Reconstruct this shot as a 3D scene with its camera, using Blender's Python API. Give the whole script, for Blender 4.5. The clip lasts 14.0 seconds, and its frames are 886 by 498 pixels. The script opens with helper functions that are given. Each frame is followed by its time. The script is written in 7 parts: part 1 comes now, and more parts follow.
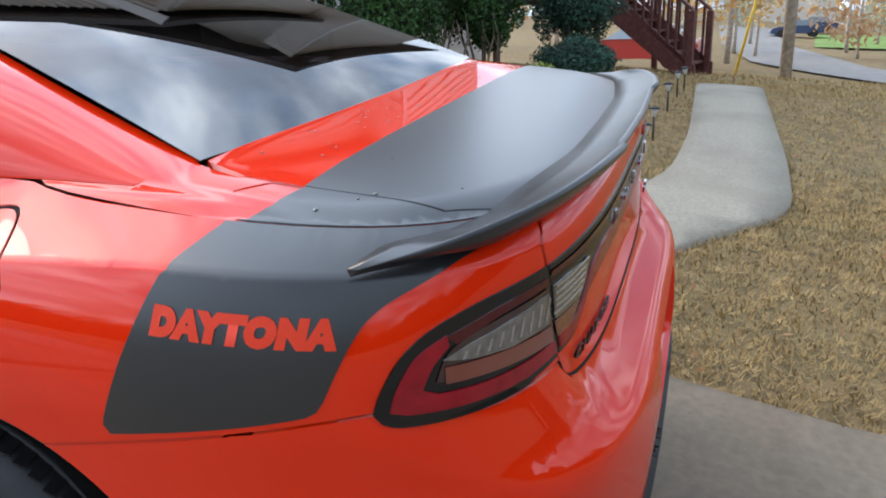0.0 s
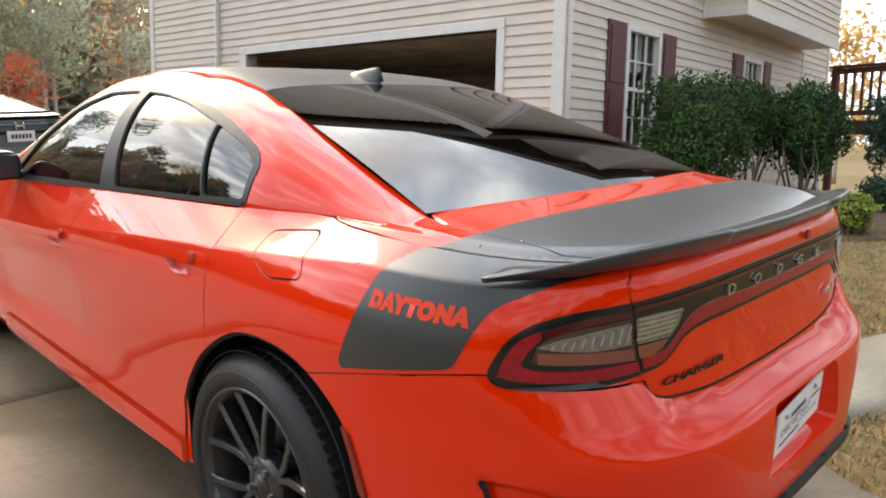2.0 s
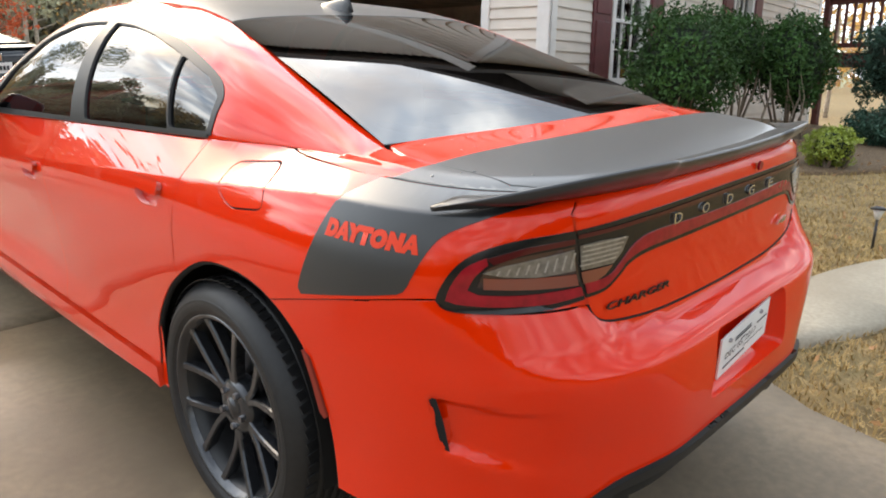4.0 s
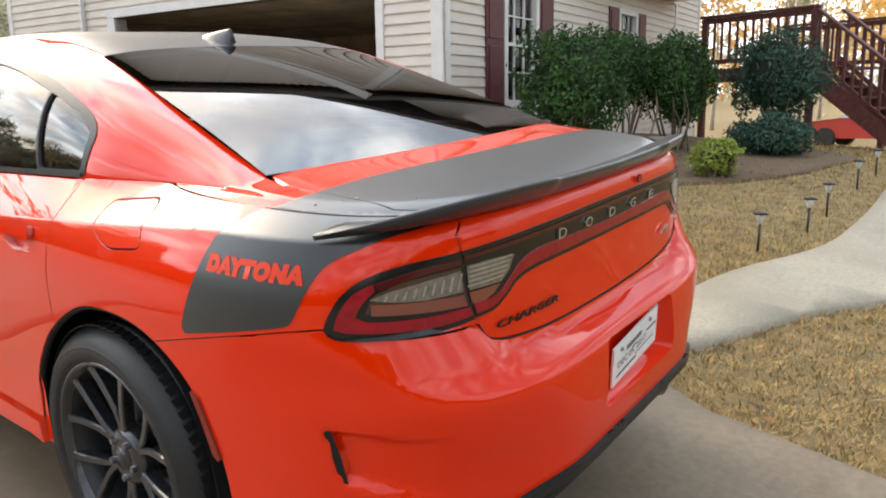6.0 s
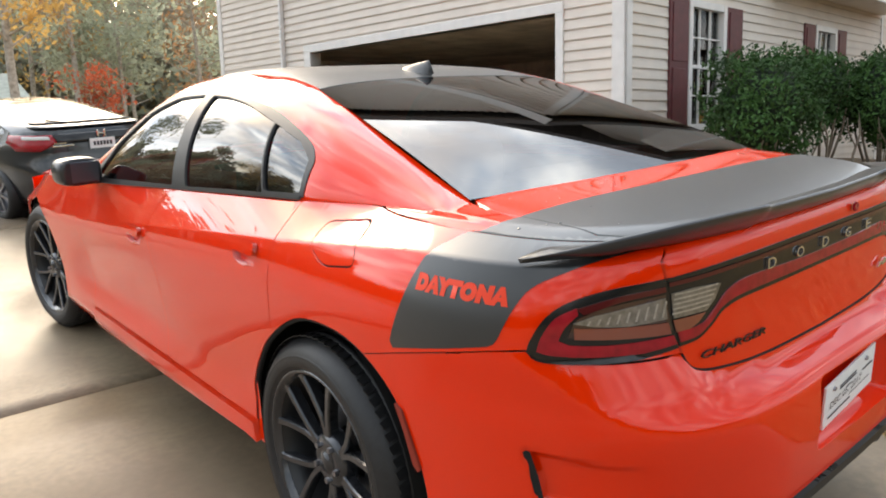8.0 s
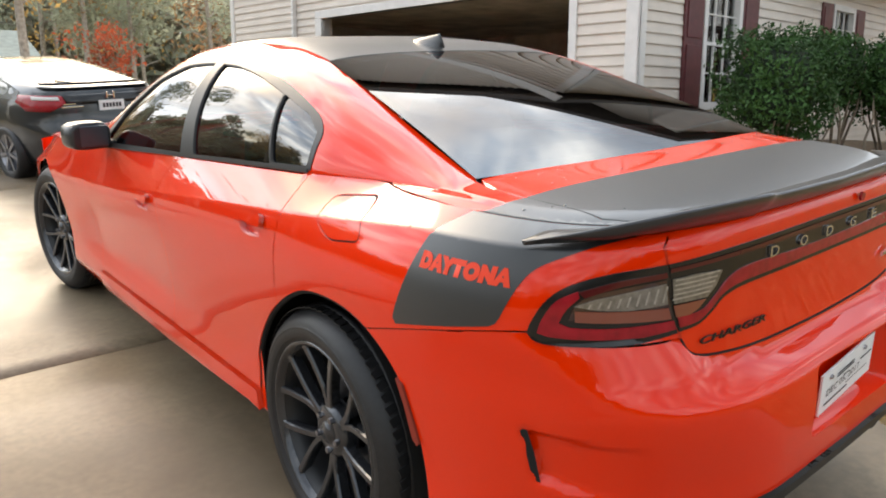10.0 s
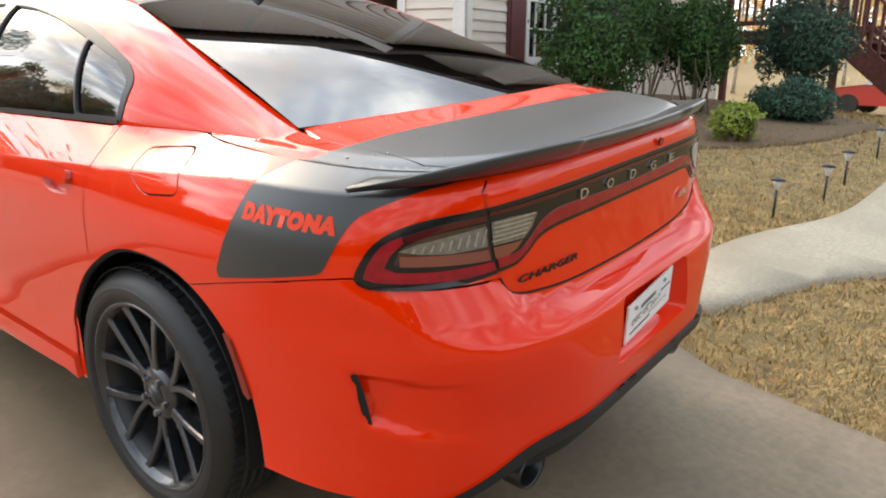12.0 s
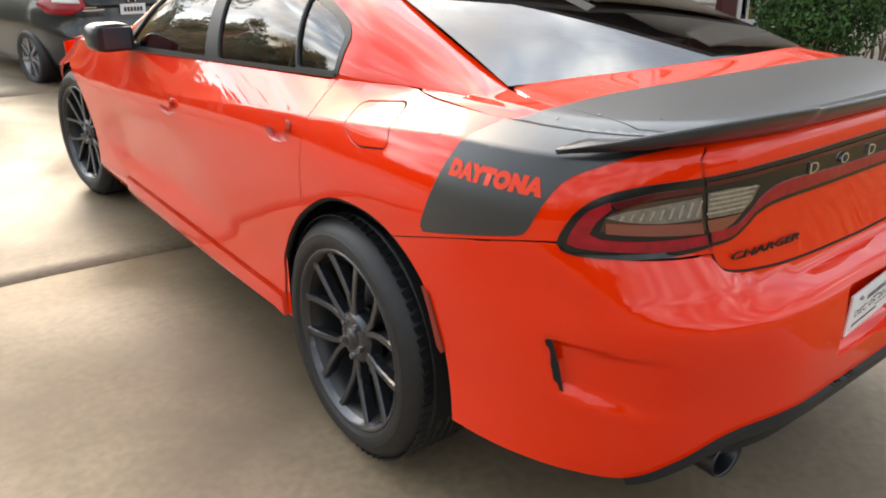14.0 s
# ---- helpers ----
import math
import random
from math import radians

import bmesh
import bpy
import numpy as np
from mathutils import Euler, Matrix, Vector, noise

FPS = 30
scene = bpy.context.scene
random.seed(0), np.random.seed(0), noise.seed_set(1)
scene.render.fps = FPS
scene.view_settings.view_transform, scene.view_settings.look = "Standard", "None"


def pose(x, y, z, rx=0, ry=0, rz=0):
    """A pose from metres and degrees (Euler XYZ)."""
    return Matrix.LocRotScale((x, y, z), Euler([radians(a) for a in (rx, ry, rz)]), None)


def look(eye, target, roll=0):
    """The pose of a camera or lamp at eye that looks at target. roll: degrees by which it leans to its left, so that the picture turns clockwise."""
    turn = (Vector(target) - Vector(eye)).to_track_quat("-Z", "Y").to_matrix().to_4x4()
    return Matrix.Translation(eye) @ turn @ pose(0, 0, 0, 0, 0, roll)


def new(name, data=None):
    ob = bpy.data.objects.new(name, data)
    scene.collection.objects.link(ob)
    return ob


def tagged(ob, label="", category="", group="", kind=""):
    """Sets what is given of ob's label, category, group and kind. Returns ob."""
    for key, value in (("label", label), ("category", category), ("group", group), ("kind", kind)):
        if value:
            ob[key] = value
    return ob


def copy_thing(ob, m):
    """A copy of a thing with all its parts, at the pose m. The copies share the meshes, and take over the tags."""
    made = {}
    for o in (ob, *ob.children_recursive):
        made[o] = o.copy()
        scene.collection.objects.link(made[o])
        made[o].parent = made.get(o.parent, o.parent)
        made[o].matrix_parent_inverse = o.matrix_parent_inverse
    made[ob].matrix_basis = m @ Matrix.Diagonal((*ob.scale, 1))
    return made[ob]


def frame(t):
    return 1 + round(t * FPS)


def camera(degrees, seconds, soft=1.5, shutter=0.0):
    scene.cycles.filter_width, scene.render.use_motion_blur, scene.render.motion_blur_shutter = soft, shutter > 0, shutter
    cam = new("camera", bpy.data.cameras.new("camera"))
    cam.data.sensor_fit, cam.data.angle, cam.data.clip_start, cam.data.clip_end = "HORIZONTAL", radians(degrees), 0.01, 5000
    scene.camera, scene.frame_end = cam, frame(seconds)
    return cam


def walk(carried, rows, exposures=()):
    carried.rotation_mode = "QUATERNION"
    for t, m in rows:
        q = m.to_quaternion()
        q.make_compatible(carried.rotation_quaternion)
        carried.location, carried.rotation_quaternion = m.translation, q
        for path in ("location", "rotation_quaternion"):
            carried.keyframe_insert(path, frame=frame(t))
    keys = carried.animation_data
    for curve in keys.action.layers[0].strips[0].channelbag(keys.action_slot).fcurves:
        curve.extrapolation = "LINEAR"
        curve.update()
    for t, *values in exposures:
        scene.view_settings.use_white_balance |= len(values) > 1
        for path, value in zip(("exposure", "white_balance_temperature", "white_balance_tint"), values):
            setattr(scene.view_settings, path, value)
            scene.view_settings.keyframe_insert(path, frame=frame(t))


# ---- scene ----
cam = camera(59.72, 14.0, soft=1.9)
# seconds, eye, look-at point, roll
PATH = [
    (0, (-1.648, -1.224, 1.241), (0.133, -0.505, 0.681), -1.50),
    (0.5, (-1.676, -1.408, 1.223), (-0.106, -0.278, 0.712), -2.14),
    (1, (-1.825, -1.505, 1.218), (-0.344, -0.215, 0.839), -0.18),
    (1.5, (-1.947, -1.607, 1.240), (-0.469, -0.293, 0.940), 1.23),
    (2, (-1.933, -1.754, 1.214), (-0.547, -0.337, 0.946), 1.16),
    (2.2, (-1.924, -1.810, 1.184), (-0.492, -0.435, 0.943), 1.08),
    (4.3, (-1.912, -1.851, 1.215), (-0.531, -0.475, 0.769), 1.11),
    (4.5, (-1.909, -1.853, 1.215), (-0.462, -0.535, 0.802), 1.16),
    (5, (-1.895, -1.869, 1.215), (-0.393, -0.605, 0.832), 0.34),
    (5.5, (-1.879, -1.884, 1.216), (-0.304, -0.704, 0.859), 0.40),
    (6, (-1.873, -1.882, 1.211), (-0.331, -0.663, 0.843), -0.91),
    (6.5, (-1.893, -1.879, 1.209), (-0.559, -0.438, 0.832), -2.25),
    (7, (-1.910, -1.864, 1.211), (-0.670, -0.342, 0.827), -0.93),
    (7.5, (-1.922, -1.864, 1.209), (-0.713, -0.294, 0.942), -2.01),
    (7.7, (-1.944, -1.856, 1.211), (-0.698, -0.317, 0.930), -1.67),
    (9.8, (-1.950, -1.863, 1.242), (-0.730, -0.319, 0.888), -0.05),
    (10, (-1.949, -1.866, 1.236), (-0.723, -0.330, 0.864), 0.14),
    (10.5, (-1.953, -1.866, 1.229), (-0.670, -0.409, 0.747), 0.27),
    (11, (-1.960, -1.864, 1.223), (-0.579, -0.507, 0.720), 0.46),
    (11.5, (-1.945, -1.887, 1.233), (-0.532, -0.541, 0.796), 0.38),
    (12, (-1.938, -1.897, 1.222), (-0.434, -0.669, 0.742), 0.78),
    (12.5, (-1.928, -1.894, 1.217), (-0.512, -0.592, 0.671), 1.39),
    (13, (-1.936, -1.875, 1.216), (-0.591, -0.507, 0.653), 1.18),
    (13.5, (-1.943, -1.866, 1.212), (-0.789, -0.329, 0.657), -0.71),
    (14, (-1.956, -1.845, 1.211), (-0.799, -0.318, 0.633), 1.31),
]
walk(cam, [(t, look(eye, target, roll)) for t, eye, target, roll in PATH], [(0.0, 0.18, 6400, 10), (0.5, 0.28, 6600, 10), (1.0, 0.44, 7100, 10), (1.5, 0.48, 7500, 10), (2.0, 0.38, 7700, 10), (4.5, 0.58, 7500, 10), (7.0, 0.54, 7600, 10), (10.0, 0.54, 7650, 10), (12.0, 0.62, 7700, 10), (14.0, 0.62, 7700, 10)])

# ---- world, sun ----
world = bpy.data.worlds.new("sky")
scene.world = world
world.use_nodes = True
nt = world.node_tree
nt.nodes.clear()
w_out = nt.nodes.new("ShaderNodeOutputWorld")
w_bg = nt.nodes.new("ShaderNodeBackground")
w_sky = nt.nodes.new("ShaderNodeTexSky")
w_sky.sky_type = "NISHITA"
w_sky.sun_disc = False
SUN_EL, SUN_AZ = radians(30), radians(10)      # azimuth from +y towards +x
w_sky.sun_elevation, w_sky.sun_rotation = SUN_EL, SUN_AZ
w_sky.dust_density, w_sky.air_density = 4.0, 1.2
w_co = nt.nodes.new("ShaderNodeTexCoord")
w_map = nt.nodes.new("ShaderNodeMapping")
w_map.inputs["Scale"].default_value = (1.6, 1.6, 4.0)
w_noise = nt.nodes.new("ShaderNodeTexNoise")
w_noise.inputs["Scale"].default_value, w_noise.inputs["Detail"].default_value = 2.2, 6.0
w_ramp = nt.nodes.new("ShaderNodeValToRGB")
w_ramp.color_ramp.elements[0].position, w_ramp.color_ramp.elements[1].position = 0.30, 0.62
w_cloud = nt.nodes.new("ShaderNodeValToRGB")
w_cloud.color_ramp.elements[0].color, w_cloud.color_ramp.elements[1].color = (3.8, 5.3, 7.7, 1), (12.2, 13.3, 14.8, 1)
w_cloud.color_ramp.elements[0].position, w_cloud.color_ramp.elements[1].position = 0.38, 0.68
w_mix = nt.nodes.new("ShaderNodeMix")
w_mix.data_type = "RGBA"
w_noise2 = nt.nodes.new("ShaderNodeTexNoise")
w_noise2.inputs["Scale"].default_value, w_noise2.inputs["Detail"].default_value = 4.5, 8.0
# hazy air: brighter low down and towards the sun
w_sep, w_low, w_dot, w_glow, w_sum, w_haze = (nt.nodes.new("ShaderNode" + k) for k in ("SeparateXYZ", "MapRange", "VectorMath", "MapRange", "Math", "VectorMath"))
w_low.interpolation_type = w_glow.interpolation_type = "SMOOTHSTEP"
w_low.inputs["From Min"].default_value, w_low.inputs["From Max"].default_value, w_low.inputs["To Min"].default_value, w_low.inputs["To Max"].default_value = 0.10, 0.85, 0.92, 0.88
w_dot.operation, w_sum.operation, w_haze.operation = "DOT_PRODUCT", "ADD", "MULTIPLY"
w_dot.inputs[1].default_value = (math.sin(SUN_AZ) * math.cos(SUN_EL), math.cos(SUN_AZ) * math.cos(SUN_EL), math.sin(SUN_EL))
w_glow.inputs["From Min"].default_value, w_glow.inputs["From Max"].default_value, w_glow.inputs["To Min"].default_value, w_glow.inputs["To Max"].default_value = 0.12, 1.0, 0.0, 1.55
for a, b in ((w_co.outputs["Generated"], w_map.inputs["Vector"]), (w_map.outputs[0], w_noise.inputs["Vector"]), (w_map.outputs[0], w_noise2.inputs["Vector"]),
             (w_noise.outputs["Fac"], w_ramp.inputs[0]), (w_noise2.outputs["Fac"], w_cloud.inputs[0]), (w_ramp.outputs[0], w_mix.inputs["Factor"]),
             (w_sky.outputs[0], w_mix.inputs[6]), (w_cloud.outputs[0], w_mix.inputs[7]), (w_mix.outputs[2], w_haze.inputs[0]), (w_co.outputs["Generated"], w_sep.inputs[0]),
             (w_sep.outputs["Z"], w_low.inputs["Value"]), (w_co.outputs["Generated"], w_dot.inputs[0]), (w_dot.outputs["Value"], w_glow.inputs["Value"]), (w_low.outputs[0], w_sum.inputs[0]), (w_glow.outputs[0], w_sum.inputs[1]),
             (w_sum.outputs[0], w_haze.inputs[1]), (w_haze.outputs[0], w_bg.inputs["Color"]), (w_bg.outputs[0], w_out.inputs["Surface"])):
    nt.links.new(a, b)
w_bg.inputs["Strength"].default_value = 0.15
sun = new("sun", bpy.data.lights.new("sun", "SUN"))
sun.data.energy, sun.data.angle, sun.data.color = 0.7, radians(24), (1.0, 0.90, 0.76)
sun_way = Vector((math.sin(SUN_AZ) * math.cos(SUN_EL), math.cos(SUN_AZ) * math.cos(SUN_EL), math.sin(SUN_EL)))
sun.matrix_world = look(sun_way * 50, (0, 0, 0))
scene.view_settings.exposure = 0.30


# ---- materials ----
def material(name, color, rough=0.5, metal=0.0, coat=0.0, spread=0.0, scale=20.0, bump=0.0, bump_scale=200.0, spec=0.5, detail=6.0, stain=None, stain_scale=1.5, stain_at=(0.5, 0.7), obj_random=0.0, coat_rough=0.03):
    """Principled surface with two scales of variation: grain (spread, scale), stains (stain colour, scale) and fine relief."""
    m = bpy.data.materials.new(name)
    m.use_nodes = True
    t = m.node_tree
    p = t.nodes["Principled BSDF"]
    p.inputs["Base Color"].default_value = (*color, 1)
    p.inputs["Roughness"].default_value, p.inputs["Metallic"].default_value = rough, metal
    p.inputs["Coat Weight"].default_value, p.inputs["Coat Roughness"].default_value = coat, coat_rough
    p.inputs["Specular IOR Level"].default_value = spec
    if not (spread or bump or stain or obj_random):
        return m
    co = t.nodes.new("ShaderNodeTexCoord")
    col = None
    if spread or obj_random:
        ramp = t.nodes.new("ShaderNodeMix")
        ramp.data_type = "RGBA"
        ramp.inputs[6].default_value = (*[c * (1 - max(spread, obj_random)) for c in color], 1)
        ramp.inputs[7].default_value = (*[min(1, c * (1 + max(spread, obj_random))) for c in color], 1)
        if obj_random:
            inf = t.nodes.new("ShaderNodeObjectInfo")
            t.links.new(inf.outputs["Random"], ramp.inputs["Factor"])
        else:
            n = t.nodes.new("ShaderNodeTexNoise")
            n.inputs["Scale"].default_value, n.inputs["Detail"].default_value = scale, detail
            t.links.new(co.outputs["Object"], n.inputs["Vector"])
            rr = t.nodes.new("ShaderNodeMapRange")
            rr.inputs[1].default_value, rr.inputs[2].default_value = 0.3, 0.7
            t.links.new(n.outputs["Fac"], rr.inputs[0])
            t.links.new(rr.outputs[0], ramp.inputs["Factor"])
        col = ramp.outputs[2]
    if stain:
        n = t.nodes.new("ShaderNodeTexNoise")
        n.inputs["Scale"].default_value, n.inputs["Detail"].default_value = stain_scale, 7.0
        t.links.new(co.outputs["Object"], n.inputs["Vector"])
        rr = t.nodes.new("ShaderNodeMapRange")
        rr.inputs[1].default_value, rr.inputs[2].default_value = stain_at
        t.links.new(n.outputs["Fac"], rr.inputs[0])
        mx = t.nodes.new("ShaderNodeMix")
        mx.data_type = "RGBA"
        mx.inputs[6].default_value, mx.inputs[7].default_value = (*color, 1), (*stain, 1)
        if col:
            t.links.new(col, mx.inputs[6])
        t.links.new(rr.outputs[0], mx.inputs["Factor"])
        col = mx.outputs[2]
    if col:
        t.links.new(col, p.inputs["Base Color"])
    if bump:
        n = t.nodes.new("ShaderNodeTexNoise")
        n.inputs["Scale"].default_value, n.inputs["Detail"].default_value = bump_scale, 4.0
        t.links.new(co.outputs["Object"], n.inputs["Vector"])
        b = t.nodes.new("ShaderNodeBump")
        b.inputs["Strength"].default_value, b.inputs["Distance"].default_value = bump, 0.01
        t.links.new(n.outputs["Fac"], b.inputs["Height"])
        t.links.new(b.outputs[0], p.inputs["Normal"])
    return m


def foliage(name, color, scale, spread=0.4):
    """Leaf that lets part of the light through."""
    m = material(name, color, 0.7, spread=spread, scale=scale)
    t = m.node_tree
    p, o = t.nodes["Principled BSDF"], t.nodes["Material Output"]
    tr = t.nodes.new("ShaderNodeBsdfTranslucent")
    mx = t.nodes.new("ShaderNodeMixShader")
    mx.inputs[0].default_value = 0.55
    t.links.new(p.inputs["Base Color"].links[0].from_socket, tr.inputs[0])
    t.links.new(p.outputs[0], mx.inputs[1])
    t.links.new(tr.outputs[0], mx.inputs[2])
    t.links.new(mx.outputs[0], o.inputs[0])
    return m


def glass(name, color, rough=0.0, ior=2.0):
    """Thin tinted pane: dark transparent body under a glossy face."""
    m = bpy.data.materials.new(name)
    m.use_nodes = True
    t = m.node_tree
    t.nodes.clear()
    o = t.nodes.new("ShaderNodeOutputMaterial")
    tr = t.nodes.new("ShaderNodeBsdfTransparent")
    tr.inputs[0].default_value = (*color, 1)
    gl = t.nodes.new("ShaderNodeBsdfGlossy")
    gl.inputs["Roughness"].default_value = rough
    fr = t.nodes.new("ShaderNodeFresnel")
    fr.inputs["IOR"].default_value = ior
    mx = t.nodes.new("ShaderNodeMixShader")
    t.links.new(fr.outputs[0], mx.inputs[0])
    t.links.new(tr.outputs[0], mx.inputs[1])
    t.links.new(gl.outputs[0], mx.inputs[2])
    t.links.new(mx.outputs[0], o.inputs[0])
    return m


M = dict(
    paint=material("orange_paint", (0.80, 0.0245, 0.0005), 0.55, 0.0, 1.0, coat_rough=0.012, spread=0.03, scale=900.0, detail=2.0, spec=0.03),
    letter=material("orange_stripe_letter", (0.78, 0.036, 0.001), 0.5, spread=0.04, scale=200.0),
    satin=material("satin_black_vinyl", (0.022, 0.0235, 0.025), 0.32, 0.0, 0.5, coat_rough=0.30, spread=0.12, scale=500.0, bump=0.03, bump_scale=1500.0),
    spoiler=material("satin_black_spoiler", (0.022, 0.023, 0.026), 0.30, 0.0, 0.25, coat_rough=0.25, bump=0.02, bump_scale=1200.0),
    gloss_black=material("gloss_black_trim", (0.007, 0.007, 0.008), 0.16, 0.0, 0.0),
    trim=material("black_window_trim", (0.020, 0.020, 0.022), 0.45, spread=0.15, scale=300.0),
    liner=material("dark_liner", (0.006, 0.006, 0.006), 0.9),
    rubber=material("tyre_rubber", (0.012, 0.012, 0.013), 0.5, spread=0.3, scale=60.0, bump=0.06, bump_scale=500.0),
    rim=material("dark_grey_wheel_paint", (0.045, 0.047, 0.053), 0.26, 0.6, 0.6, spread=0.1, scale=120.0),
    barrel=material("black_wheel_barrel", (0.010, 0.010, 0.011), 0.45),
    chrome=material("chrome", (0.75, 0.76, 0.78), 0.12, 1.0),
    steel=material("brushed_steel", (0.30, 0.30, 0.32), 0.35, 1.0),
    lens_red=material("red_lamp_lens", (0.30, 0.006, 0.014), 0.25, 0.0, 0.5, spread=0.2, scale=40.0, spec=0.2),
    lens_smoke=material("smoked_lamp_lens", (0.030, 0.006, 0.007), 0.06, 0.0, 1.0),
    lens_dim=material("dim_red_lens", (0.075, 0.006, 0.007), 0.2, 0.0, 0.6, spec=0.2),
    lens_amber=material("brown_reflector_lens", (0.20, 0.045, 0.025), 0.10, 0.0, 1.0),
    lens_clear=material("ribbed_clear_lamp", (0.20, 0.185, 0.165), 0.18, 0.55, 0.8, spread=0.3, scale=70.0),
    rib=material("lamp_rib", (0.42, 0.40, 0.37), 0.25, 0.6, 0.5, spread=0.2, scale=90.0),
    leaf_red=foliage("red_autumn_leaf", (0.55, 0.13, 0.06), 0.8),
    roof_pale=material("pale_green_grey_shingle", (0.38, 0.42, 0.38), 0.8, spread=0.15, scale=5.0, bump=0.3, bump_scale=30.0),
    tint=glass("tinted_glass", (0.10, 0.10, 0.11)),
    mirror=material("mirror_painted_reflection", (0.10, 0.115, 0.14), 0.35, 0.9),
    flap=material("shaded_orange_flap", (0.26, 0.018, 0.006), 0.6),
    exhaust=material("dark_steel", (0.06, 0.06, 0.065), 0.35, 0.9),
    yellow=material("yellow_plastic", (0.75, 0.5, 0.05), 0.5),
    red_far=material("red_car_paint", (0.42, 0.03, 0.03), 0.3, 0.0, 0.8),
    blue_far=material("blue_car_paint", (0.03, 0.06, 0.16), 0.3, 0.0, 0.8),
    cabin=material("dark_cabin_fabric", (0.018, 0.018, 0.019), 0.85, spread=0.2, scale=80.0),
    concrete=material("driveway_concrete", (0.225, 0.168, 0.108), 0.50, spread=0.16, scale=30.0, bump=0.22, bump_scale=260.0, stain=(0.120, 0.086, 0.054), stain_scale=0.9, stain_at=(0.44, 0.68), spec=0.4),
    path=material("path_concrete", (0.36, 0.315, 0.24), 0.8, spread=0.15, scale=45.0, bump=0.25, bump_scale=220.0, stain=(0.25, 0.215, 0.16), stain_scale=1.1, stain_at=(0.45, 0.75)),
    earth=material("dormant_lawn_earth", (0.23, 0.160, 0.072), 0.95, spread=0.45, scale=9.0, bump=0.7, bump_scale=60.0, stain=(0.17, 0.135, 0.06), stain_scale=0.8, stain_at=(0.48, 0.7)),
    grass=material("dry_grass_blade", (0.40, 0.275, 0.112), 0.8, spread=0.35, scale=6.0),
    mulch=material("bed_mulch", (0.150, 0.098, 0.055), 0.95, spread=0.5, scale=40.0, bump=0.8, bump_scale=90.0),
    siding=material("beige_vinyl_siding", (0.68, 0.605, 0.535), 0.55, spread=0.05, scale=3.0, bump=0.05, bump_scale=150.0),
    white=material("white_painted_trim", (0.74, 0.72, 0.70), 0.5, spread=0.05, scale=8.0),
    maroon=material("maroon_painted_wood", (0.105, 0.018, 0.022), 0.5, spread=0.2, scale=12.0, bump=0.05, bump_scale=120.0),
    stain_wood=material("dark_red_stained_wood", (0.11, 0.030, 0.024), 0.6, spread=0.35, scale=14.0, bump=0.15, bump_scale=90.0),
    pane=material("window_pane", (0.16, 0.19, 0.21), 0.04, 0.0, 1.0, spec=0.8),
    curtain=material("white_curtain", (0.82, 0.83, 0.82), 0.8, spread=0.15, scale=14.0),
    dark_in=material("garage_interior", (0.70, 0.63, 0.56), 0.85, spread=0.3, scale=2.0),
    shingle=material("roof_shingle", (0.12, 0.105, 0.10), 0.9, spread=0.3, scale=25.0, bump=0.4, bump_scale=60.0),
    brick_base=material("foundation_block", (0.42, 0.36, 0.31), 0.85, spread=0.2, scale=10.0, bump=0.3, bump_scale=120.0),
    leaf=material("dark_hedge_leaf", (0.034, 0.088, 0.020), 0.6, spread=0.6, scale=3.5, spec=0.3),
    leaf_blue=material("blue_green_leaf", (0.036, 0.090, 0.060), 0.6, spec=0.35, spread=0.45, scale=4.0),
    leaf_yellow=material("yellow_green_leaf", (0.23, 0.29, 0.035), 0.5, spread=0.45, scale=6.0),
    leaf_gold=foliage("gold_autumn_leaf", (0.62, 0.40, 0.14), 0.9),
    leaf_rust=foliage("rust_autumn_leaf", (0.46, 0.27, 0.14), 0.8),
    # leaf_dark has the woods' shade put into its colour
    leaf_dark=foliage("darkened_woods_leaf", (0.075, 0.078, 0.042), 0.3),
    # leaf_haze and leaf_pine are paled: haze over the far trees, put into colour
    leaf_haze=foliage("haze_painted_leaf", (0.36, 0.33, 0.26), 0.3),
    leaf_pine=foliage("haze_paled_pine_needles", (0.44, 0.47, 0.36), 0.8),
    bark=material("grey_bark", (0.42, 0.37, 0.32), 0.9, spread=0.35, scale=9.0, bump=0.5, bump_scale=40.0),
    twig=material("pale_twig", (0.23, 0.185, 0.14), 0.85, spread=0.25, scale=30.0),
    dark_paint=material("dark_blue_grey_paint", (0.005, 0.007, 0.010), 0.3, 0.1, 0.9),
    plate=material("white_paper_tag", (0.78, 0.79, 0.79), 0.55, spread=0.04, scale=20.0),
    ink=material("dark_ink", (0.03, 0.03, 0.035), 0.7),
    solar=material("solar_light_plastic", (0.020, 0.020, 0.022), 0.45),
    frost=material("frosted_plastic", (0.62, 0.62, 0.60), 0.4, spec=0.4),
    asphalt=material("far_asphalt", (0.24, 0.23, 0.22), 0.85, spread=0.15, scale=2.0),
    water=material("water_drop", (0.015, 0.015, 0.018), 0.03, 0.0, 1.0, spec=0.9),
    green=material("green_lawn", (0.17, 0.27, 0.06), 0.9, spread=0.3, scale=0.6),
)


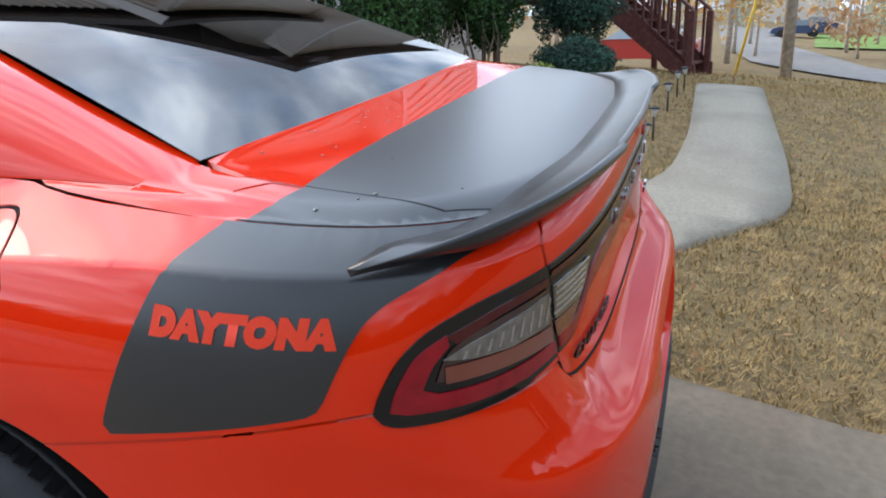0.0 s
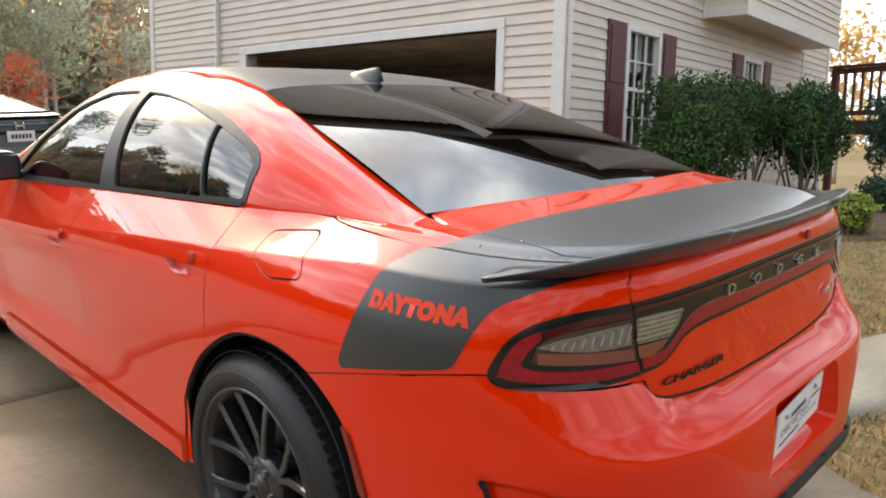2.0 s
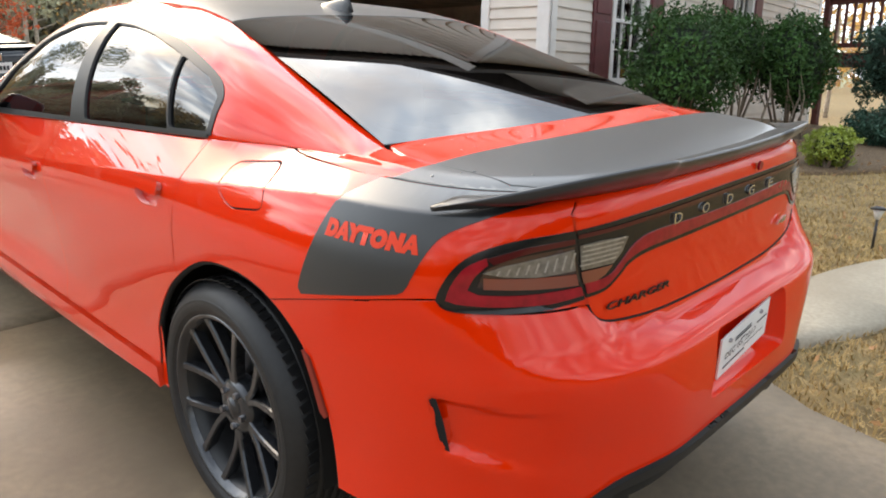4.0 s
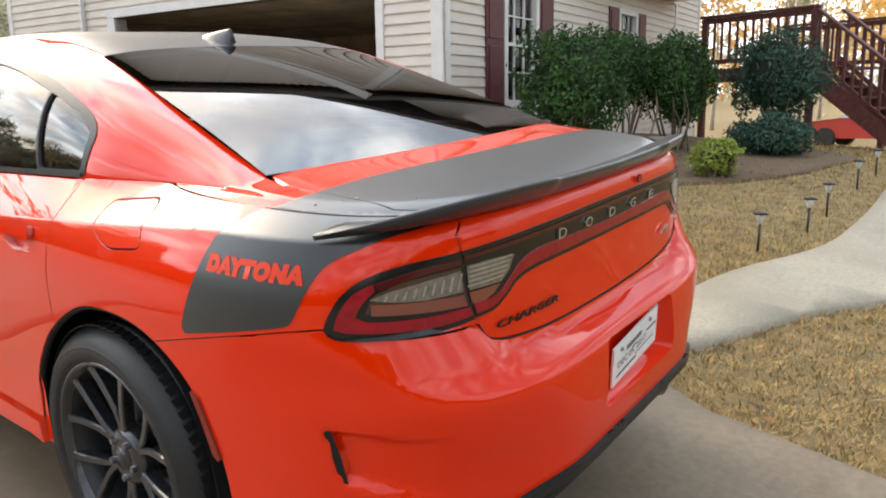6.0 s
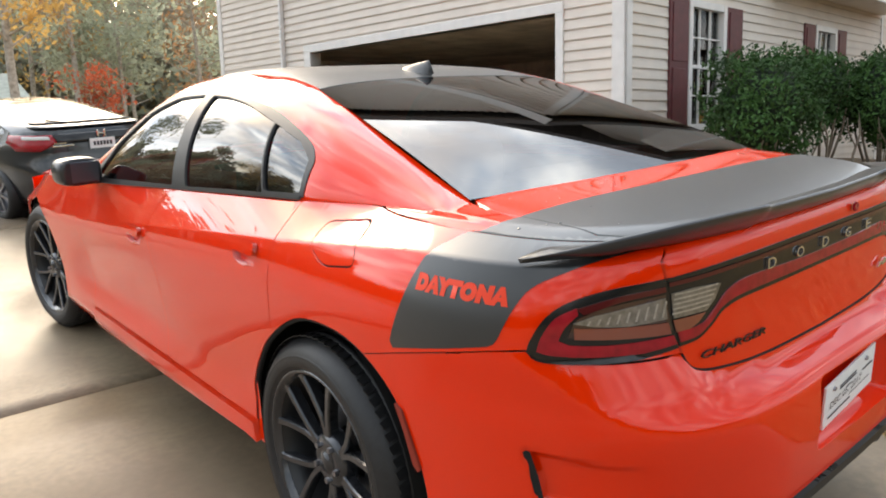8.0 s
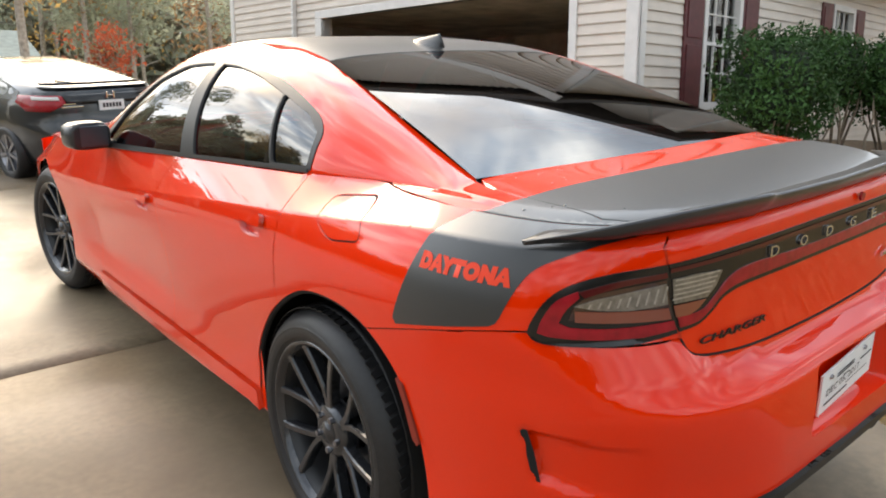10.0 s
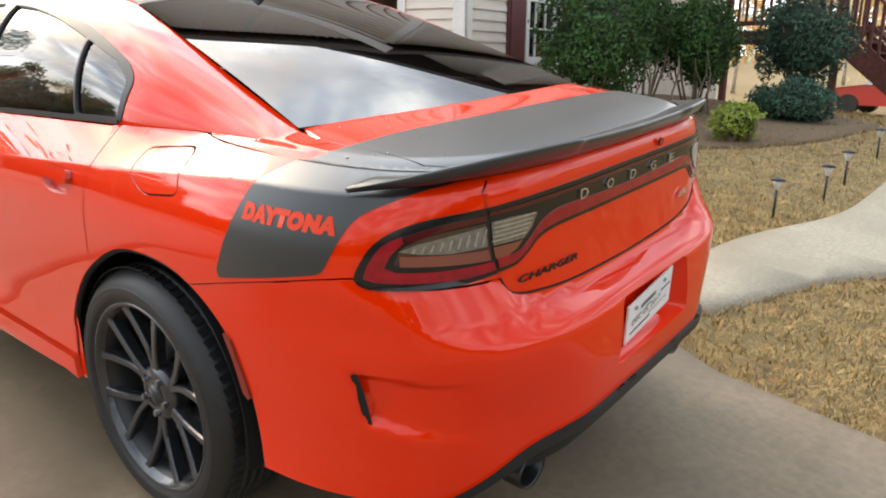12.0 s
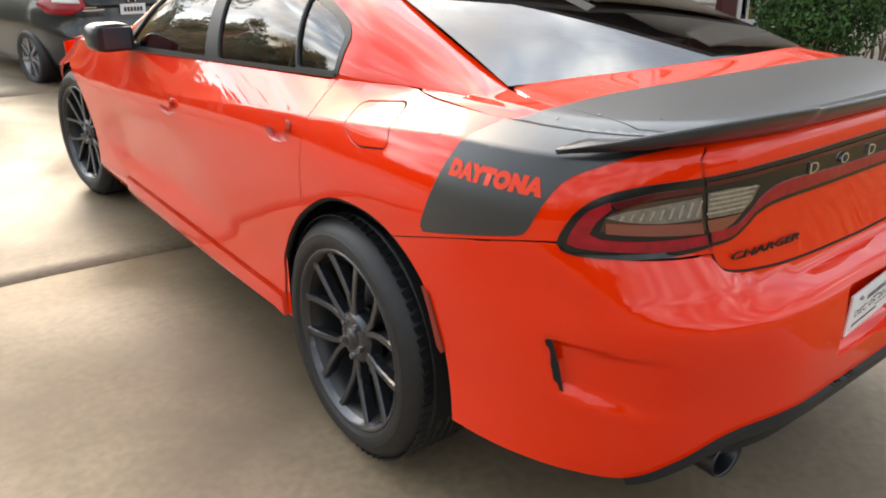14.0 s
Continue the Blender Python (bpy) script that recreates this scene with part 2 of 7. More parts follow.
def damp(m, lo, hi, scale, at):
    """Roughness that wanders between damp, shiny patches and dry ones."""
    t = m.node_tree
    co, n, rr = t.nodes.new("ShaderNodeTexCoord"), t.nodes.new("ShaderNodeTexNoise"), t.nodes.new("ShaderNodeMapRange")
    n.inputs["Scale"].default_value, n.inputs["Detail"].default_value, n.inputs["Distortion"].default_value = scale, 5.0, 0.6
    rr.inputs[1].default_value, rr.inputs[2].default_value, rr.inputs[3].default_value, rr.inputs[4].default_value = *at, lo, hi
    t.links.new(co.outputs["Object"], n.inputs["Vector"])
    t.links.new(n.outputs["Fac"], rr.inputs[0])
    t.links.new(rr.outputs[0], t.nodes["Principled BSDF"].inputs["Roughness"])


damp(M["concrete"], 0.30, 0.64, 0.55, (0.40, 0.62))


# ---- mesh helpers ----
def link_mesh(name, me, mat, parent=None, label=""):
    ob = new(name, me)
    if mat is not None and not me.materials:
        me.materials.append(mat)
    if parent is not None:
        ob.parent = parent
    if label:
        tagged(ob, label)
    return ob


def part(name, bm, mat, parent=None, label="", smooth=False):
    """Links a bmesh as one mesh object under a thing or under a part."""
    me = bpy.data.meshes.new(name)
    bm.normal_update()
    bm.to_mesh(me)
    bm.free()
    if smooth:
        me.polygons.foreach_set("use_smooth", [True] * len(me.polygons))
    return link_mesh(name, me, mat, parent, label)


def thing(name, label, category, m=None, group="", kind=""):
    e = new(name)
    e.empty_display_size = 0.2
    if m is not None:
        e.matrix_basis = m
    return tagged(e, label, category, group, kind)


def add_box(bm, lo, hi, m=None, bevel=0.0):
    c = [(a + b) / 2 for a, b in zip(lo, hi)]
    s = [abs(b - a) for a, b in zip(lo, hi)]
    g = bmesh.ops.create_cube(bm, size=1.0, matrix=Matrix.Translation(c) @ Matrix.Diagonal((*s, 1)))
    if bevel:
        es = list({e for v in g["verts"] for e in v.link_edges})
        g2 = bmesh.ops.bevel(bm, geom=es, offset=bevel, segments=2, affect="EDGES", profile=0.6)
        vs = list({v for f_ in g2["faces"] for v in f_.verts} | {v for v in g["verts"] if v.is_valid})
    else:
        vs = g["verts"]
    if m is not None:
        bmesh.ops.transform(bm, matrix=m, verts=vs)
    return vs


def box(lo, hi, m=None, bevel=0.0):
    bm = bmesh.new()
    add_box(bm, lo, hi, m, bevel)
    return bm


def add_tube(bm, pts, radii, sides=8, caps=True):
    """A tube through points, with a radius at each."""
    rings = []
    for i, p in enumerate(pts):
        p = Vector(p)
        d = (Vector(pts[min(i + 1, len(pts) - 1)]) - Vector(pts[max(i - 1, 0)])).normalized()
        a = d.orthogonal().normalized() if i == 0 else (rings_dir - d * rings_dir.dot(d)).normalized()
        rings_dir = a
        b = d.cross(a)
        r = radii[i] if hasattr(radii, "__len__") else radii
        rings.append([bm.verts.new(p + (a * math.cos(q) + b * math.sin(q)) * r) for q in (2 * math.pi * k / sides for k in range(sides))])
    for r0, r1 in zip(rings, rings[1:]):
        for k in range(sides):
            bm.faces.new((r0[k], r0[(k + 1) % sides], r1[(k + 1) % sides], r1[k])).smooth = True
    if caps:
        bm.faces.new(rings[0][::-1])
        bm.faces.new(rings[-1])


def spline(pts):
    """A smooth function through (t, value) pairs (monotone cubic)."""
    ts = np.array([p[0] for p in pts], float)
    vs = np.array([p[1] for p in pts], float)
    d = np.diff(vs) / np.diff(ts)
    m = np.empty(len(ts))
    m[0], m[-1] = d[0], d[-1]
    for i in range(1, len(ts) - 1):
        m[i] = 0 if d[i - 1] * d[i] <= 0 else 2 * d[i - 1] * d[i] / (d[i - 1] + d[i])

    ts, vs, m = [float(v) for v in ts], [float(v) for v in vs], [float(v) for v in m]
    last = len(ts) - 2

    def at(t):
        t = min(max(t, ts[0]), ts[-1])
        i = 0
        while i < last and t > ts[i + 1]:
            i += 1
        h = ts[i + 1] - ts[i]
        s = (t - ts[i]) / h
        return (2 * s**3 - 3 * s**2 + 1) * vs[i] + (s**3 - 2 * s**2 + s) * h * m[i] + (3 * s**2 - 2 * s**3) * vs[i + 1] + (s**3 - s**2) * h * m[i + 1]
    return at

# ---- ground ----
SLOPE = Matrix(((0.9983, -0.0019, -0.0575), (-0.0019, 0.9978, -0.0670), (0.0575, 0.0670, 0.9961))).to_4x4()   # the sloping driveway on which the car stands
ground_x = spline([(-400, -1.3), (-30, -1.0), (-9, -0.52), (-4, -0.23), (0, 0.0), (4, 0.231), (8.5, 0.47), (11, 0.42), (22, -0.45), (34, -0.75), (60, -0.8), (90, 0.1), (150, 2.0), (500, 4.0)])
ground_y = spline([(-400, -1.2), (-30, -0.95), (-9, -0.58), (-4, -0.268), (0, 0.0), (4, 0.268), (9, 0.60), (14, 0.75), (40, 0.4), (500, 0.4)])


def ground_z(x, y):
    return ground_x(x) + ground_y(y)


def sheet(name, xs, ys, lift, mat, label, inside=None, thick=0.0):
    """A grid laid on the ground, of which the cells whose middles are inside() stay."""
    bm = bmesh.new()
    vs = [[bm.verts.new((x, y, ground_z(x, y) + lift)) for y in ys] for x in xs]
    for i in range(len(xs) - 1):
        for j in range(len(ys) - 1):
            if inside is None or inside((xs[i] + xs[i + 1]) / 2, (ys[j] + ys[j + 1]) / 2):
                bm.faces.new((vs[i][j], vs[i + 1][j], vs[i + 1][j + 1], vs[i][j + 1])).smooth = True
    bmesh.ops.delete(bm, geom=[v for v in bm.verts if not v.link_faces], context="VERTS")
    if thick:
        edge = [e for e in bm.edges if e.is_boundary]
        g = bmesh.ops.extrude_edge_only(bm, edges=edge)
        for v in g["geom"]:
            if isinstance(v, bmesh.types.BMVert):
                v.co.z -= thick
    ob = part(name, bm, mat)
    return tagged(ob, label, name.replace("_", " "), kind="structure")


def steps(a, b, n):
    return [a + (b - a) * i / n for i in range(n + 1)]


far = [-500, -300, -180, -110, -70, -45, -30, -20, -15, -11]
sheet("ground", far + steps(-8, 14, 44) + [17, 20, 24, 28, 34, 42, 52, 65, 85, 110, 160, 250, 400, 500], far + steps(-8, 14, 44) + [17, 20, 25, 32, 42, 60, 90, 140, 230, 400, 500], -0.03, M["earth"], "dormant straw-coloured lawn over brown earth")


def blob(poly):
    """Point-in-polygon test."""
    def at(x, y):
        c = False
        for (x0, y0), (x1, y1) in zip(poly, poly[1:] + poly[:1]):
            if (y0 > y) != (y1 > y) and x < (x1 - x0) * (y - y0) / (y1 - y0) + x0:
                c = not c
        return c
    return at


def slab(name, poly, lift, thick, mat, label, cell=0.25, parent=None):
    """A concrete slab of any outline, draped on the slope, with a visible edge."""
    from mathutils.geometry import delaunay_2d_cdt
    pts = [Vector(p) for p in poly]
    x0, x1, y0, y1 = min(p[0] for p in poly), max(p[0] for p in poly), min(p[1] for p in poly), max(p[1] for p in poly)
    test = blob(list(poly))
    for i in range(1, int((x1 - x0) / cell)):
        for j in range(1, int((y1 - y0) / cell)):
            q = (x0 + i * cell, y0 + j * cell)
            if test(*q):
                pts.append(Vector(q))
    n = len(poly)
    vs, _, fs, *_ = delaunay_2d_cdt(pts, [(i, (i + 1) % n) for i in range(n)], [], 1, 1e-4)
    bm = bmesh.new()
    bv = [bm.verts.new((v.x, v.y, ground_z(v.x, v.y) + lift)) for v in vs]
    for f_ in fs:
        bm.faces.new([bv[i] for i in f_]).smooth = True
    bmesh.ops.recalc_face_normals(bm, faces=bm.faces[:])
    if bm.faces and sum(f_.normal.z for f_ in bm.faces) < 0:
        bmesh.ops.reverse_faces(bm, faces=bm.faces[:])
    g = bmesh.ops.extrude_edge_only(bm, edges=[e for e in bm.edges if e.is_boundary])
    for v in g["geom"]:
        if isinstance(v, bmesh.types.BMVert):
            v.co.z -= thick
    return part(name, bm, mat, parent, label)


def rounded(poly, r, n=5):
    """Polygon with its corners rounded off."""
    out = []
    for i, p in enumerate(poly):
        p, a, b = Vector(p), Vector(poly[i - 1]), Vector(poly[(i + 1) % len(poly)])
        rr = min(r, (a - p).length * 0.45, (b - p).length * 0.45)
        s, e = p + (a - p).normalized() * rr, p + (b - p).normalized() * rr
        out += [tuple((s * (1 - t) + p * t) * (1 - t) + (p * (1 - t) + e * t) * t) for t in (k / n for k in range(n + 1))]
    return out


drive = thing("driveway", "worn tan concrete driveway slabs with dark joints and stains", "driveway", kind="structure")
YJ = 1.86
LAWN_X = 1.0
slab_lo = [(-7.5, -9), (LAWN_X - 0.15, -9), (LAWN_X - 0.08, -1.6), (LAWN_X + 0.05, -0.9), (1.35, -0.35), (1.6, 0.2), (1.6, YJ - 0.006), (-1.4, YJ - 0.006), (-7.5, YJ - 0.244)]
slab("slab", slab_lo, 0.0, 0.1, M["concrete"], parent=drive, label="", cell=0.4)
slab("slab", [(-7.5, YJ - 0.232), (-1.4, YJ + 0.006), (1.6, YJ + 0.006), (1.9, 2.6), (4.4, 3.9), (4.55, 6.488), (-7.5, 6.488)], 0.0, 0.1, M["concrete"], parent=drive, label="", cell=0.4)
slab("slab", [(-7.5, 6.512), (4.55, 6.512), (4.3, 11.5), (-7.5, 13.5)], 0.0, 0.1, M["concrete"], parent=drive, label="", cell=0.4)
walk_ = thing("garden_path", "pale concrete garden path leading to the deck stairs", "path", kind="structure")
PATH_EDGE = rounded([(1.58, -0.25), (2.9, -0.32), (3.9, -0.70), (5.4, -0.72), (8.9, -0.52), (8.9, -1.30), (4.5, -1.50), (3.3, -1.50), (2.6, -0.98), (1.58, -0.62)], 0.5)
slab("slab", PATH_EDGE, 0.012, 0.08, M["path"], "", parent=walk_, cell=0.3)

# ---- house ----
HOUSE = Matrix.Translation((5.056, 3.54, 0)) @ Matrix.Rotation(radians(5), 4, "Z")
H_TOP, LAP, H_BASE, G_TOP, A_MAIN = 6.6, 0.118, 0.35, 4.75, 3.62


def board(me_name, a0, a1, z0, z1, base, along, out):
    A, O, B = Vector(along), Vector(out), Vector(base)
    bm = bmesh.new()
    prof = ((-0.003, z0 + 0.006), (0.022, z0), (0.021, z0 + 0.012), (0.003, z1), (-0.003, z1))
    rows = [[bm.verts.new(B + A * a + O * o + Vector((0, 0, z))) for o, z in prof] for a in (a0, a1)]
    for i in range(len(prof) - 1):
        bm.faces.new((rows[0][i], rows[0][i + 1], rows[1][i + 1], rows[1][i]))
    bmesh.ops.recalc_face_normals(bm, faces=bm.faces[:])
    return bm


def cut_spans(a0, a1, z0, z1, holes):
    """The stretches of a board that no opening takes away."""
    spans = [(a0, a1)]
    for h0, h1, hz0, hz1 in holes:
        if z1 > hz0 and z0 < hz1:
            spans = [s for p, q in spans for s in ((p, min(q, h0)), (max(p, h1), q)) if s[1] - s[0] > 0.02]
    return spans


def clad_wall(name, a0, a1, z0, z1, base, along, out, holes, label, thick=0.18):
    """A wall core with its openings, clad in lapped boards."""
    A, O, B = Vector(along), Vector(out), Vector(base)
    bm = bmesh.new()
    us = sorted({a0, a1, *[h for q in holes for h in q[:2]]})
    zs = sorted({z0, z1, *[h for q in holes for h in q[2:]]})
    for i in range(len(us) - 1):
        for j in range(len(zs) - 1):
            um, zm = (us[i] + us[i + 1]) / 2, (zs[j] + zs[j + 1]) / 2
            if any(h[0] < um < h[1] and h[2] < zm < h[3] for h in holes):
                continue
            c = [B + A * us[i + p] + O * o + Vector((0, 0, zs[j + q])) for p in (0, 1) for o in (-0.004, -thick) for q in (0, 1)]
            vs = [bm.verts.new(p) for p in c]
            for f_ in ((0, 1, 3, 2), (4, 6, 7, 5), (0, 4, 5, 1), (2, 3, 7, 6), (0, 2, 6, 4), (1, 5, 7, 3)):
                bm.faces.new([vs[k] for k in f_])
    bmesh.ops.remove_doubles(bm, verts=bm.verts[:], dist=1e-4)
    bmesh.ops.recalc_face_normals(bm, faces=bm.faces[:])
    w = part(name, bm, M["siding"])
    tagged(w, label, "wall", kind="structure")
    w.matrix_basis = HOUSE
    n = int((z1 - z0) / LAP + 0.999)
    for k in range(n):
        b0, b1 = z0 + k * LAP, min(z0 + (k + 1) * LAP, z1)
        for s0, s1 in cut_spans(a0, a1, b0, b1, holes):
            part("board", board("board", s0, s1, b0, b1, base, along, out), M["siding"], w)
    return w


GAR = (0.92, 5.86, 0.0, 2.56)
wall_w = clad_wall("wall_garage", 0.0, 8.75, H_BASE, G_TOP, (0, 0, 0), (0, 1, 0), (-1, 0, 0), [GAR], "beige vinyl-sided garage wall with a wide opening")
WINS = ((1.36, 2.26, 1.20, 2.70, 0.44), (5.29, 6.13, 1.50, 2.70, 0.42))
wall_s = clad_wall("wall_front", 0.0, 10.1, H_BASE, G_TOP, (0, 0, 0), (1, 0, 0), (0, -1, 0), [w[:4] for w in WINS], "beige vinyl-sided front wall behind the hedge")
clad_wall("wall_upper", 0.0, 8.75, G_TOP, H_TOP + 0.8, (A_MAIN + 0.6, 0, 0), (0, 1, 0), (-1, 0, 0), [], "beige sided side wall of the upper storey")
bm = box((9.92, 0.0, H_BASE), (10.1, 8.75, H_TOP))
add_box(bm, (0.18, 8.57, H_BASE), (9.92, 8.75, H_TOP))
wb = tagged(part("wall_rear", bm, M["siding"]), "plain beige rear and end walls of the house", "wall", kind="structure")
wb.matrix_basis = HOUSE
fnd = tagged(part("foundation", box((0.03, 0.03, 0.0), (10.0, 8.7, H_BASE)), M["brick_base"]), "low block foundation under the siding", "foundation", kind="structure")
fnd.matrix_basis = HOUSE
bm = box((0.2, 0.2, 2.75), (6.5, 8.5, 2.85))
ob = tagged(part("ceiling_garage", bm, M["dark_in"]), "dim plasterboard garage ceiling", "ceiling", kind="structure")
ob.matrix_basis = HOUSE
ob = tagged(part("wall_garage_inner", box((6.4, 0.2, H_BASE), (6.5, 8.5, 2.75)), M["dark_in"]), "dim inner garage wall", "wall", kind="structure")
ob.matrix_basis = HOUSE
# garage opening frame
bm = bmesh.new()
add_box(bm, (-0.035, GAR[0] - 0.11, 0.3), (0.16, GAR[0], GAR[3]), bevel=0.006)
add_box(bm, (-0.035, GAR[1], 0.3), (0.16, GAR[1] + 0.17, GAR[3]), bevel=0.006)
add_box(bm, (-0.037, GAR[0] - 0.11, GAR[3]), (0.16, GAR[1] + 0.17, GAR[3] + 0.12), bevel=0.006)
ob = tagged(part("garage_frame", bm, M["white"]), "white painted frame round the open garage", "door frame", kind="structure")
ob.matrix_basis = HOUSE
# corner boards
for nm, lo, hi in (("corner_trim", (-0.03, -0.03, 0.2), (0.0, 0.15, G_TOP)), ("corner_trim", (-0.03, -0.03, 0.2), (0.10, -0.0005, G_TOP)), ("corner_trim", (-0.03, 8.66, 0.2), (0.1, 8.78, G_TOP)), ("corner_trim", (8.35, -0.03, 0.2), (8.43, 0.0, 3.1)), ("corner_trim", (10.0, -0.03, 0.2), (10.13, 0.1, H_TOP))):
    ob = tagged(part(nm, box(lo, hi, bevel=0.004), M["white"]), "white vertical corner board on the siding", "trim", kind="structure")
    ob.matrix_basis = HOUSE


def window(lo_a, hi_a, lo_z, hi_z, shutter_w, number):
    """A sash window with frame, muntins, curtain and louvred shutters; in the front wall."""
    w = thing("window_%d" % number, "white sash window with net curtain in the siding", "window", HOUSE, kind="structure")
    bm = bmesh.new()
    f_ = 0.055
    add_box(bm, (lo_a - 0.03, -0.045, lo_z - 0.04), (lo_a + f_, 0.1, hi_z + 0.03), bevel=0.005)
    add_box(bm, (hi_a - f_, -0.045, lo_z - 0.04), (hi_a + 0.03, 0.1, hi_z + 0.03), bevel=0.005)
    add_box(bm, (lo_a + f_, -0.043, hi_z - f_), (hi_a - f_, 0.1, hi_z + 0.03), bevel=0.005)
    add_box(bm, (lo_a + f_, -0.043, lo_z - 0.04), (hi_a - f_, 0.1, lo_z + f_), bevel=0.005)
    part("window_frame", bm, M["white"], w)
    bm = bmesh.new()
    mz = (lo_z + hi_z) / 2
    add_box(bm, (lo_a + f_, -0.015, mz - 0.02), (hi_a - f_, 0.05, mz + 0.02))
    for k in (1, 2):
        a = lo_a + f_ + (hi_a - lo_a - 2 * f_) * k / 3
        add_box(bm, (a - 0.008, 0.005, lo_z + f_), (a + 0.008, 0.03, mz - 0.02))
        add_box(bm, (a - 0.008, 0.005, mz + 0.02), (a + 0.008, 0.03, hi_z - f_))
    for z in ((lo_z + f_ + mz) / 2, (hi_z - f_ + mz) / 2):
        add_box(bm, (lo_a + f_, 0.006, z - 0.008), (hi_a - f_, 0.029, z + 0.008))
    part("muntin", bm, M["white"], w)
    for z0, z1 in ((lo_z + f_, mz - 0.02), (mz + 0.02, hi_z - f_)):
        pn = part("pane", box((lo_a + f_, 0.035, z0), (hi_a - f_, 0.042, z1)), M["clear_pane"], w)
        pn.visible_shadow = False
    bm = bmesh.new()
    n = 40
    vs = [[bm.verts.new((lo_a + 0.05 + (hi_a - lo_a - 0.1) * i / n, 0.11 + 0.012 * math.sin(i * 1.9), z)) for z in (lo_z + 0.02, hi_z - 0.02)] for i in range(n + 1)]
    for i in range(n):
        bm.faces.new((vs[i][0], vs[i + 1][0], vs[i + 1][1], vs[i][1])).smooth = True
    part("curtain", bm, M["curtain"], w)
    for a0, a1 in ((lo_a - 0.04 - shutter_w, lo_a - 0.045), (hi_a + 0.045, hi_a + 0.04 + shutter_w)):
        sh = thing("shutter", "maroon painted raised-panel window shutter on the siding", "shutter", HOUSE, group="window shutters")
        bm = box((a0, -0.04, lo_z - 0.03), (a1, -0.014, hi_z + 0.02), bevel=0.004)
        part("shutter_frame", bm, M["maroon"], sh)
        for z0, z1 in ((lo_z + 0.03, mz - 0.04), (mz + 0.04, hi_z - 0.04)):
            part("panel", box((a0 + 0.055, -0.052, z0), (a1 - 0.055, -0.036, z1), bevel=0.007), M["maroon"], sh)


M["clear_pane"] = glass("window_glass", (0.90, 0.92, 0.92), 0.0, 1.5)
for k, wdw in enumerate(WINS):
    window(*wdw, k + 1)
# rain pipe on the garage wall
bm = bmesh.new()
add_box(bm, (-0.09, 6.58, 0.5), (-0.02, 6.64, G_TOP), bevel=0.008)
ob = part("downpipe", bm, M["white"])
tagged(ob, "beige downpipe on the garage wall", "downpipe", kind="structure")
ob.matrix_basis = HOUSE
# jutting upper storey
jut = thing("upper_bay", "beige sided bay of the upper storey jutting over the wall", "bay", HOUSE, kind="structure")
J0, J1, JB, JZ = 3.62, 8.3, -0.62, 3.12
part("bay_core", box((J0, JB, JZ), (J1, -0.02, H_TOP)), M["siding"], jut)
for k in range(int((H_TOP - JZ - 0.12) / LAP)):
    z0 = JZ + 0.1 + k * LAP
    part("board", board("board", J0, J1, z0, z0 + LAP, (0, JB, 0), (1, 0, 0), (0, -1, 0)), M["siding"], jut)
    part("board", board("board", JB, -0.02, z0, z0 + LAP, (J0, 0, 0), (0, 1, 0), (-1, 0, 0)), M["siding"], jut)
bm = box((J0 - 0.03, JB - 0.03, JZ - 0.04), (J1 + 0.02, JB, JZ + 0.10))
add_box(bm, (J0 - 0.03, JB, JZ - 0.04), (J0, -0.02, JZ + 0.10))
add_box(bm, (J0 - 0.03, JB - 0.03, JZ + 0.1), (J0 + 0.09, JB - 0.017, H_TOP))
part("bay_trim", bm, M["white"], jut)
# roofs: a low one over the garage, rising to the upper storey, and the main gable
def roof_slab(name, pts, label):
    bm = bmesh.new()
    lo = [bm.verts.new(p) for p in pts]
    hi = [bm.verts.new((p[0], p[1], p[2] + 0.16)) for p in pts]
    bm.faces.new(lo[::-1])
    bm.faces.new(hi)
    n = len(pts)
    for i in range(n):
        bm.faces.new((lo[i], lo[(i + 1) % n], hi[(i + 1) % n], hi[i]))
    bmesh.ops.recalc_face_normals(bm, faces=bm.faces[:])
    ob = tagged(part(name, bm, M["shingle"]), label, "roof", kind="structure")
    ob.matrix_basis = HOUSE


# gable over the garage
GAB, RIDGE = 0.75, 4.375
gable = part("gable_wall", bmesh.new(), M["siding"])
tagged(gable, "beige vinyl-sided gable over the garage opening", "wall", kind="structure")
gable.matrix_basis = HOUSE
bm = bmesh.new()
vs = [bm.verts.new((x, y, z)) for x in (0.004, 0.18) for y, z in ((0.0, G_TOP), (8.75, G_TOP), (RIDGE, G_TOP + GAB * RIDGE))]
for f_ in ((0, 1, 2), (5, 4, 3), (0, 3, 4, 1), (1, 4, 5, 2), (2, 5, 3, 0)):
    bm.faces.new([vs[i] for i in f_])
bmesh.ops.recalc_face_normals(bm, faces=bm.faces[:])
bm.to_mesh(gable.data)
bm.free()
for k in range(int(GAB * RIDGE / LAP)):
    b0 = G_TOP + k * LAP
    a0 = (b0 + LAP * 0.5 - G_TOP) / GAB
    if 8.75 - 2 * a0 > 0.2:
        part("board", board("board", a0, 8.75 - a0, b0, b0 + LAP, (0, 0, 0), (0, 1, 0), (-1, 0, 0)), M["siding"], gable)
roof_slab("roof_garage_south", [(-0.4, -0.35, G_TOP - 0.02), (A_MAIN + 0.58, -0.35, G_TOP - 0.02), (A_MAIN + 0.58, RIDGE, G_TOP + GAB * RIDGE + 0.26), (-0.4, RIDGE, G_TOP + GAB * RIDGE + 0.26)], "dark shingled slope of the garage gable roof")
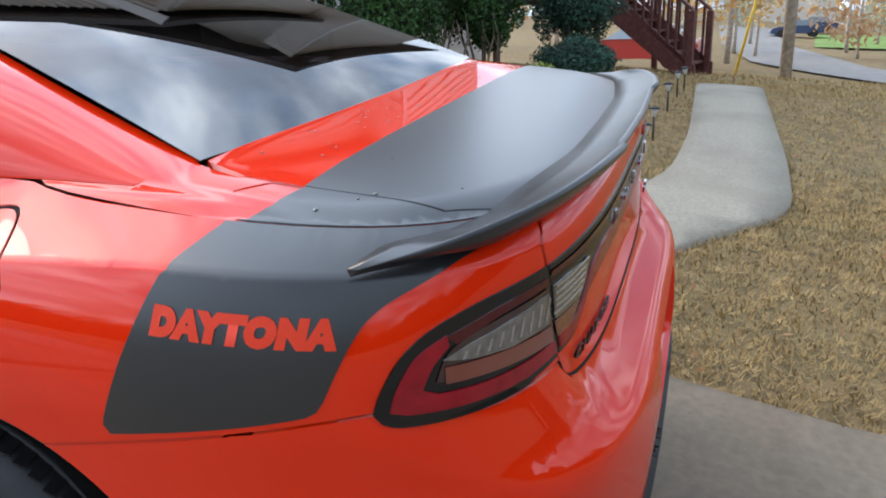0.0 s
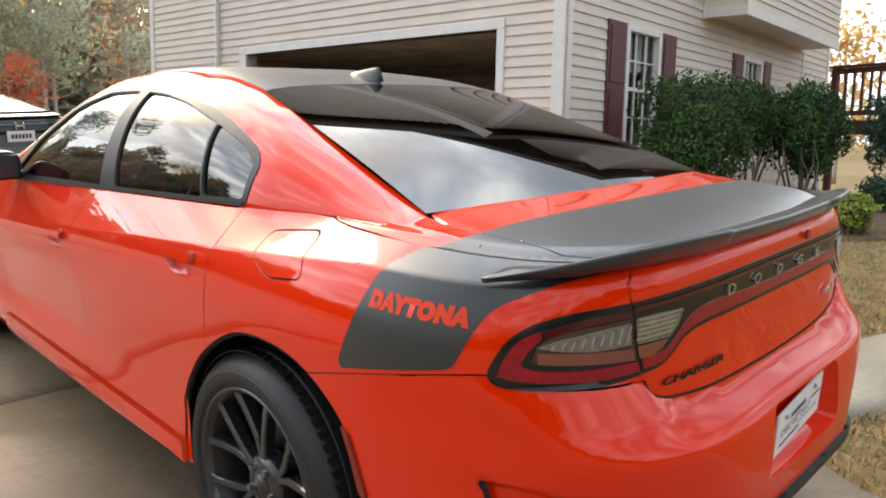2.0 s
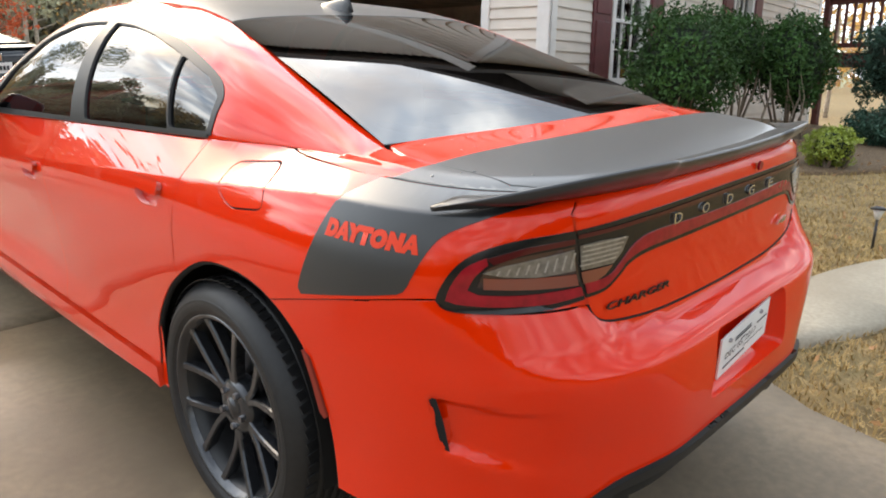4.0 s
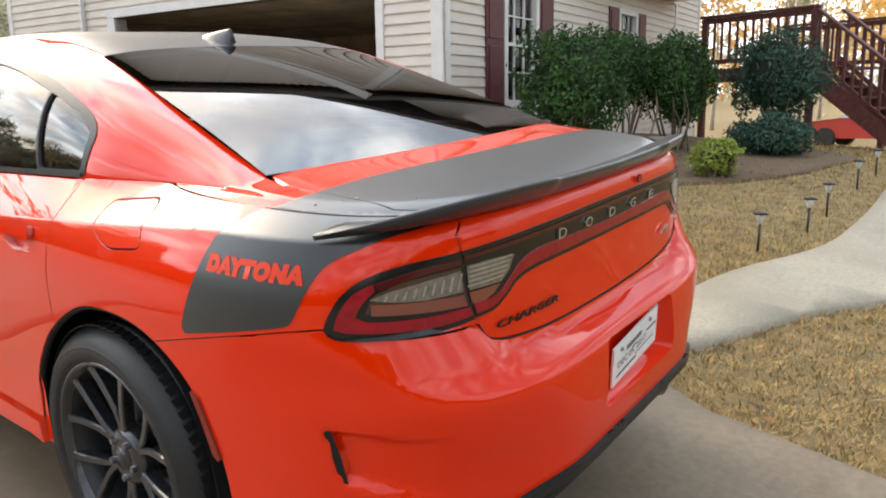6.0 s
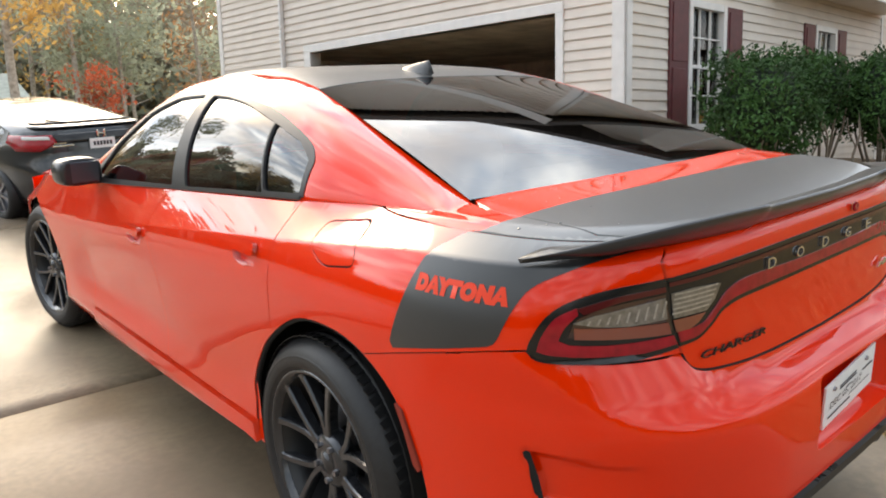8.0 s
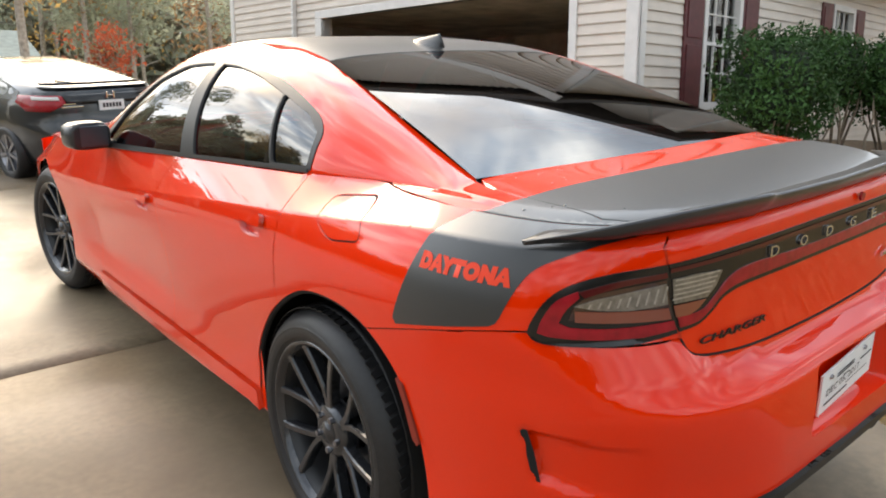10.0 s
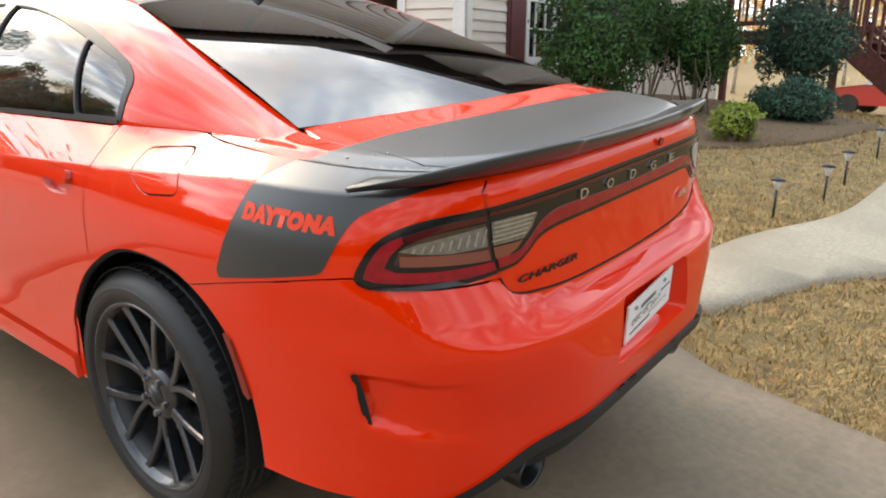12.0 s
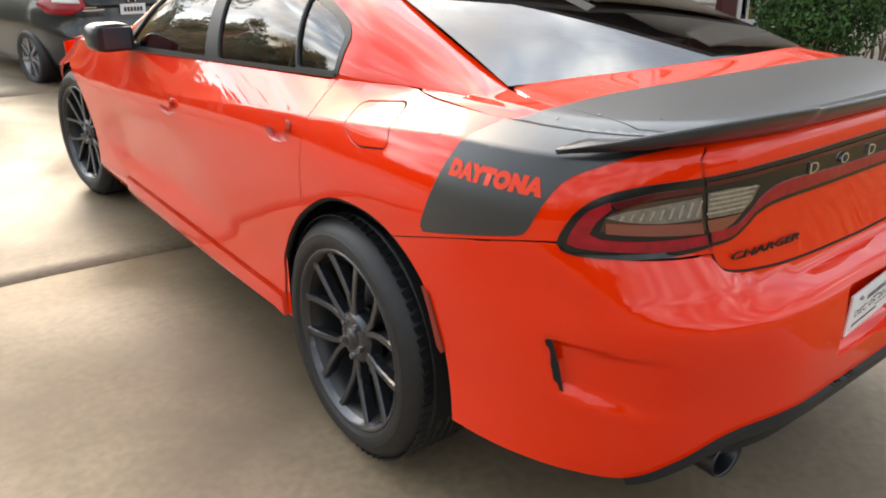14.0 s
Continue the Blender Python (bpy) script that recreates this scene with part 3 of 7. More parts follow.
roof_slab("roof_garage_north", [(-0.4, RIDGE + 0.02, G_TOP + GAB * RIDGE + 0.26), (A_MAIN + 0.58, RIDGE + 0.02, G_TOP + GAB * RIDGE + 0.26), (A_MAIN + 0.58, 9.1, G_TOP - 0.02), (-0.4, 9.1, G_TOP - 0.02)], "dark shingled slope of the garage gable roof")
roof_slab("roof_main_south", [(A_MAIN - 0.2, -1.0, H_TOP - 0.02), (10.5, -1.0, H_TOP - 0.02), (10.5, 4.0, H_TOP + 2.45), (A_MAIN - 0.2, 4.0, H_TOP + 2.45)], "dark shingled slope of the main roof")
roof_slab("roof_main_north", [(A_MAIN - 0.2, 9.2, H_TOP - 0.3), (A_MAIN - 0.2, 4.02, H_TOP + 2.45), (10.5, 4.02, H_TOP + 2.45), (10.5, 9.2, H_TOP - 0.3)], "dark shingled slope of the main roof")
bm = box((-0.42, -0.3, G_TOP - 0.12), (-0.38, 9.1, G_TOP + 0.12))
ob = tagged(part("fascia", bm, M["white"]), "white fascia board under the garage roof", "trim", kind="structure")
ob.matrix_basis = HOUSE
# recessed wing behind the deck, with a maroon door
wing = clad_wall("wall_wing", 10.1, 14.2, H_BASE, H_TOP, (0, 1.7, 0), (1, 0, 0), (0, -1, 0), [(11.3, 12.2, 1.35, 3.5)], "pale sided wing of the house behind the deck")
ob = tagged(part("corner_trim", box((14.1, 1.66, 0.2), (14.24, 1.72, H_TOP), bevel=0.004), M["white"]), "white vertical corner board on the wing", "trim", kind="structure")
ob.matrix_basis = HOUSE
dr = thing("door_1", "maroon panelled house door in a white frame", "door", HOUSE, kind="structure")
part("door_leaf", box((11.38, 1.74, 1.36), (12.12, 1.79, 3.42), bevel=0.01), M["maroon"], dr)
bm = box((11.30, 1.66, 1.35), (11.38, 1.80, 3.50))
add_box(bm, (12.12, 1.66, 1.35), (12.20, 1.80, 3.50))
add_box(bm, (11.38, 1.66, 3.42), (12.12, 1.80, 3.50))
part("door_frame", bm, M["white"], dr)
for z0, z1 in ((1.5, 2.2), (2.35, 3.3)):
    part("panel", box((11.47, 1.725, z0), (12.03, 1.745, z1), bevel=0.008), M["maroon"], dr)

# ---- car shape: half widths and heights in the car's own frame (y ahead from the rear axle, z up) ----
Y0, PW, SK = -0.20, 3.9, 0.05
car_zt = spline([(-1.1, 1.092), (-0.93, 1.095), (-0.7, 1.100), (-0.45, 1.108), (-0.2, 1.102), (0.12, 1.085), (1.0, 1.027), (1.83, 0.972), (2.2, 0.955), (3.0, 0.90), (3.6, 0.83), (3.95, 0.74)])
car_xt = spline([(-1.1, 0.745), (-0.7, 0.75), (-0.45, 0.758), (-0.2, 0.780), (0.12, 0.832), (1.0, 0.868), (1.83, 0.90), (2.4, 0.90), (3.2, 0.84), (3.95, 0.6)])
car_zc = spline([(-0.95, 1.100), (-0.8, 1.115), (-0.47, 1.1275), (-0.44, 1.129), (-0.42, 1.132), (-0.40, 1.137), (-0.30, 1.164), (0.0, 1.248), (0.30, 1.338), (0.52, 1.394), (0.75, 1.428), (1.1, 1.446), (1.4, 1.430), (1.65, 1.365), (2.0, 1.19), (2.3, 1.03), (2.6, 1.0), (3.3, 0.93), (3.8, 0.80), (3.95, 0.76)])
car_n = spline([(-0.95, 4.0), (-0.6, 5.0), (-0.35, 10.0), (0.13, 10.5), (0.5, 8.0), (1.0, 5.2), (2.0, 4.5), (2.4, 3.0), (3.95, 3.0)])
car_low = spline([(0.0, 0.870), (0.06, 0.905), (0.13, 0.925), (0.30, 0.924), (0.45, 0.932), (0.60, 0.942), (0.72, 0.948)])
crease_z = spline([(-0.85, 1.060), (-0.5, 1.055), (-0.3, 1.037), (-0.1, 1.014), (0.15, 0.988), (0.6, 0.942), (1.05, 0.895), (1.75, 0.826), (2.6, 0.775), (3.95, 0.69)])
crease_w = spline([(-1.1, 0.896), (-0.5, 0.898), (-0.2, 0.911), (0.15, 0.925), (1.1, 0.937), (1.8, 0.940), (3.95, 0.941)])
crease_lean = spline([(-1.1, -0.55), (-0.5, -0.53), (0.0, -0.38), (0.4, -0.28), (1.1, -0.20), (3.95, -0.16)])
car_front = spline([(2.2, 0.0), (2.9, 0.0), (3.3, 0.03), (3.6, 0.10), (3.8, 0.20), (3.95, 0.40)])
car_scoop = spline([(0.0, 0.0), (0.20, 0.0), (0.36, 1.0), (0.55, 0.6), (0.70, 0.0), (1.0, 0.0)])
car_door = spline([(-0.3, 0.0), (0.75, 0.0), (1.45, 1.0), (2.0, 1.0), (2.5, 0.0), (3.95, 0.0)])
car_yb = spline([(0.18, -0.90), (0.24, -0.965), (0.32, -1.005), (0.45, -1.02), (0.60, -1.025), (0.72, -1.015), (0.80, -0.990), (0.95, -0.980), (1.03, -0.978), (1.07, -0.975), (1.085, -0.965), (1.092, -0.945)])
Z_LOW = 0.20


def car_side(y, z, yc=None):
    """Half width of the lower body at a station and height; yc: the station whose crease it takes."""
    yc = y if yc is None else yc
    zt = car_zt(y)
    e = max((z - Z_LOW) / (zt - Z_LOW), 0.0)
    ec, wc = (crease_z(yc) - Z_LOW) / (zt - Z_LOW), crease_w(yc)
    if e <= 0.72:
        w = car_low(e)
    elif e <= ec:
        # bulges a little, then leans in to the crease
        h = ec - 0.72
        t = (e - 0.72) / h
        w = (2 * t**3 - 3 * t * t + 1) * 0.948 + (t**3 - 2 * t * t + t) * h * 0.03 + (3 * t * t - 2 * t**3) * wc + (t**3 - t * t) * h * crease_lean(yc)
    else:
        t = min((e - ec) / (1.0 - ec), 1.0)
        w = wc + (car_xt(y) - wc) * (0.94 * t + 0.06 * t * t)
    w -= 0.018 * car_scoop(e) * car_door(y)
    return w - (car_front(y) if y > 2.2 else 0.0)


# the bumper's ledge over the way round the rear: where it leaves the lamp and lid, its crest, and how far it stands out
ledge_top = spline([(0.50, 0.905), (0.56, 0.893), (0.70, 0.882), (0.775, 0.860), (0.82, 0.820), (0.87, 0.796), (0.95, 0.784), (1.05, 0.778), (1.25, 0.774)])
ledge_low = spline([(0.50, 0.885), (0.53, 0.858), (0.57, 0.818), (0.63, 0.780), (0.70, 0.754), (0.78, 0.742), (0.90, 0.748), (1.25, 0.750)])
ledge_out = spline([(0.48, 0.0), (0.56, 0.020), (0.63, 0.040), (0.70, 0.053), (0.78, 0.064), (0.86, 0.071), (0.95, 0.074), (1.25, 0.076)])


def smooth01(t):
    t = min(max(t, 0.0), 1.0)
    return t * t * (3 - 2 * t)


def car_body(s, z, shelf=True):
    """Point of the lower body (left side, x < 0): s metres ahead of Y0 along the flank, or (s < 0) round the rear to its middle."""
    if s >= 0:
        y = Y0 + s
        return (-car_side(y, z), y, z)
    w = car_side(Y0, z, Y0 + s)
    d = Y0 - car_yb(z)
    phi = min(-s / 0.78, math.pi / 2)
    c, q = math.cos(phi), math.sin(phi)
    r = (max(c, 0.0) ** PW + q**PW) ** (-1 / PW)
    x, y = w * c * r, Y0 - d * q * r
    if shelf and s < -0.48:
        a = min(-s, 1.25)
        t = (ledge_top(a) - z) / (ledge_top(a) - ledge_low(a))
        t = 0.0 if t < 0 else t if t < 0.93 else 1 - 0.07 * max(1 - (t - 0.93) / 0.14, 0.0) ** 2
        y -= ledge_out(a) * t * (1 - 0.5 * smooth01((0.45 - z) / 0.25)) * (1 - 0.5 * smooth01((0.95 - a) / 0.25) * smooth01((ledge_low(a) - z) / 0.20))
    return (-x, y, z)


W_EDGE, D_EDGE = car_side(Y0, 1.092, -0.6), Y0 - car_yb(1.092)


def car_top(x, y):
    """Height of the deck, glass and roof over a place."""
    u = min(abs(x) / car_xt(y), 1.0)
    zt = car_zt(y)
    if abs(x) > car_xt(y):
        xr = car_xt(y) + 0.03
        if y < Y0:
            k = min((Y0 - y) / (Y0 - car_yb(1.092)), 1.0)
            xr = max(W_EDGE * (1 - k**PW) ** (1 / PW), car_xt(y) + 0.004)
        z = zt + (1.092 - zt) * min((abs(x) - car_xt(y)) / (xr - car_xt(y)), 1.0) ** 2
    else:
        z = zt + (car_zc(y) - zt) * max(1 - u ** car_n(y), 0.0) ** 0.72
    if y < Y0 - 0.2:
        rho = ((abs(x) / W_EDGE) ** PW + ((Y0 - y) / D_EDGE) ** PW) ** (1 / PW)
        z += (1.092 - z) * min(max((rho - 0.935) / 0.065, 0.0), 1.0) ** 2 * smooth01((Y0 - 0.2 - y) / 0.2)
    return z


def skew(p):
    return (p[0], p[1] + SK * (p[0] + 0.90), p[2])


# ---- the orange car ----
from mathutils.geometry import delaunay_2d_cdt

S_MID = -0.78 * math.pi / 2


def flank(a, b):
    """Lower body over (s, z); past the middle of the rear it goes on round the other side."""
    if a < S_MID:
        x, y, z = car_body(2 * S_MID - a, b)
        return (-x, y, z)
    return car_body(a, b)


def lid_skin(a, b):
    """The flank without the bumper's shelf."""
    if a < S_MID:
        x, y, z = car_body(2 * S_MID - a, b, False)
        return (-x, y, z)
    return car_body(a, b, False)


def bumper_skin(a, b):
    """The flank with the sunk false vents of the rear bumper."""
    x, y, z = flank(a, b)
    s = a if a >= S_MID else 2 * S_MID - a
    lo = 0.567 + (s + 0.52) * 0.34
    hi = 0.700 + (s + 0.50) * 0.14
    if -0.74 < s < -0.47:
        edge = -0.500 - (0.69 - b) * 0.16
        k = smooth01((edge - s) / 0.010) * smooth01((s + 0.72) / 0.20) * smooth01((b - lo) / 0.035) * smooth01((hi - b) / 0.020)
        r = math.hypot(x, y + 0.2)
        x, y = x - x / r * 0.020 * k, y - (y + 0.2) / r * 0.020 * k
    return (x, y, z)


def cab(a, b):
    """Upper body over (y, angle): side glass, pillars and roof rail."""
    c = max(math.cos(b), 1e-4)
    zt = car_zt(a)
    return (-car_xt(a) * c ** (2 / car_n(a)), a, zt + (car_zc(a) - zt) * max(math.sin(b), 0.0) ** 1.44)


def cab_z(y, z):
    zt = car_zt(y)
    return (y, math.asin(min(max((z - zt) / (car_zc(y) - zt), 0.0), 0.999) ** (1 / 1.44)))


def cab_x(y, x):
    return (y, math.acos(min(abs(x) / car_xt(y), 1.0) ** (car_n(y) / 2)))


def deck(a, b):
    return (a, b, car_top(a, b))


def dense(poly, step):
    out = []
    for p, q in zip(poly, poly[1:] + poly[:1]):
        n = max(1, int(math.hypot(q[0] - p[0], q[1] - p[1]) / step + 0.5))
        out += [(p[0] + (q[0] - p[0]) * k / n, p[1] + (q[1] - p[1]) * k / n) for k in range(n)]
    return out


def shrunk(poly, d):
    """The outline moved inwards by d."""
    area = sum(p[0] * q[1] - q[0] * p[1] for p, q in zip(poly, poly[1:] + poly[:1]))
    g = 1 if area > 0 else -1
    out = []
    for i, p in enumerate(poly):
        a, b = Vector(poly[i - 1]), Vector(poly[(i + 1) % len(poly)])
        t = b - a
        if t.length < 1e-9:
            out.append(p)
            continue
        t.normalize()
        out.append((p[0] - t.y * d * g, p[1] + t.x * d * g))
    return out


MIDDLE = Vector((0, 1.2, 0.55))


def inside(pts, loops):
    """For each point: within the first loop and outside the others."""
    p = np.array(pts, float).reshape(-1, 2)
    ok = np.ones(len(p), bool)
    for k, lp in enumerate(loops):
        c = np.zeros(len(p), bool)
        for (x0, y0), (x1, y1) in zip(lp, lp[1:] + lp[:1]):
            if y0 != y1:
                c ^= ((y0 > p[:, 1]) != (y1 > p[:, 1])) & (p[:, 0] < (x1 - x0) * (p[:, 1] - y0) / (y1 - y0) + x0)
        ok &= c if k == 0 else ~c
    return ok


def ridge_z(a):
    return crease_z(Y0 + a)


# the shoulder's crease over (s, z), kept sharp in every panel that it crosses
RIDGE_LINE = [(a, ridge_z(a) + d) for a in steps(-0.9, 4.1, 420) for d in (-0.005, 0.0, 0.005)]


def skin(name, fn, outline, mat, parent, holes=(), cell=0.03, side=1, lift=0.0, gap=0.0, rim=0.0, label="", edge=None, fixed=None):
    """A panel of the car: fn over an outline with holes, lifted off the surface, with a turned-in rim. side -1 mirrors it."""
    edge = edge or cell
    loops = [[p if fixed and fixed(*p) else q for p, q in zip(dense(list(outline), edge), shrunk(dense(list(outline), edge), gap))]] + [dense(list(h), edge) for h in holes]
    pts, cons = [], []
    for lp in loops:
        n0 = len(pts)
        pts += [Vector(p) for p in lp]
        cons += [(n0 + i, n0 + (i + 1) % len(lp)) for i in range(len(lp))]
    xs, ys = [p[0] for p in loops[0]], [p[1] for p in loops[0]]
    nx, ny = int((max(xs) - min(xs)) / cell), int((max(ys) - min(ys)) / cell)
    grid = [(min(xs) + (i + 0.5) * cell, min(ys) + (j + 0.5) * cell) for i in range(nx + 1) for j in range(ny + 1)]
    if fn in (flank, bumper_skin):
        grid += [q for q in RIDGE_LINE if min(xs) < q[0] < max(xs)]
    pts += [Vector(q) for q, ok in zip(grid, inside(grid, loops)) if ok]
    vs, _, fs, *_ = delaunay_2d_cdt(pts, cons, [], 0, 1e-5)
    mids = [tuple(sum((vs[i] for i in f_), Vector((0, 0))) / len(f_)) for f_ in fs]
    keep = [list(f_) for f_, ok in zip(fs, inside(mids, loops)) if ok]
    h = 2e-3
    co, no = [], []
    for v in vs:
        p = Vector(fn(v.x, v.y))
        n = (Vector(fn(v.x + h, v.y)) - Vector(fn(v.x - h, v.y))).cross(Vector(fn(v.x, v.y + h)) - Vector(fn(v.x, v.y - h)))
        n = n.normalized() if n.length > 1e-12 else (p - MIDDLE).normalized()
        if n.dot(p - MIDDLE) < 0:
            n = -n
        p, n = p + n * lift, n
        if side < 0:
            p.x, n.x = -p.x, -n.x
        p.y += SK * (p.x + 0.90)
        co.append(p)
        no.append(n)
    used = sorted({i for f_ in keep for i in f_})
    idx = {k: i for i, k in enumerate(used)}
    co, no = [co[k] for k in used], [no[k] for k in used]
    tri = []
    for f_ in keep:
        f_ = [idx[i] for i in f_]
        a, b, c = (co[i] for i in f_[:3])
        if (b - a).cross(c - a).dot(no[f_[0]] + no[f_[1]] + no[f_[2]]) < 0:
            f_.reverse()
        tri.append(f_)
    if rim:
        cnt = {}
        for f_ in tri:
            for p, q in zip(f_, f_[1:] + f_[:1]):
                cnt[(p, q)] = 1
        bnd = [e for e in cnt if (e[1], e[0]) not in cnt]
        top, low = {}, {}
        for e in bnd:
            for k in e:
                if k not in low:
                    top[k] = len(co)
                    co.append(co[k].copy())
                    no.append(no[k])
                    low[k] = len(co)
                    co.append(co[k] - no[k] * rim)
                    no.append(no[k])
        tri += [[top[q], top[p], low[p], low[q]] for p, q in bnd]
    me = bpy.data.meshes.new(name)
    me.from_pydata([tuple(p) for p in co], [], tri)
    me.polygons.foreach_set("use_smooth", [True] * len(me.polygons))
    me.normals_split_custom_set_from_vertices([tuple(n) for n in no])
    return link_mesh(name, me, mat, parent, label)


def curve2(pts, n=6):
    """Smooth open curve through points (Catmull-Rom)."""
    out = []
    for i in range(len(pts) - 1):
        p0, p1, p2, p3 = (Vector(pts[max(0, min(len(pts) - 1, k))]) for k in (i - 1, i, i + 1, i + 2))
        for k in range(n):
            t = k / n
            out.append(tuple(0.5 * (2 * p1 + (p2 - p0) * t + (2 * p0 - 5 * p1 + 4 * p2 - p3) * t * t + (3 * p1 - p0 - 3 * p2 + p3) * t**3)))
    return out + [tuple(pts[-1])]


def opposite(pts):
    return [(2 * S_MID - a, b) for a, b in reversed(pts)]


car = thing("parked_car", "glossy orange four-door sedan with satin black stripe on the driveway", "car", SLOPE)
GAP, RIM = 0.0022, 0.010
# cut lines over (s, z)
ARCH = curve2([(0.556, 0.30), (0.545, 0.44), (0.533, 0.520), (0.412, 0.671), (0.219, 0.790), (0.030, 0.815), (-0.111, 0.786), (-0.211, 0.709), (-0.265, 0.587), (-0.288, 0.470), (-0.300, 0.378)])
ARCH_DOOR = [p for p in ARCH if p[1] < 0.74 and p[0] > 0.33]
CUT_REAR = curve2([(0.318, 1.090), (0.330, 1.005), (0.350, 0.870), (0.366, 0.740)])
CUT_MID = curve2([(1.215, 1.030), (1.262, 1.000), (1.340, 0.882), (1.302, 0.715), (1.305, 0.500), (1.312, 0.368)])
CUT_FRONT = curve2([(2.36, 0.958), (2.34, 0.80), (2.30, 0.55), (2.28, 0.345)])
SEAM = curve2([(-0.112, 0.786), (-0.375, 0.866), (-0.530, 0.900), (-0.60, 0.880), (-0.779, 0.866)])
LID_SIDE = curve2([(-0.702, 1.092), (-0.716, 1.075), (-0.737, 1.025), (-0.752, 0.975), (-0.762, 0.930), (-0.779, 0.866)])
LID_LOW = curve2([(-0.779, 0.866), (-0.806, 0.826), (-0.884, 0.808), (-1.008, 0.797), (S_MID, 0.792)])
LOW_EDGE = curve2([(-0.300, 0.378), (-0.447, 0.380), (-0.552, 0.379), (-0.646, 0.378), (-0.720, 0.415), (-0.818, 0.478), (-1.0, 0.498), (S_MID, 0.500)])


def belt(a0, a1, n=24):
    return [(a0 + (a1 - a0) * k / n, car_zt(Y0 + a0 + (a1 - a0) * k / n) - 0.0005) for k in range(n + 1)]


arch_up = [p for p in ARCH if p[0] <= 0.366 and p[1] >= 0.786 or (p[0] > 0.0 and p[1] >= 0.72 and p[0] <= 0.37)]
CUPS = ((0.505, 0.928), (1.49, 0.830))
cups = [rounded([(a - 0.083, b - 0.030), (a - 0.01, b - 0.046), (a + 0.075, b - 0.030), (a + 0.083, b + 0.030), (a - 0.083, b + 0.036)], 0.03, 4) for a, b in CUPS]
for sd in (1, -1):
    fd = rounded([(0.150, 1.058), (-0.018, 1.080), (-0.052, 1.040), (-0.072, 0.984), (0.070, 0.962), (0.146, 1.000)], 0.035, 4)
    # rear quarter: door cut, belt and shoulder, lid side, lamp line, seam, arch
    q_top = [(k, min(car_zt(Y0 + k) - 0.0005, 1.0995)) for k in steps(0.318, 0.0, 12)] + [(-0.03, 1.096), (-0.08, 1.093), (-0.14, 1.092)]
    poly = q_top + [(-0.695, 1.092)] + LID_SIDE[1:] + SEAM[::-1][1:] + [p for p in ARCH[::-1] if p[0] > -0.108 and p[0] < 0.36] + CUT_REAR[::-1][:-1]
    skin("rear_quarter_panel", flank, poly, M["paint"], car, holes=[fd] if sd == 1 else (), side=sd, gap=GAP, rim=RIM, cell=0.020, edge=0.016, label="orange quarter panel over the rear wheel", fixed=lambda a, b: b > 1.082)
    poly = CUT_REAR + ARCH_DOOR[::-1][:] + [(0.55, 0.372)] + [(a, 0.372 - 0.012 * (a - 0.55)) for a in steps(0.6, 1.30, 8)] + CUT_MID[::-1][1:] + belt(1.215, 0.318)[1:-1]
    skin("rear_door", flank, poly, M["paint"], car, holes=[cups[0]], side=sd, gap=GAP, rim=0.022, cell=0.035, edge=0.025)
    poly = CUT_MID + [(a, 0.364 - 0.016 * (a - 1.31)) for a in steps(1.33, 2.26, 8)] + CUT_FRONT[::-1] + belt(2.36, 1.215)[1:-1]
    skin("front_door", flank, poly, M["paint"], car, holes=[cups[1]], side=sd, gap=GAP, rim=0.022, cell=0.035, edge=0.025)
    fa = [(3.23 + 0.425 * math.cos(q), 0.35 + 0.425 * math.sin(q)) for q in (radians(180 - k * 9) for k in range(-2, 21))]
    poly = CUT_FRONT + [(2.30, 0.235), (2.80, 0.215)] + fa[1:-1] + [(3.64, 0.25), (4.10, 0.30)] + [(4.10, 0.745)] + belt(4.10, 2.36)[1:]
    skin("front_fender", flank, poly, M["paint"], car, side=sd, gap=GAP, rim=RIM, cell=0.04, edge=0.03)
    # side skirt
    skirt = [(0.555, 0.366)] + [(a, 0.366 - 0.014 * (a - 0.55)) for a in steps(0.6, 2.28, 14)] + [(2.30, 0.24)] + [(a, 0.240 + 0.040 * (2.28 - a)) for a in steps(2.2, 0.62, 14)] + [(0.545, 0.300)]
    skin("side_skirt", flank, skirt, M["paint"], car, side=sd, lift=0.012, gap=GAP, rim=0.04, cell=0.03)
    skin("sill_corner", flank, [(0.520, 0.30), (0.62, 0.30), (0.62, 0.56), (0.535, 0.56)], M["paint"], car, side=sd, lift=-0.005, cell=0.03)
    # rear wheel arch lip
    bm = bmesh.new()
    pts = []
    for a, b in ARCH[::2]:
        p = Vector(flank(a, b))
        p.x = p.x * sd + 0.012 * sd
        p.y += SK * (p.x + 0.9)
        pts.append(p)
    add_tube(bm, pts, 0.009, 6)
    part("arch_lip", bm, M["liner"], car, smooth=True)
    # small flexible flap at the rear of the arch; orange, with its shade put into the colour
    skin("arch_flap", flank, [(-0.215, 0.700), (-0.235, 0.690), (-0.275, 0.560), (-0.268, 0.548), (-0.255, 0.560), (-0.235, 0.640)], M["flap"], car, side=sd, lift=0.006, rim=0.012, cell=0.015)
    # fuel door only on the left
    if sd == 1:
        skin("fuel_door_gap", flank, dense(shrunk(fd, -0.006), 0.02), M["liner"], car, lift=-0.004, cell=0.012, edge=0.008)
        skin("fuel_door", flank, fd, M["paint"], car, lift=0.0, gap=0.0045, rim=0.002, cell=0.012, edge=0.008)
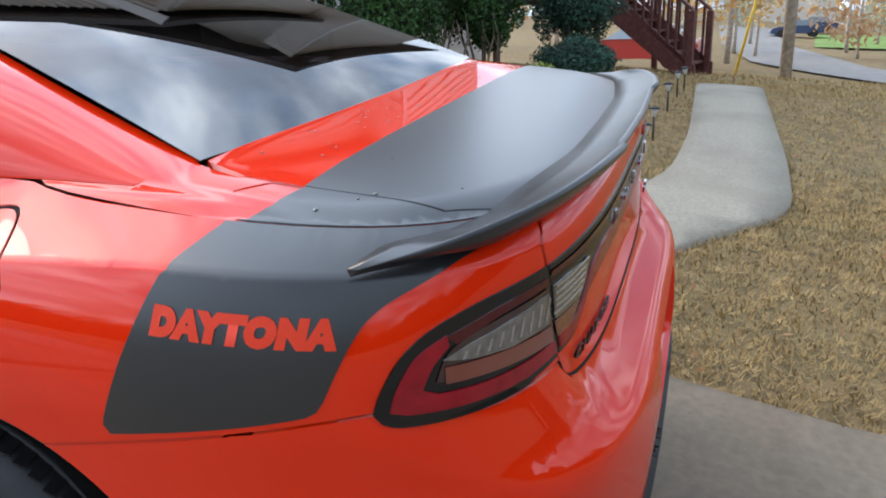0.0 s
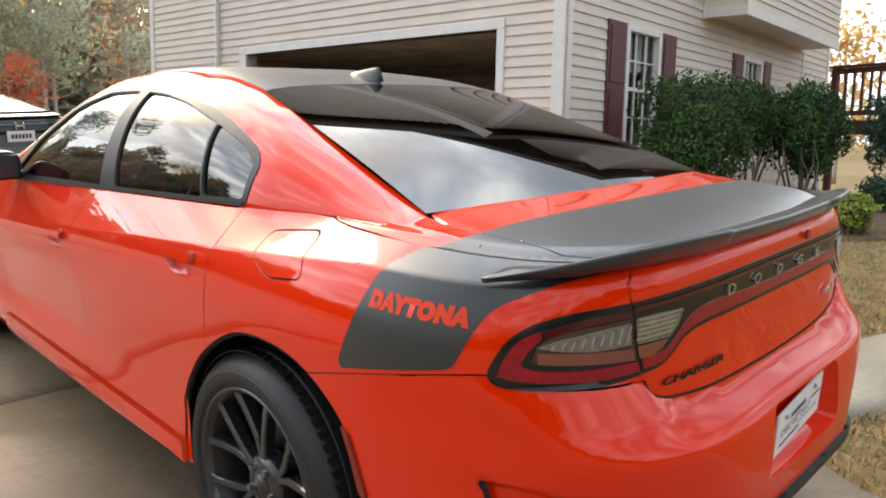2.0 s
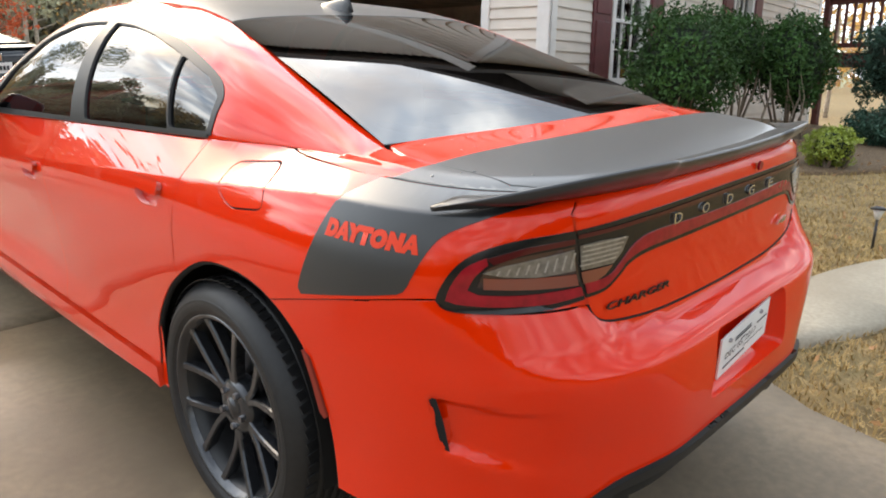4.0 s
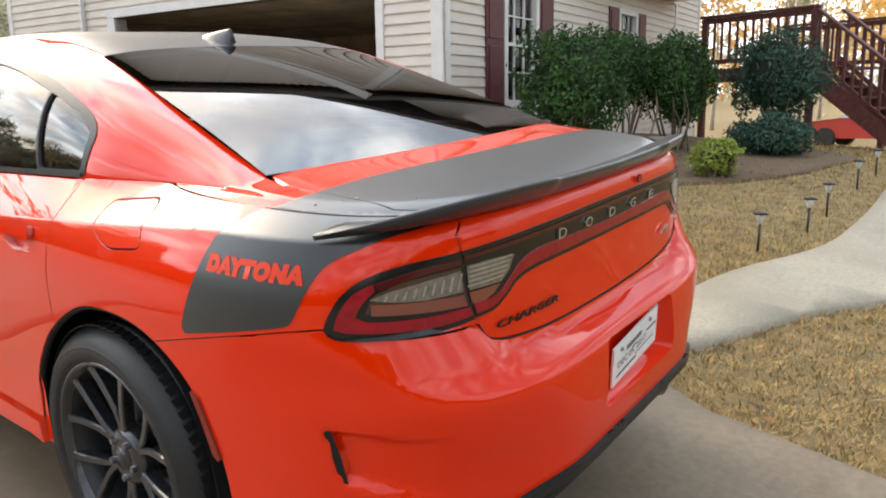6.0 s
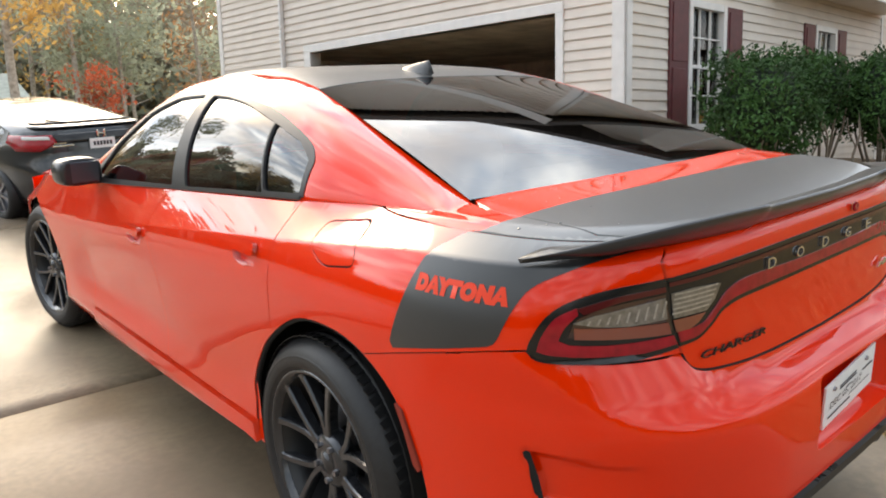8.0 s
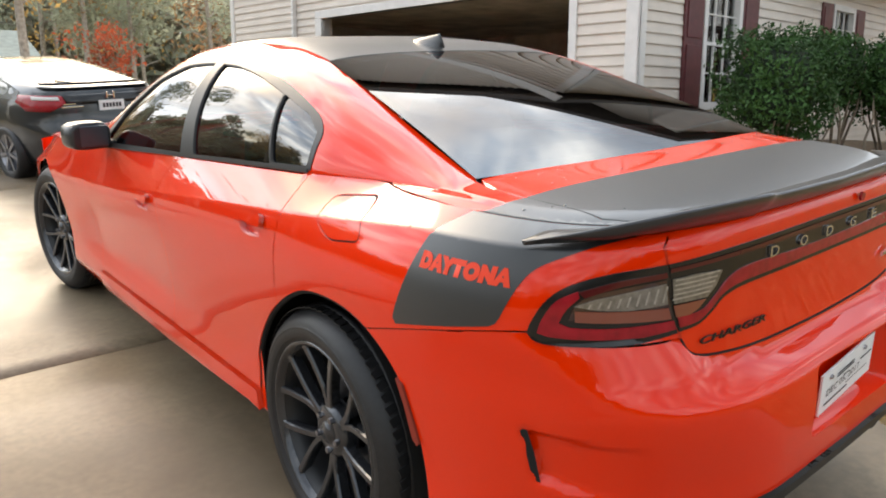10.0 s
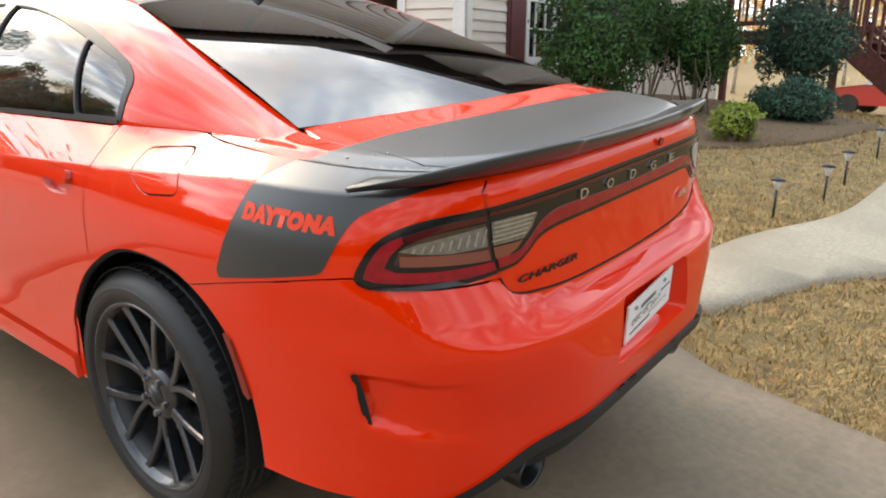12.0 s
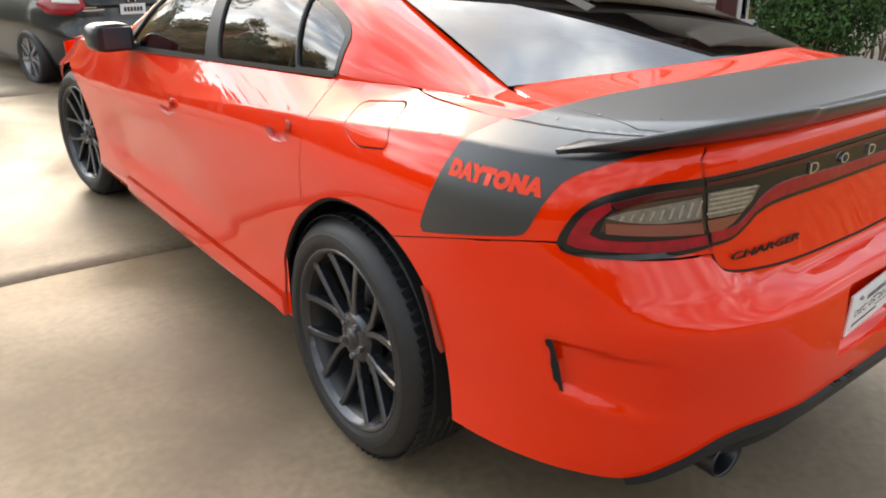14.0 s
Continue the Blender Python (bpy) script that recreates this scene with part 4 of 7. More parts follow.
    # door handles in their scoops
    for (a, b), cup in zip(CUPS, cups):
        wd = 0.165
        hd = thing("door_handle", "orange painted pull handle", "")
        hd.parent = car
        skin("handle_cup", flank, cup, M["paint"], hd, side=sd, lift=-0.022, cell=0.012)
        hd_bar = rounded([(a - wd / 2 - 0.004, b - 0.002), (a + wd / 2 + 0.002, b + 0.0), (a + wd / 2 + 0.002, b + 0.030), (a - wd / 2 - 0.004, b + 0.034)], 0.012, 4)
        skin("grip", flank, hd_bar, M["paint"], hd, side=sd, lift=0.016, cell=0.012, rim=0.014)
    # upper body: pillars and rail round the side glass
    GL_EDGE = [(-0.41, 0.672), (-0.2, 0.640), (0.0, 0.612), (0.2, 0.585), (0.38, 0.560), (0.45, 0.550)]
    RAIL = [(0.52, 0.542), (0.8, 0.520), (1.1, 0.510), (1.4, 0.515), (1.58, 0.53)]
    AP = [(1.75, 0.60), (1.95, 0.69), (2.15, 0.79), (2.25, 0.84)]
    up = [cab_x(y, x) for y, x in curve2(GL_EDGE + RAIL + AP, 4)]
    dn = [(y, 0.0) for y in steps(2.27, -0.36, 40)]
    win = [cab_z(y, z) for y, z in curve2([(0.118, 1.094), (0.112, 1.150), (0.118, 1.200), (0.205, 1.250), (0.45, 1.318), (0.72, 1.352), (1.0, 1.366), (1.30, 1.352), (1.52, 1.290), (1.75, 1.150), (1.93, 0.995)], 5)] + [cab_z(y, car_zt(y) + 0.006) for y in steps(1.90, 0.14, 20)]
    skin("roof_pillar_panel", cab, up + dn, M["paint"], car, holes=[win], side=sd, cell=0.035, edge=0.025, rim=0.006, label="orange roof rail and rear pillar")
    p_rear = [cab_z(*p) for p in rounded([(0.345, 1.084), (0.399, 1.284), (0.62, 1.329), (0.83, 1.349), (0.985, 1.352), (0.905, 1.047)], 0.010, 3)]
    p_qtr = [cab_z(*p) for p in rounded([(0.136, 1.103), (0.134, 1.192), (0.218, 1.238), (0.391, 1.283), (0.337, 1.090)], 0.014, 3)]
    p_frnt = [cab_z(*p) for p in rounded([(1.020, 1.040), (1.050, 1.353), (1.30, 1.337), (1.52, 1.262), (1.73, 1.135), (1.88, 0.990)], 0.014, 3)]
    skin("window_trim", cab, win, M["trim"], car, holes=[p_rear, p_qtr, p_frnt], side=sd, lift=0.003, gap=0.001, cell=0.03, edge=0.018, rim=0.010, label="satin black window surround")
    for nm, pl in (("rear_door_glass", p_rear), ("quarter_glass", p_qtr), ("front_door_glass", p_frnt)):
        skin(nm, cab, pl, M["tint"], car, side=sd, lift=-0.006, cell=0.05, edge=0.03, label="dark tinted side glass")
    skin("belt_moulding", cab, [cab_z(y, car_zt(y) + 0.002) for y in steps(0.13, 1.95, 24)] + [cab_z(y, car_zt(y) + 0.013) for y in steps(1.95, 0.13, 24)], M["trim"], car, side=sd, lift=0.007, cell=0.03, edge=0.02, rim=0.006)
    bm = bmesh.new()
    add_tube(bm, [Vector((sd * (cab(*cab_z(y, z))[0] - 0.001), y + SK * (sd * cab(*cab_z(y, z))[0] + 0.9), z)) for y, z in ((0.3415, 1.089), (0.368, 1.188), (0.395, 1.284))], 0.003, 6)
    part("window_bar", bm, M["trim"], car)
    # door mirror
    mir = thing("door_mirror", "satin black door mirror", "")
    mir.parent = car
    bm = bmesh.new()
    bmesh.ops.create_uvsphere(bm, u_segments=20, v_segments=12, radius=1.0)
    for v in bm.verts:
        c = v.co
        g = lambda q, e: math.copysign(abs(q) ** e, q)
        v.co = Vector((g(c.x, 0.6) * 0.092, g(c.y, 0.8) * 0.085 + (0.02 if c.y > 0 else 0), g(c.z, 0.6) * 0.060))
        if v.co.y < -0.045:
            v.co.y = -0.045
    bmesh.ops.transform(bm, matrix=Matrix.Translation((sd * -0.99, 1.80 + (0.095 if sd < 0 else 0), 1.035)) @ Matrix.Rotation(radians(8 * sd), 4, "Z"), verts=bm.verts[:])
    part("housing", bm, M["spoiler"], mir, smooth=True)
    part("arm", box((-sd * 0.885 - 0.05, 1.78, 0.975), (-sd * 0.885 + 0.05, 1.84, 1.01), bevel=0.008), M["spoiler"], mir)
    # mirror face, its dark reflection put into a blue-grey colour
    bm = box((-sd * 0.99 - 0.074, 1.749, 0.990), (-sd * 0.99 + 0.074, 1.757, 1.080), bevel=0.003)
    part("mirror_glass", bm, M["mirror"], mir)

# rear bumper, in one piece round the rear, with a pocket for the plate
half = [p for p in ARCH[::-1] if p[0] < -0.107][::1] + SEAM[1:] + LID_LOW[1:]
PX, PZ0, PZ1 = 0.215, 0.572, 0.742


def s_at_x(x, z):
    lo, hi = S_MID, 0.0
    for _ in range(40):
        m = (lo + hi) / 2
        if -flank(m, z)[0] < x:
            lo = m
        else:
            hi = m
    return hi


pk = [(s_at_x(PX, PZ1), PZ1), (s_at_x(PX + 0.02, PZ0), PZ0)]
pocket = rounded([pk[0], pk[1], (2 * S_MID - pk[1][0], pk[1][1]), (2 * S_MID - pk[0][0], pk[0][1])], 0.02, 4)
outline = half + opposite(half)[1:] + [(2 * S_MID - a, b) for a, b in LOW_EDGE] + LOW_EDGE[::-1][1:]
bumper = skin("rear_bumper", bumper_skin, outline, M["paint"], car, holes=[pocket], cell=0.0125, edge=0.012, gap=GAP, rim=RIM, label="orange rear bumper with sunk corner vents")
bm = bmesh.new()
ring0, ring1 = [], []
for a, b in dense(pocket, 0.02):
    p = Vector(flank(a, b))
    k = 0.90
    q = Vector((p.x * k, -1.045, (p.z - 0.657) * k + 0.657))
    for lst, v in ((ring0, p), (ring1, q)):
        v.y += SK * (v.x + 0.9)
        lst.append(bm.verts.new(v))
for i in range(len(ring0)):
    j = (i + 1) % len(ring0)
    bm.faces.new((ring0[i], ring0[j], ring1[j], ring1[i])).smooth = True
bm.faces.new(ring1)
bmesh.ops.recalc_face_normals(bm, faces=bm.faces[:])
bmesh.ops.reverse_faces(bm, faces=bm.faces[:])
part("plate_pocket", bm, M["paint"], bumper)
for sd in (1, -1):
    skin("vent_slit", flank, [(-0.499, 0.694), (-0.517, 0.574), (-0.530, 0.568), (-0.521, 0.640), (-0.512, 0.690)], M["liner"], bumper, side=sd, lift=-0.004, cell=0.012)
lip_top = [(-0.640, 0.379)] + LOW_EDGE[LOW_EDGE.index(min(LOW_EDGE, key=lambda p: abs(p[0] + 0.66))):]
lip_low = [(a, b - 0.009 - 0.014 * min(1.0, (-a - 0.64) / 0.2)) for a, b in lip_top]
lipo = lip_top + opposite(lip_top)[1:] + [(2 * S_MID - a, b) for a, b in lip_low] + lip_low[::-1][1:]
skin("lower_lip", flank, lipo, M["barrel"], car, lift=0.012, cell=0.012, rim=0.03, label="black lower bumper lip")
# diffuser under the bumper
bm = bmesh.new()
cols = []
for a in steps(-0.74, 2 * S_MID + 0.74, 40):
    s = a if a > S_MID else 2 * S_MID - a
    row = []
    for b, k in ((0.445 if abs(s) > 0.8 else 0.41, 0.985), (0.37, 0.95), (0.30, 0.86), (0.27, 0.70)):
        p = flank(a, max(b, 0.38))
        row.append(bm.verts.new(skew((p[0] * (0.98 if k > 0.9 else 0.9), -0.2 + (p[1] + 0.2) * k, b))))
    cols.append(row)
for r0, r1 in zip(cols, cols[1:]):
    for i in range(3):
        bm.faces.new((r0[i], r1[i], r1[i + 1], r0[i + 1])).smooth = True
bmesh.ops.recalc_face_normals(bm, faces=bm.faces[:])
part("diffuser", bm, M["liner"], car, "black diffuser under the bumper")
for sx in (-0.47, 0.47):
    ex = thing("exhaust_tip", "polished dark exhaust tip", "")
    ex.parent = car
    bm = bmesh.new()
    prof = [(0.049, -0.78), (0.049, -1.000), (0.047, -1.006), (0.043, -1.000), (0.042, -0.85)]
    rg = [[bm.verts.new(skew((sx + r * 1.25 * math.cos(q), y, 0.352 + r * math.sin(q)))) for q in (2 * math.pi * k / 24 for k in range(24))] for r, y in prof]
    for r0, r1 in zip(rg, rg[1:]):
        for k in range(24):
            bm.faces.new((r0[k], r0[(k + 1) % 24], r1[(k + 1) % 24], r1[k])).smooth = True
    bmesh.ops.recalc_face_normals(bm, faces=bm.faces[:])
    part("pipe", bm, M["exhaust"], ex)
    bm = bmesh.new()
    bmesh.ops.create_circle(bm, cap_ends=True, segments=20, radius=0.043, matrix=Matrix.Translation(skew((sx, -0.87, 0.352))) @ Matrix.Rotation(radians(90), 4, "X"))
    part("bore", bm, M["liner"], ex)

# painted gutter between the bumper's ledge and the lid
bm = bmesh.new()
edge_l = LID_LOW + opposite(LID_LOW)[1:]
g0 = [bm.verts.new(skew(bumper_skin(a, b - 0.003))) for a, b in edge_l]
g1 = [bm.verts.new(skew((lambda p: (p[0], p[1] + 0.012, p[2]))(lid_skin(a, b + 0.002)))) for a, b in edge_l]
for i in range(len(g0) - 1):
    bm.faces.new((g0[i], g0[i + 1], g1[i + 1], g1[i])).smooth = True
bmesh.ops.recalc_face_normals(bm, faces=bm.faces[:])
part("lid_gutter", bm, M["paint"], bumper)
# shadow line at the lid's lower seam, drawn as a thin black tube
bm = bmesh.new()
add_tube(bm, [Vector(skew(lid_skin(a, b - 0.0015))) for a, b in edge_l], 0.0028, 6)
part("lid_shadow_line", bm, M["liner"], bumper)

# trunk lid: face and top
TOPZ = 1.092
lid_face = LID_SIDE[:] + LID_LOW[1:]
fo = lid_face + opposite(lid_face)[1:]
skin("trunk_face", lid_skin, fo, M["paint"], car, gap=GAP, rim=RIM, cell=0.02, edge=0.015, label="orange trunk lid face", fixed=lambda a, b: b > 1.08)
edge_ring = [flank(a, TOPZ)[:2] for a in steps(-0.14, S_MID, 40)]
rear_in = [p for p in edge_ring if p[0] > -0.606]
lid_poly = [(-0.672, -0.80), (-0.686, -0.62), (-0.690, -0.50), (-0.665, -0.418), (-0.3, -0.432), (0.0, -0.436)]
lid_poly = [(-0.612, flank(s_at_x(0.612, TOPZ), TOPZ)[1])] + lid_poly
lid_full = lid_poly + [(-x, y) for x, y in reversed(lid_poly[:-1])] + [(-x, y) for x, y in rear_in[:-1]] + [p for p in reversed(rear_in)]


skin("trunk_lid", deck, lid_full, M["paint"], car, gap=GAP, rim=0.012, cell=0.02, edge=0.015, label="orange trunk lid top")
side_deck = [(-0.694, -0.62), (-0.698, -0.50), (-0.680, -0.405)] + [(-0.70, -0.38), (-0.764, -0.365)] + [(-car_xt(y) - 0.0008, y) for y in steps(-0.34, -0.21, 8)] + [flank(a, z)[:2] for a, z in ((-0.03, 1.096), (-0.08, 1.093))] + [flank(a, TOPZ)[:2] for a in steps(-0.14, s_at_x(0.618, TOPZ), 28)] + [(-0.68, -0.80)]
for sd in (1, -1):
    skin("quarter_top", deck, side_deck, M["paint"], car, side=sd, cell=0.015, edge=0.012)
    skin("quarter_fillet", deck, [(-0.70, -0.46), (-0.71, -0.15), (-0.778, -0.15), (-0.762, -0.30), (-0.752, -0.46)], M["paint"], car, side=sd, lift=-0.003, cell=0.02)
# satin stripe: down the quarter, over the deck
for sd in (1, -1):
    dec = [(-0.232, 0.838), (-0.224, 0.850), (-0.226, 0.860)] + curve2([(-0.258, 0.950), (-0.295, 1.048), (-0.318, 1.079), (-0.338, 1.0915)], 4) + [(-0.70, 1.0915)] + curve2([(-0.700, 1.086), (-0.62, 1.070), (-0.56, 1.044), (-0.525, 1.020), (-0.505, 0.985), (-0.482, 0.920)], 4) + [(-0.475, 0.907), (-0.464, 0.900)]
    stripe = skin("quarter_stripe", flank, dec, M["satin"], car, side=sd, lift=0.0015, cell=0.02, edge=0.015, label="satin black vinyl stripe on the quarter panel")
    sdk = [(-0.6915, -0.60), (-0.753, -0.585), (-0.79, -0.568)] + [flank(a, TOPZ)[:2] for a in steps(-0.14, s_at_x(0.6155, TOPZ), 28) if a <= -0.345] + [(-0.6765, -0.80)]
    skin("deck_stripe", deck, sdk, M["satin"], car, side=sd, lift=0.003, cell=0.015, edge=0.012, rim=0.002)
    skin("deck_edge_notch", deck, [(-0.694, -0.50), (-0.741, -0.513), (-0.694, -0.548)], M["paint"], car, side=sd, lift=0.0015, cell=0.03)
mid_st = [(-0.6875, -0.62), (-0.688, -0.598), (-0.465, -0.597), (0.0, -0.597), (0.465, -0.597), (0.688, -0.598), (0.6875, -0.62), (0.672, -0.80), (0.609, flank(s_at_x(0.609, TOPZ), TOPZ)[1])]
mid_st = mid_st + [(-x, y) for x, y in rear_in[:-1]] + list(reversed(rear_in)) + [(-0.609, flank(s_at_x(0.609, TOPZ), TOPZ)[1]), (-0.672, -0.80)]
skin("deck_stripe", deck, mid_st, M["satin"], car, lift=0.003, cell=0.014, edge=0.012, rim=0.003, label="satin black vinyl stripe over the trunk lid")

# lettering on the stripe
def word(text, height, width, slant, name, mat, parent, to_place, thick=0.0, spacing=1.0, bold=0.0):
    """Flat letters, mapped point by point with to_place(u, v, d): u along, v up, d out."""
    cu = bpy.data.curves.new(name, "FONT")
    cu.body, cu.size, cu.shear, cu.space_character, cu.offset = text, 1.0, slant, spacing, bold
    cu.resolution_u = 4
    tmp = bpy.data.objects.new(name, cu)
    scene.collection.objects.link(tmp)
    dg = bpy.context.evaluated_depsgraph_get()
    me0 = bpy.data.meshes.new_from_object(tmp.evaluated_get(dg))
    bpy.data.objects.remove(tmp)
    bm = bmesh.new()
    bm.from_mesh(me0)
    bpy.data.meshes.remove(me0)
    bmesh.ops.triangulate(bm, faces=bm.faces[:])
    x0, x1 = min(v.co.x for v in bm.verts), max(v.co.x for v in bm.verts)
    y0, y1 = min(v.co.y for v in bm.verts), max(v.co.y for v in bm.verts)
    uv = [((v.co.x - x0) / (x1 - x0) * width, (v.co.y - y0) / (y1 - y0) * height) for v in bm.verts]
    if thick:
        for v, (u, w) in zip(bm.verts, uv):
            v.co = (u, w, 0)
        g = bmesh.ops.extrude_face_region(bm, geom=bm.faces[:])
        for v in g["geom"]:
            if isinstance(v, bmesh.types.BMVert):
                v.co.z = thick
        for v in bm.verts:
            v.co = Vector(to_place(v.co.x, v.co.y, v.co.z))
    else:
        for v, (u, w) in zip(bm.verts, uv):
            v.co = Vector(to_place(u, w, 0))
    bmesh.ops.recalc_face_normals(bm, faces=bm.faces[:])
    return part(name, bm, mat, parent)


def on_flank(a0, b0, run, rise=0.0, lift=0.003):
    """Letters that run along the flank from (a0, b0) towards the rear."""
    def at(u, v, d):
        a, b = a0 - u * run, b0 + v + u * rise
        p = Vector(flank(a, b))
        n = Vector((p.x, (p.y - Y0) if a < 0 else 0, 0)).normalized()
        p += n * (lift + d)
        return skew(p)
    return at


word("DAYTONA", 0.037, 0.200, 0.10, "stripe_lettering", M["letter"], car, on_flank(-0.293, 0.982, 1.0, 0.0), bold=0.10, spacing=1.16)

# tail lamps: black bezel, red band, smoked middle, ribbed clear unit
M_BEZ = M["gloss_black"]
for sd in (1, -1):
    lamp = thing("tail_lamp", "wraparound red tail lamp with black bezel and clear reversing unit", "")
    lamp.parent = car
    out = curve2([(-0.530, 0.900), (-0.536, 0.925), (-0.556, 0.968), (-0.590, 0.998), (-0.650, 1.018), (-0.734, 1.026)], 5) + curve2([(-0.752, 0.975), (-0.762, 0.925), (-0.770, 0.882)], 4) + curve2([(-0.709, 0.874), (-0.621, 0.876), (-0.556, 0.880), (-0.536, 0.888)], 4)
    skin("bezel", flank, out, M_BEZ, lamp, side=sd, lift=0.004, cell=0.015, edge=0.01, rim=0.006, label="gloss black bezel")
    ring = curve2([(-0.546, 0.902), (-0.552, 0.930), (-0.570, 0.966), (-0.600, 0.986)], 4) + curve2([(-0.604, 0.973), (-0.587, 0.950), (-0.578, 0.924)], 4) + curve2([(-0.596, 0.915), (-0.66, 0.911), (-0.760, 0.911)], 3) + [(-0.766, 0.892)] + curve2([(-0.709, 0.887), (-0.621, 0.891), (-0.564, 0.896)], 3)
    skin("red_band", flank, ring, M["lens_red"], lamp, side=sd, lift=0.0065, cell=0.012, edge=0.008, rim=0.003, label="red light band")
    upper = curve2([(-0.600, 0.984), (-0.660, 1.003), (-0.735, 1.011)], 4) + curve2([(-0.738, 1.001), (-0.668, 0.993), (-0.612, 0.973)], 4)
    skin("upper_band", flank, upper, M["lens_dim"], lamp, side=sd, lift=0.0065, cell=0.012, edge=0.008, rim=0.003)
    smoke = curve2([(-0.592, 0.930), (-0.602, 0.962), (-0.625, 0.978), (-0.670, 0.990), (-0.737, 0.997)], 4) + [(-0.757, 0.922)]
    skin("smoked_middle", flank, smoke, M["lens_smoke"], lamp, side=sd, lift=0.006, cell=0.015, edge=0.01, label="dark smoked lens")
    clear = [(-0.598, 0.957), (-0.628, 0.970), (-0.68, 0.981), (-0.737, 0.990), (-0.745, 0.948), (-0.68, 0.945), (-0.63, 0.950)]
    skin("clear_unit", flank, clear, M["lens_clear"], lamp, side=sd, lift=0.0085, cell=0.012, edge=0.01, rim=0.003, label="ribbed clear reversing lens")
    for k in range(9):
        a = -0.618 - k * 0.0145
        skin("lens_rib", flank, [(a, 0.953), (a - 0.003, 0.953), (a - 0.006, 0.962 + 0.0028 * k), (a - 0.003, 0.962 + 0.0028 * k)], M["rib"], lamp, side=sd, lift=0.0095, cell=0.02, edge=0.01, rim=0.002)
    skin("amber_unit", flank, [(-0.600, 0.948), (-0.747, 0.940), (-0.754, 0.916), (-0.602, 0.927)], M["lens_amber"], lamp, side=sd, lift=0.0085, cell=0.012, edge=0.01, rim=0.002, label="brownish indicator lens")

# light bar across the trunk face
bar = thing("trunk_lamp_bar", "full-width black and red lamp bar with chrome letters", "")
bar.parent = car
b_top = [(-0.738, 1.026), (-0.862, 1.036), (-1.0, 1.040), (S_MID, 1.041)]
b_low = curve2([(-0.774, 0.884), (-0.812, 0.890), (-0.842, 0.912), (-0.868, 0.935), (-0.926, 0.947), (-1.085, 0.949), (S_MID, 0.949)], 5)
ol = curve2(b_top, 4) + opposite(curve2(b_top, 4))[1:] + [(2 * S_MID - a, b) for a, b in b_low] + b_low[::-1][1:]
skin("bezel", flank, ol, M_BEZ, bar, lift=0.004, cell=0.02, edge=0.012, rim=0.006, label="gloss black panel")
r_up = curve2([(-0.768, 0.916), (-0.815, 0.920), (-0.842, 0.945), (-0.872, 0.976), (-0.930, 0.990), (-1.085, 0.986), (S_MID, 0.984)], 5)
r_lo = curve2([(-0.773, 0.894), (-0.809, 0.899), (-0.836, 0.920), (-0.862, 0.945), (-0.920, 0.958), (-1.085, 0.960), (S_MID, 0.960)], 5)
ol = r_up + opposite(r_up)[1:] + [(2 * S_MID - a, b) for a, b in r_lo] + r_lo[::-1][1:]
skin("red_band", flank, ol, M["lens_red"], bar, lift=0.0075, cell=0.015, edge=0.01, rim=0.004, label="red light band")
t_up = [(-0.74, 1.018), (-0.862, 1.026), (-1.0, 1.030), (S_MID, 1.031)]
t_lo = [(-0.742, 1.010), (-0.862, 1.017), (-1.0, 1.020), (S_MID, 1.021)]
skin("upper_band", flank, t_up + opposite(t_up)[1:] + [(2 * S_MID - a, b) for a, b in t_lo] + t_lo[::-1][1:], M["lens_dim"], bar, lift=0.0065, cell=0.015)
for sd in (1, -1):
    cl2 = [(-0.748, 0.996), (-0.79, 0.999), (-0.848, 0.995), (-0.838, 0.965), (-0.822, 0.946), (-0.758, 0.946)]
    skin("clear_unit", flank, cl2, M["lens_clear"], bar, side=sd, lift=0.0075, cell=0.012, edge=0.01, rim=0.003, label="ribbed clear reversing lens")
    for k in range(5):
        z = 0.954 + 0.0095 * k
        skin("lens_rib", flank, [(-0.753, z), (-0.825 - 0.004 * k, z + 0.002), (-0.825 - 0.004 * k, z + 0.005), (-0.753, z + 0.003)], M["rib"], bar, side=sd, lift=0.0088, cell=0.02, edge=0.015, rim=0.002)
    skin("amber_unit", flank, [(-0.757, 0.942), (-0.820, 0.942), (-0.806, 0.926), (-0.790, 0.917), (-0.764, 0.917)], M["lens_amber"], bar, side=sd, lift=0.0075, cell=0.012, edge=0.01, rim=0.002)


def on_rear(x0, z0, lift):
    def at(u, v, d):
        x, z = x0 + u, z0 + v
        s = s_at_x(abs(x), z)
        p = Vector(lid_skin(s, z))
        p.x = x
        p.y -= lift + d
        return skew(p)
    return at


for k, ch in enumerate("DODGE"):
    word(ch, 0.024, 0.036, 0.0, "chrome_letter", M["chrome"], bar, on_rear(-0.305 + k * 0.137, 0.992, 0.006), thick=0.005)
word("CHARGER", 0.0155, 0.235, 0.25, "black_badge", M["gloss_black"], car, on_rear(-0.535, 0.845, 0.003), thick=0.004)
# small chrome badge on the far side of the lid: a plain slanted mark
bm = bmesh.new()
for dx, w_, h_ in ((0.0, 0.022, 0.012), (0.028, 0.030, 0.018)):
    vs = [bm.verts.new(skew((0.36 + dx + a, -0.985 - d, 0.865 + b))) for d in (0.0, 0.006) for a, b in ((0, 0), (w_, 0.004), (w_ + 0.008, h_), (0.008, h_))]
    for f_ in ((0, 1, 2, 3), (7, 6, 5, 4), (0, 4, 5, 1), (1, 5, 6, 2), (2, 6, 7, 3), (3, 7, 4, 0)):
        bm.faces.new([vs[i] for i in f_])
bmesh.ops.recalc_face_normals(bm, faces=bm.faces[:])
part("chrome_badge", bm, M["chrome"], car)
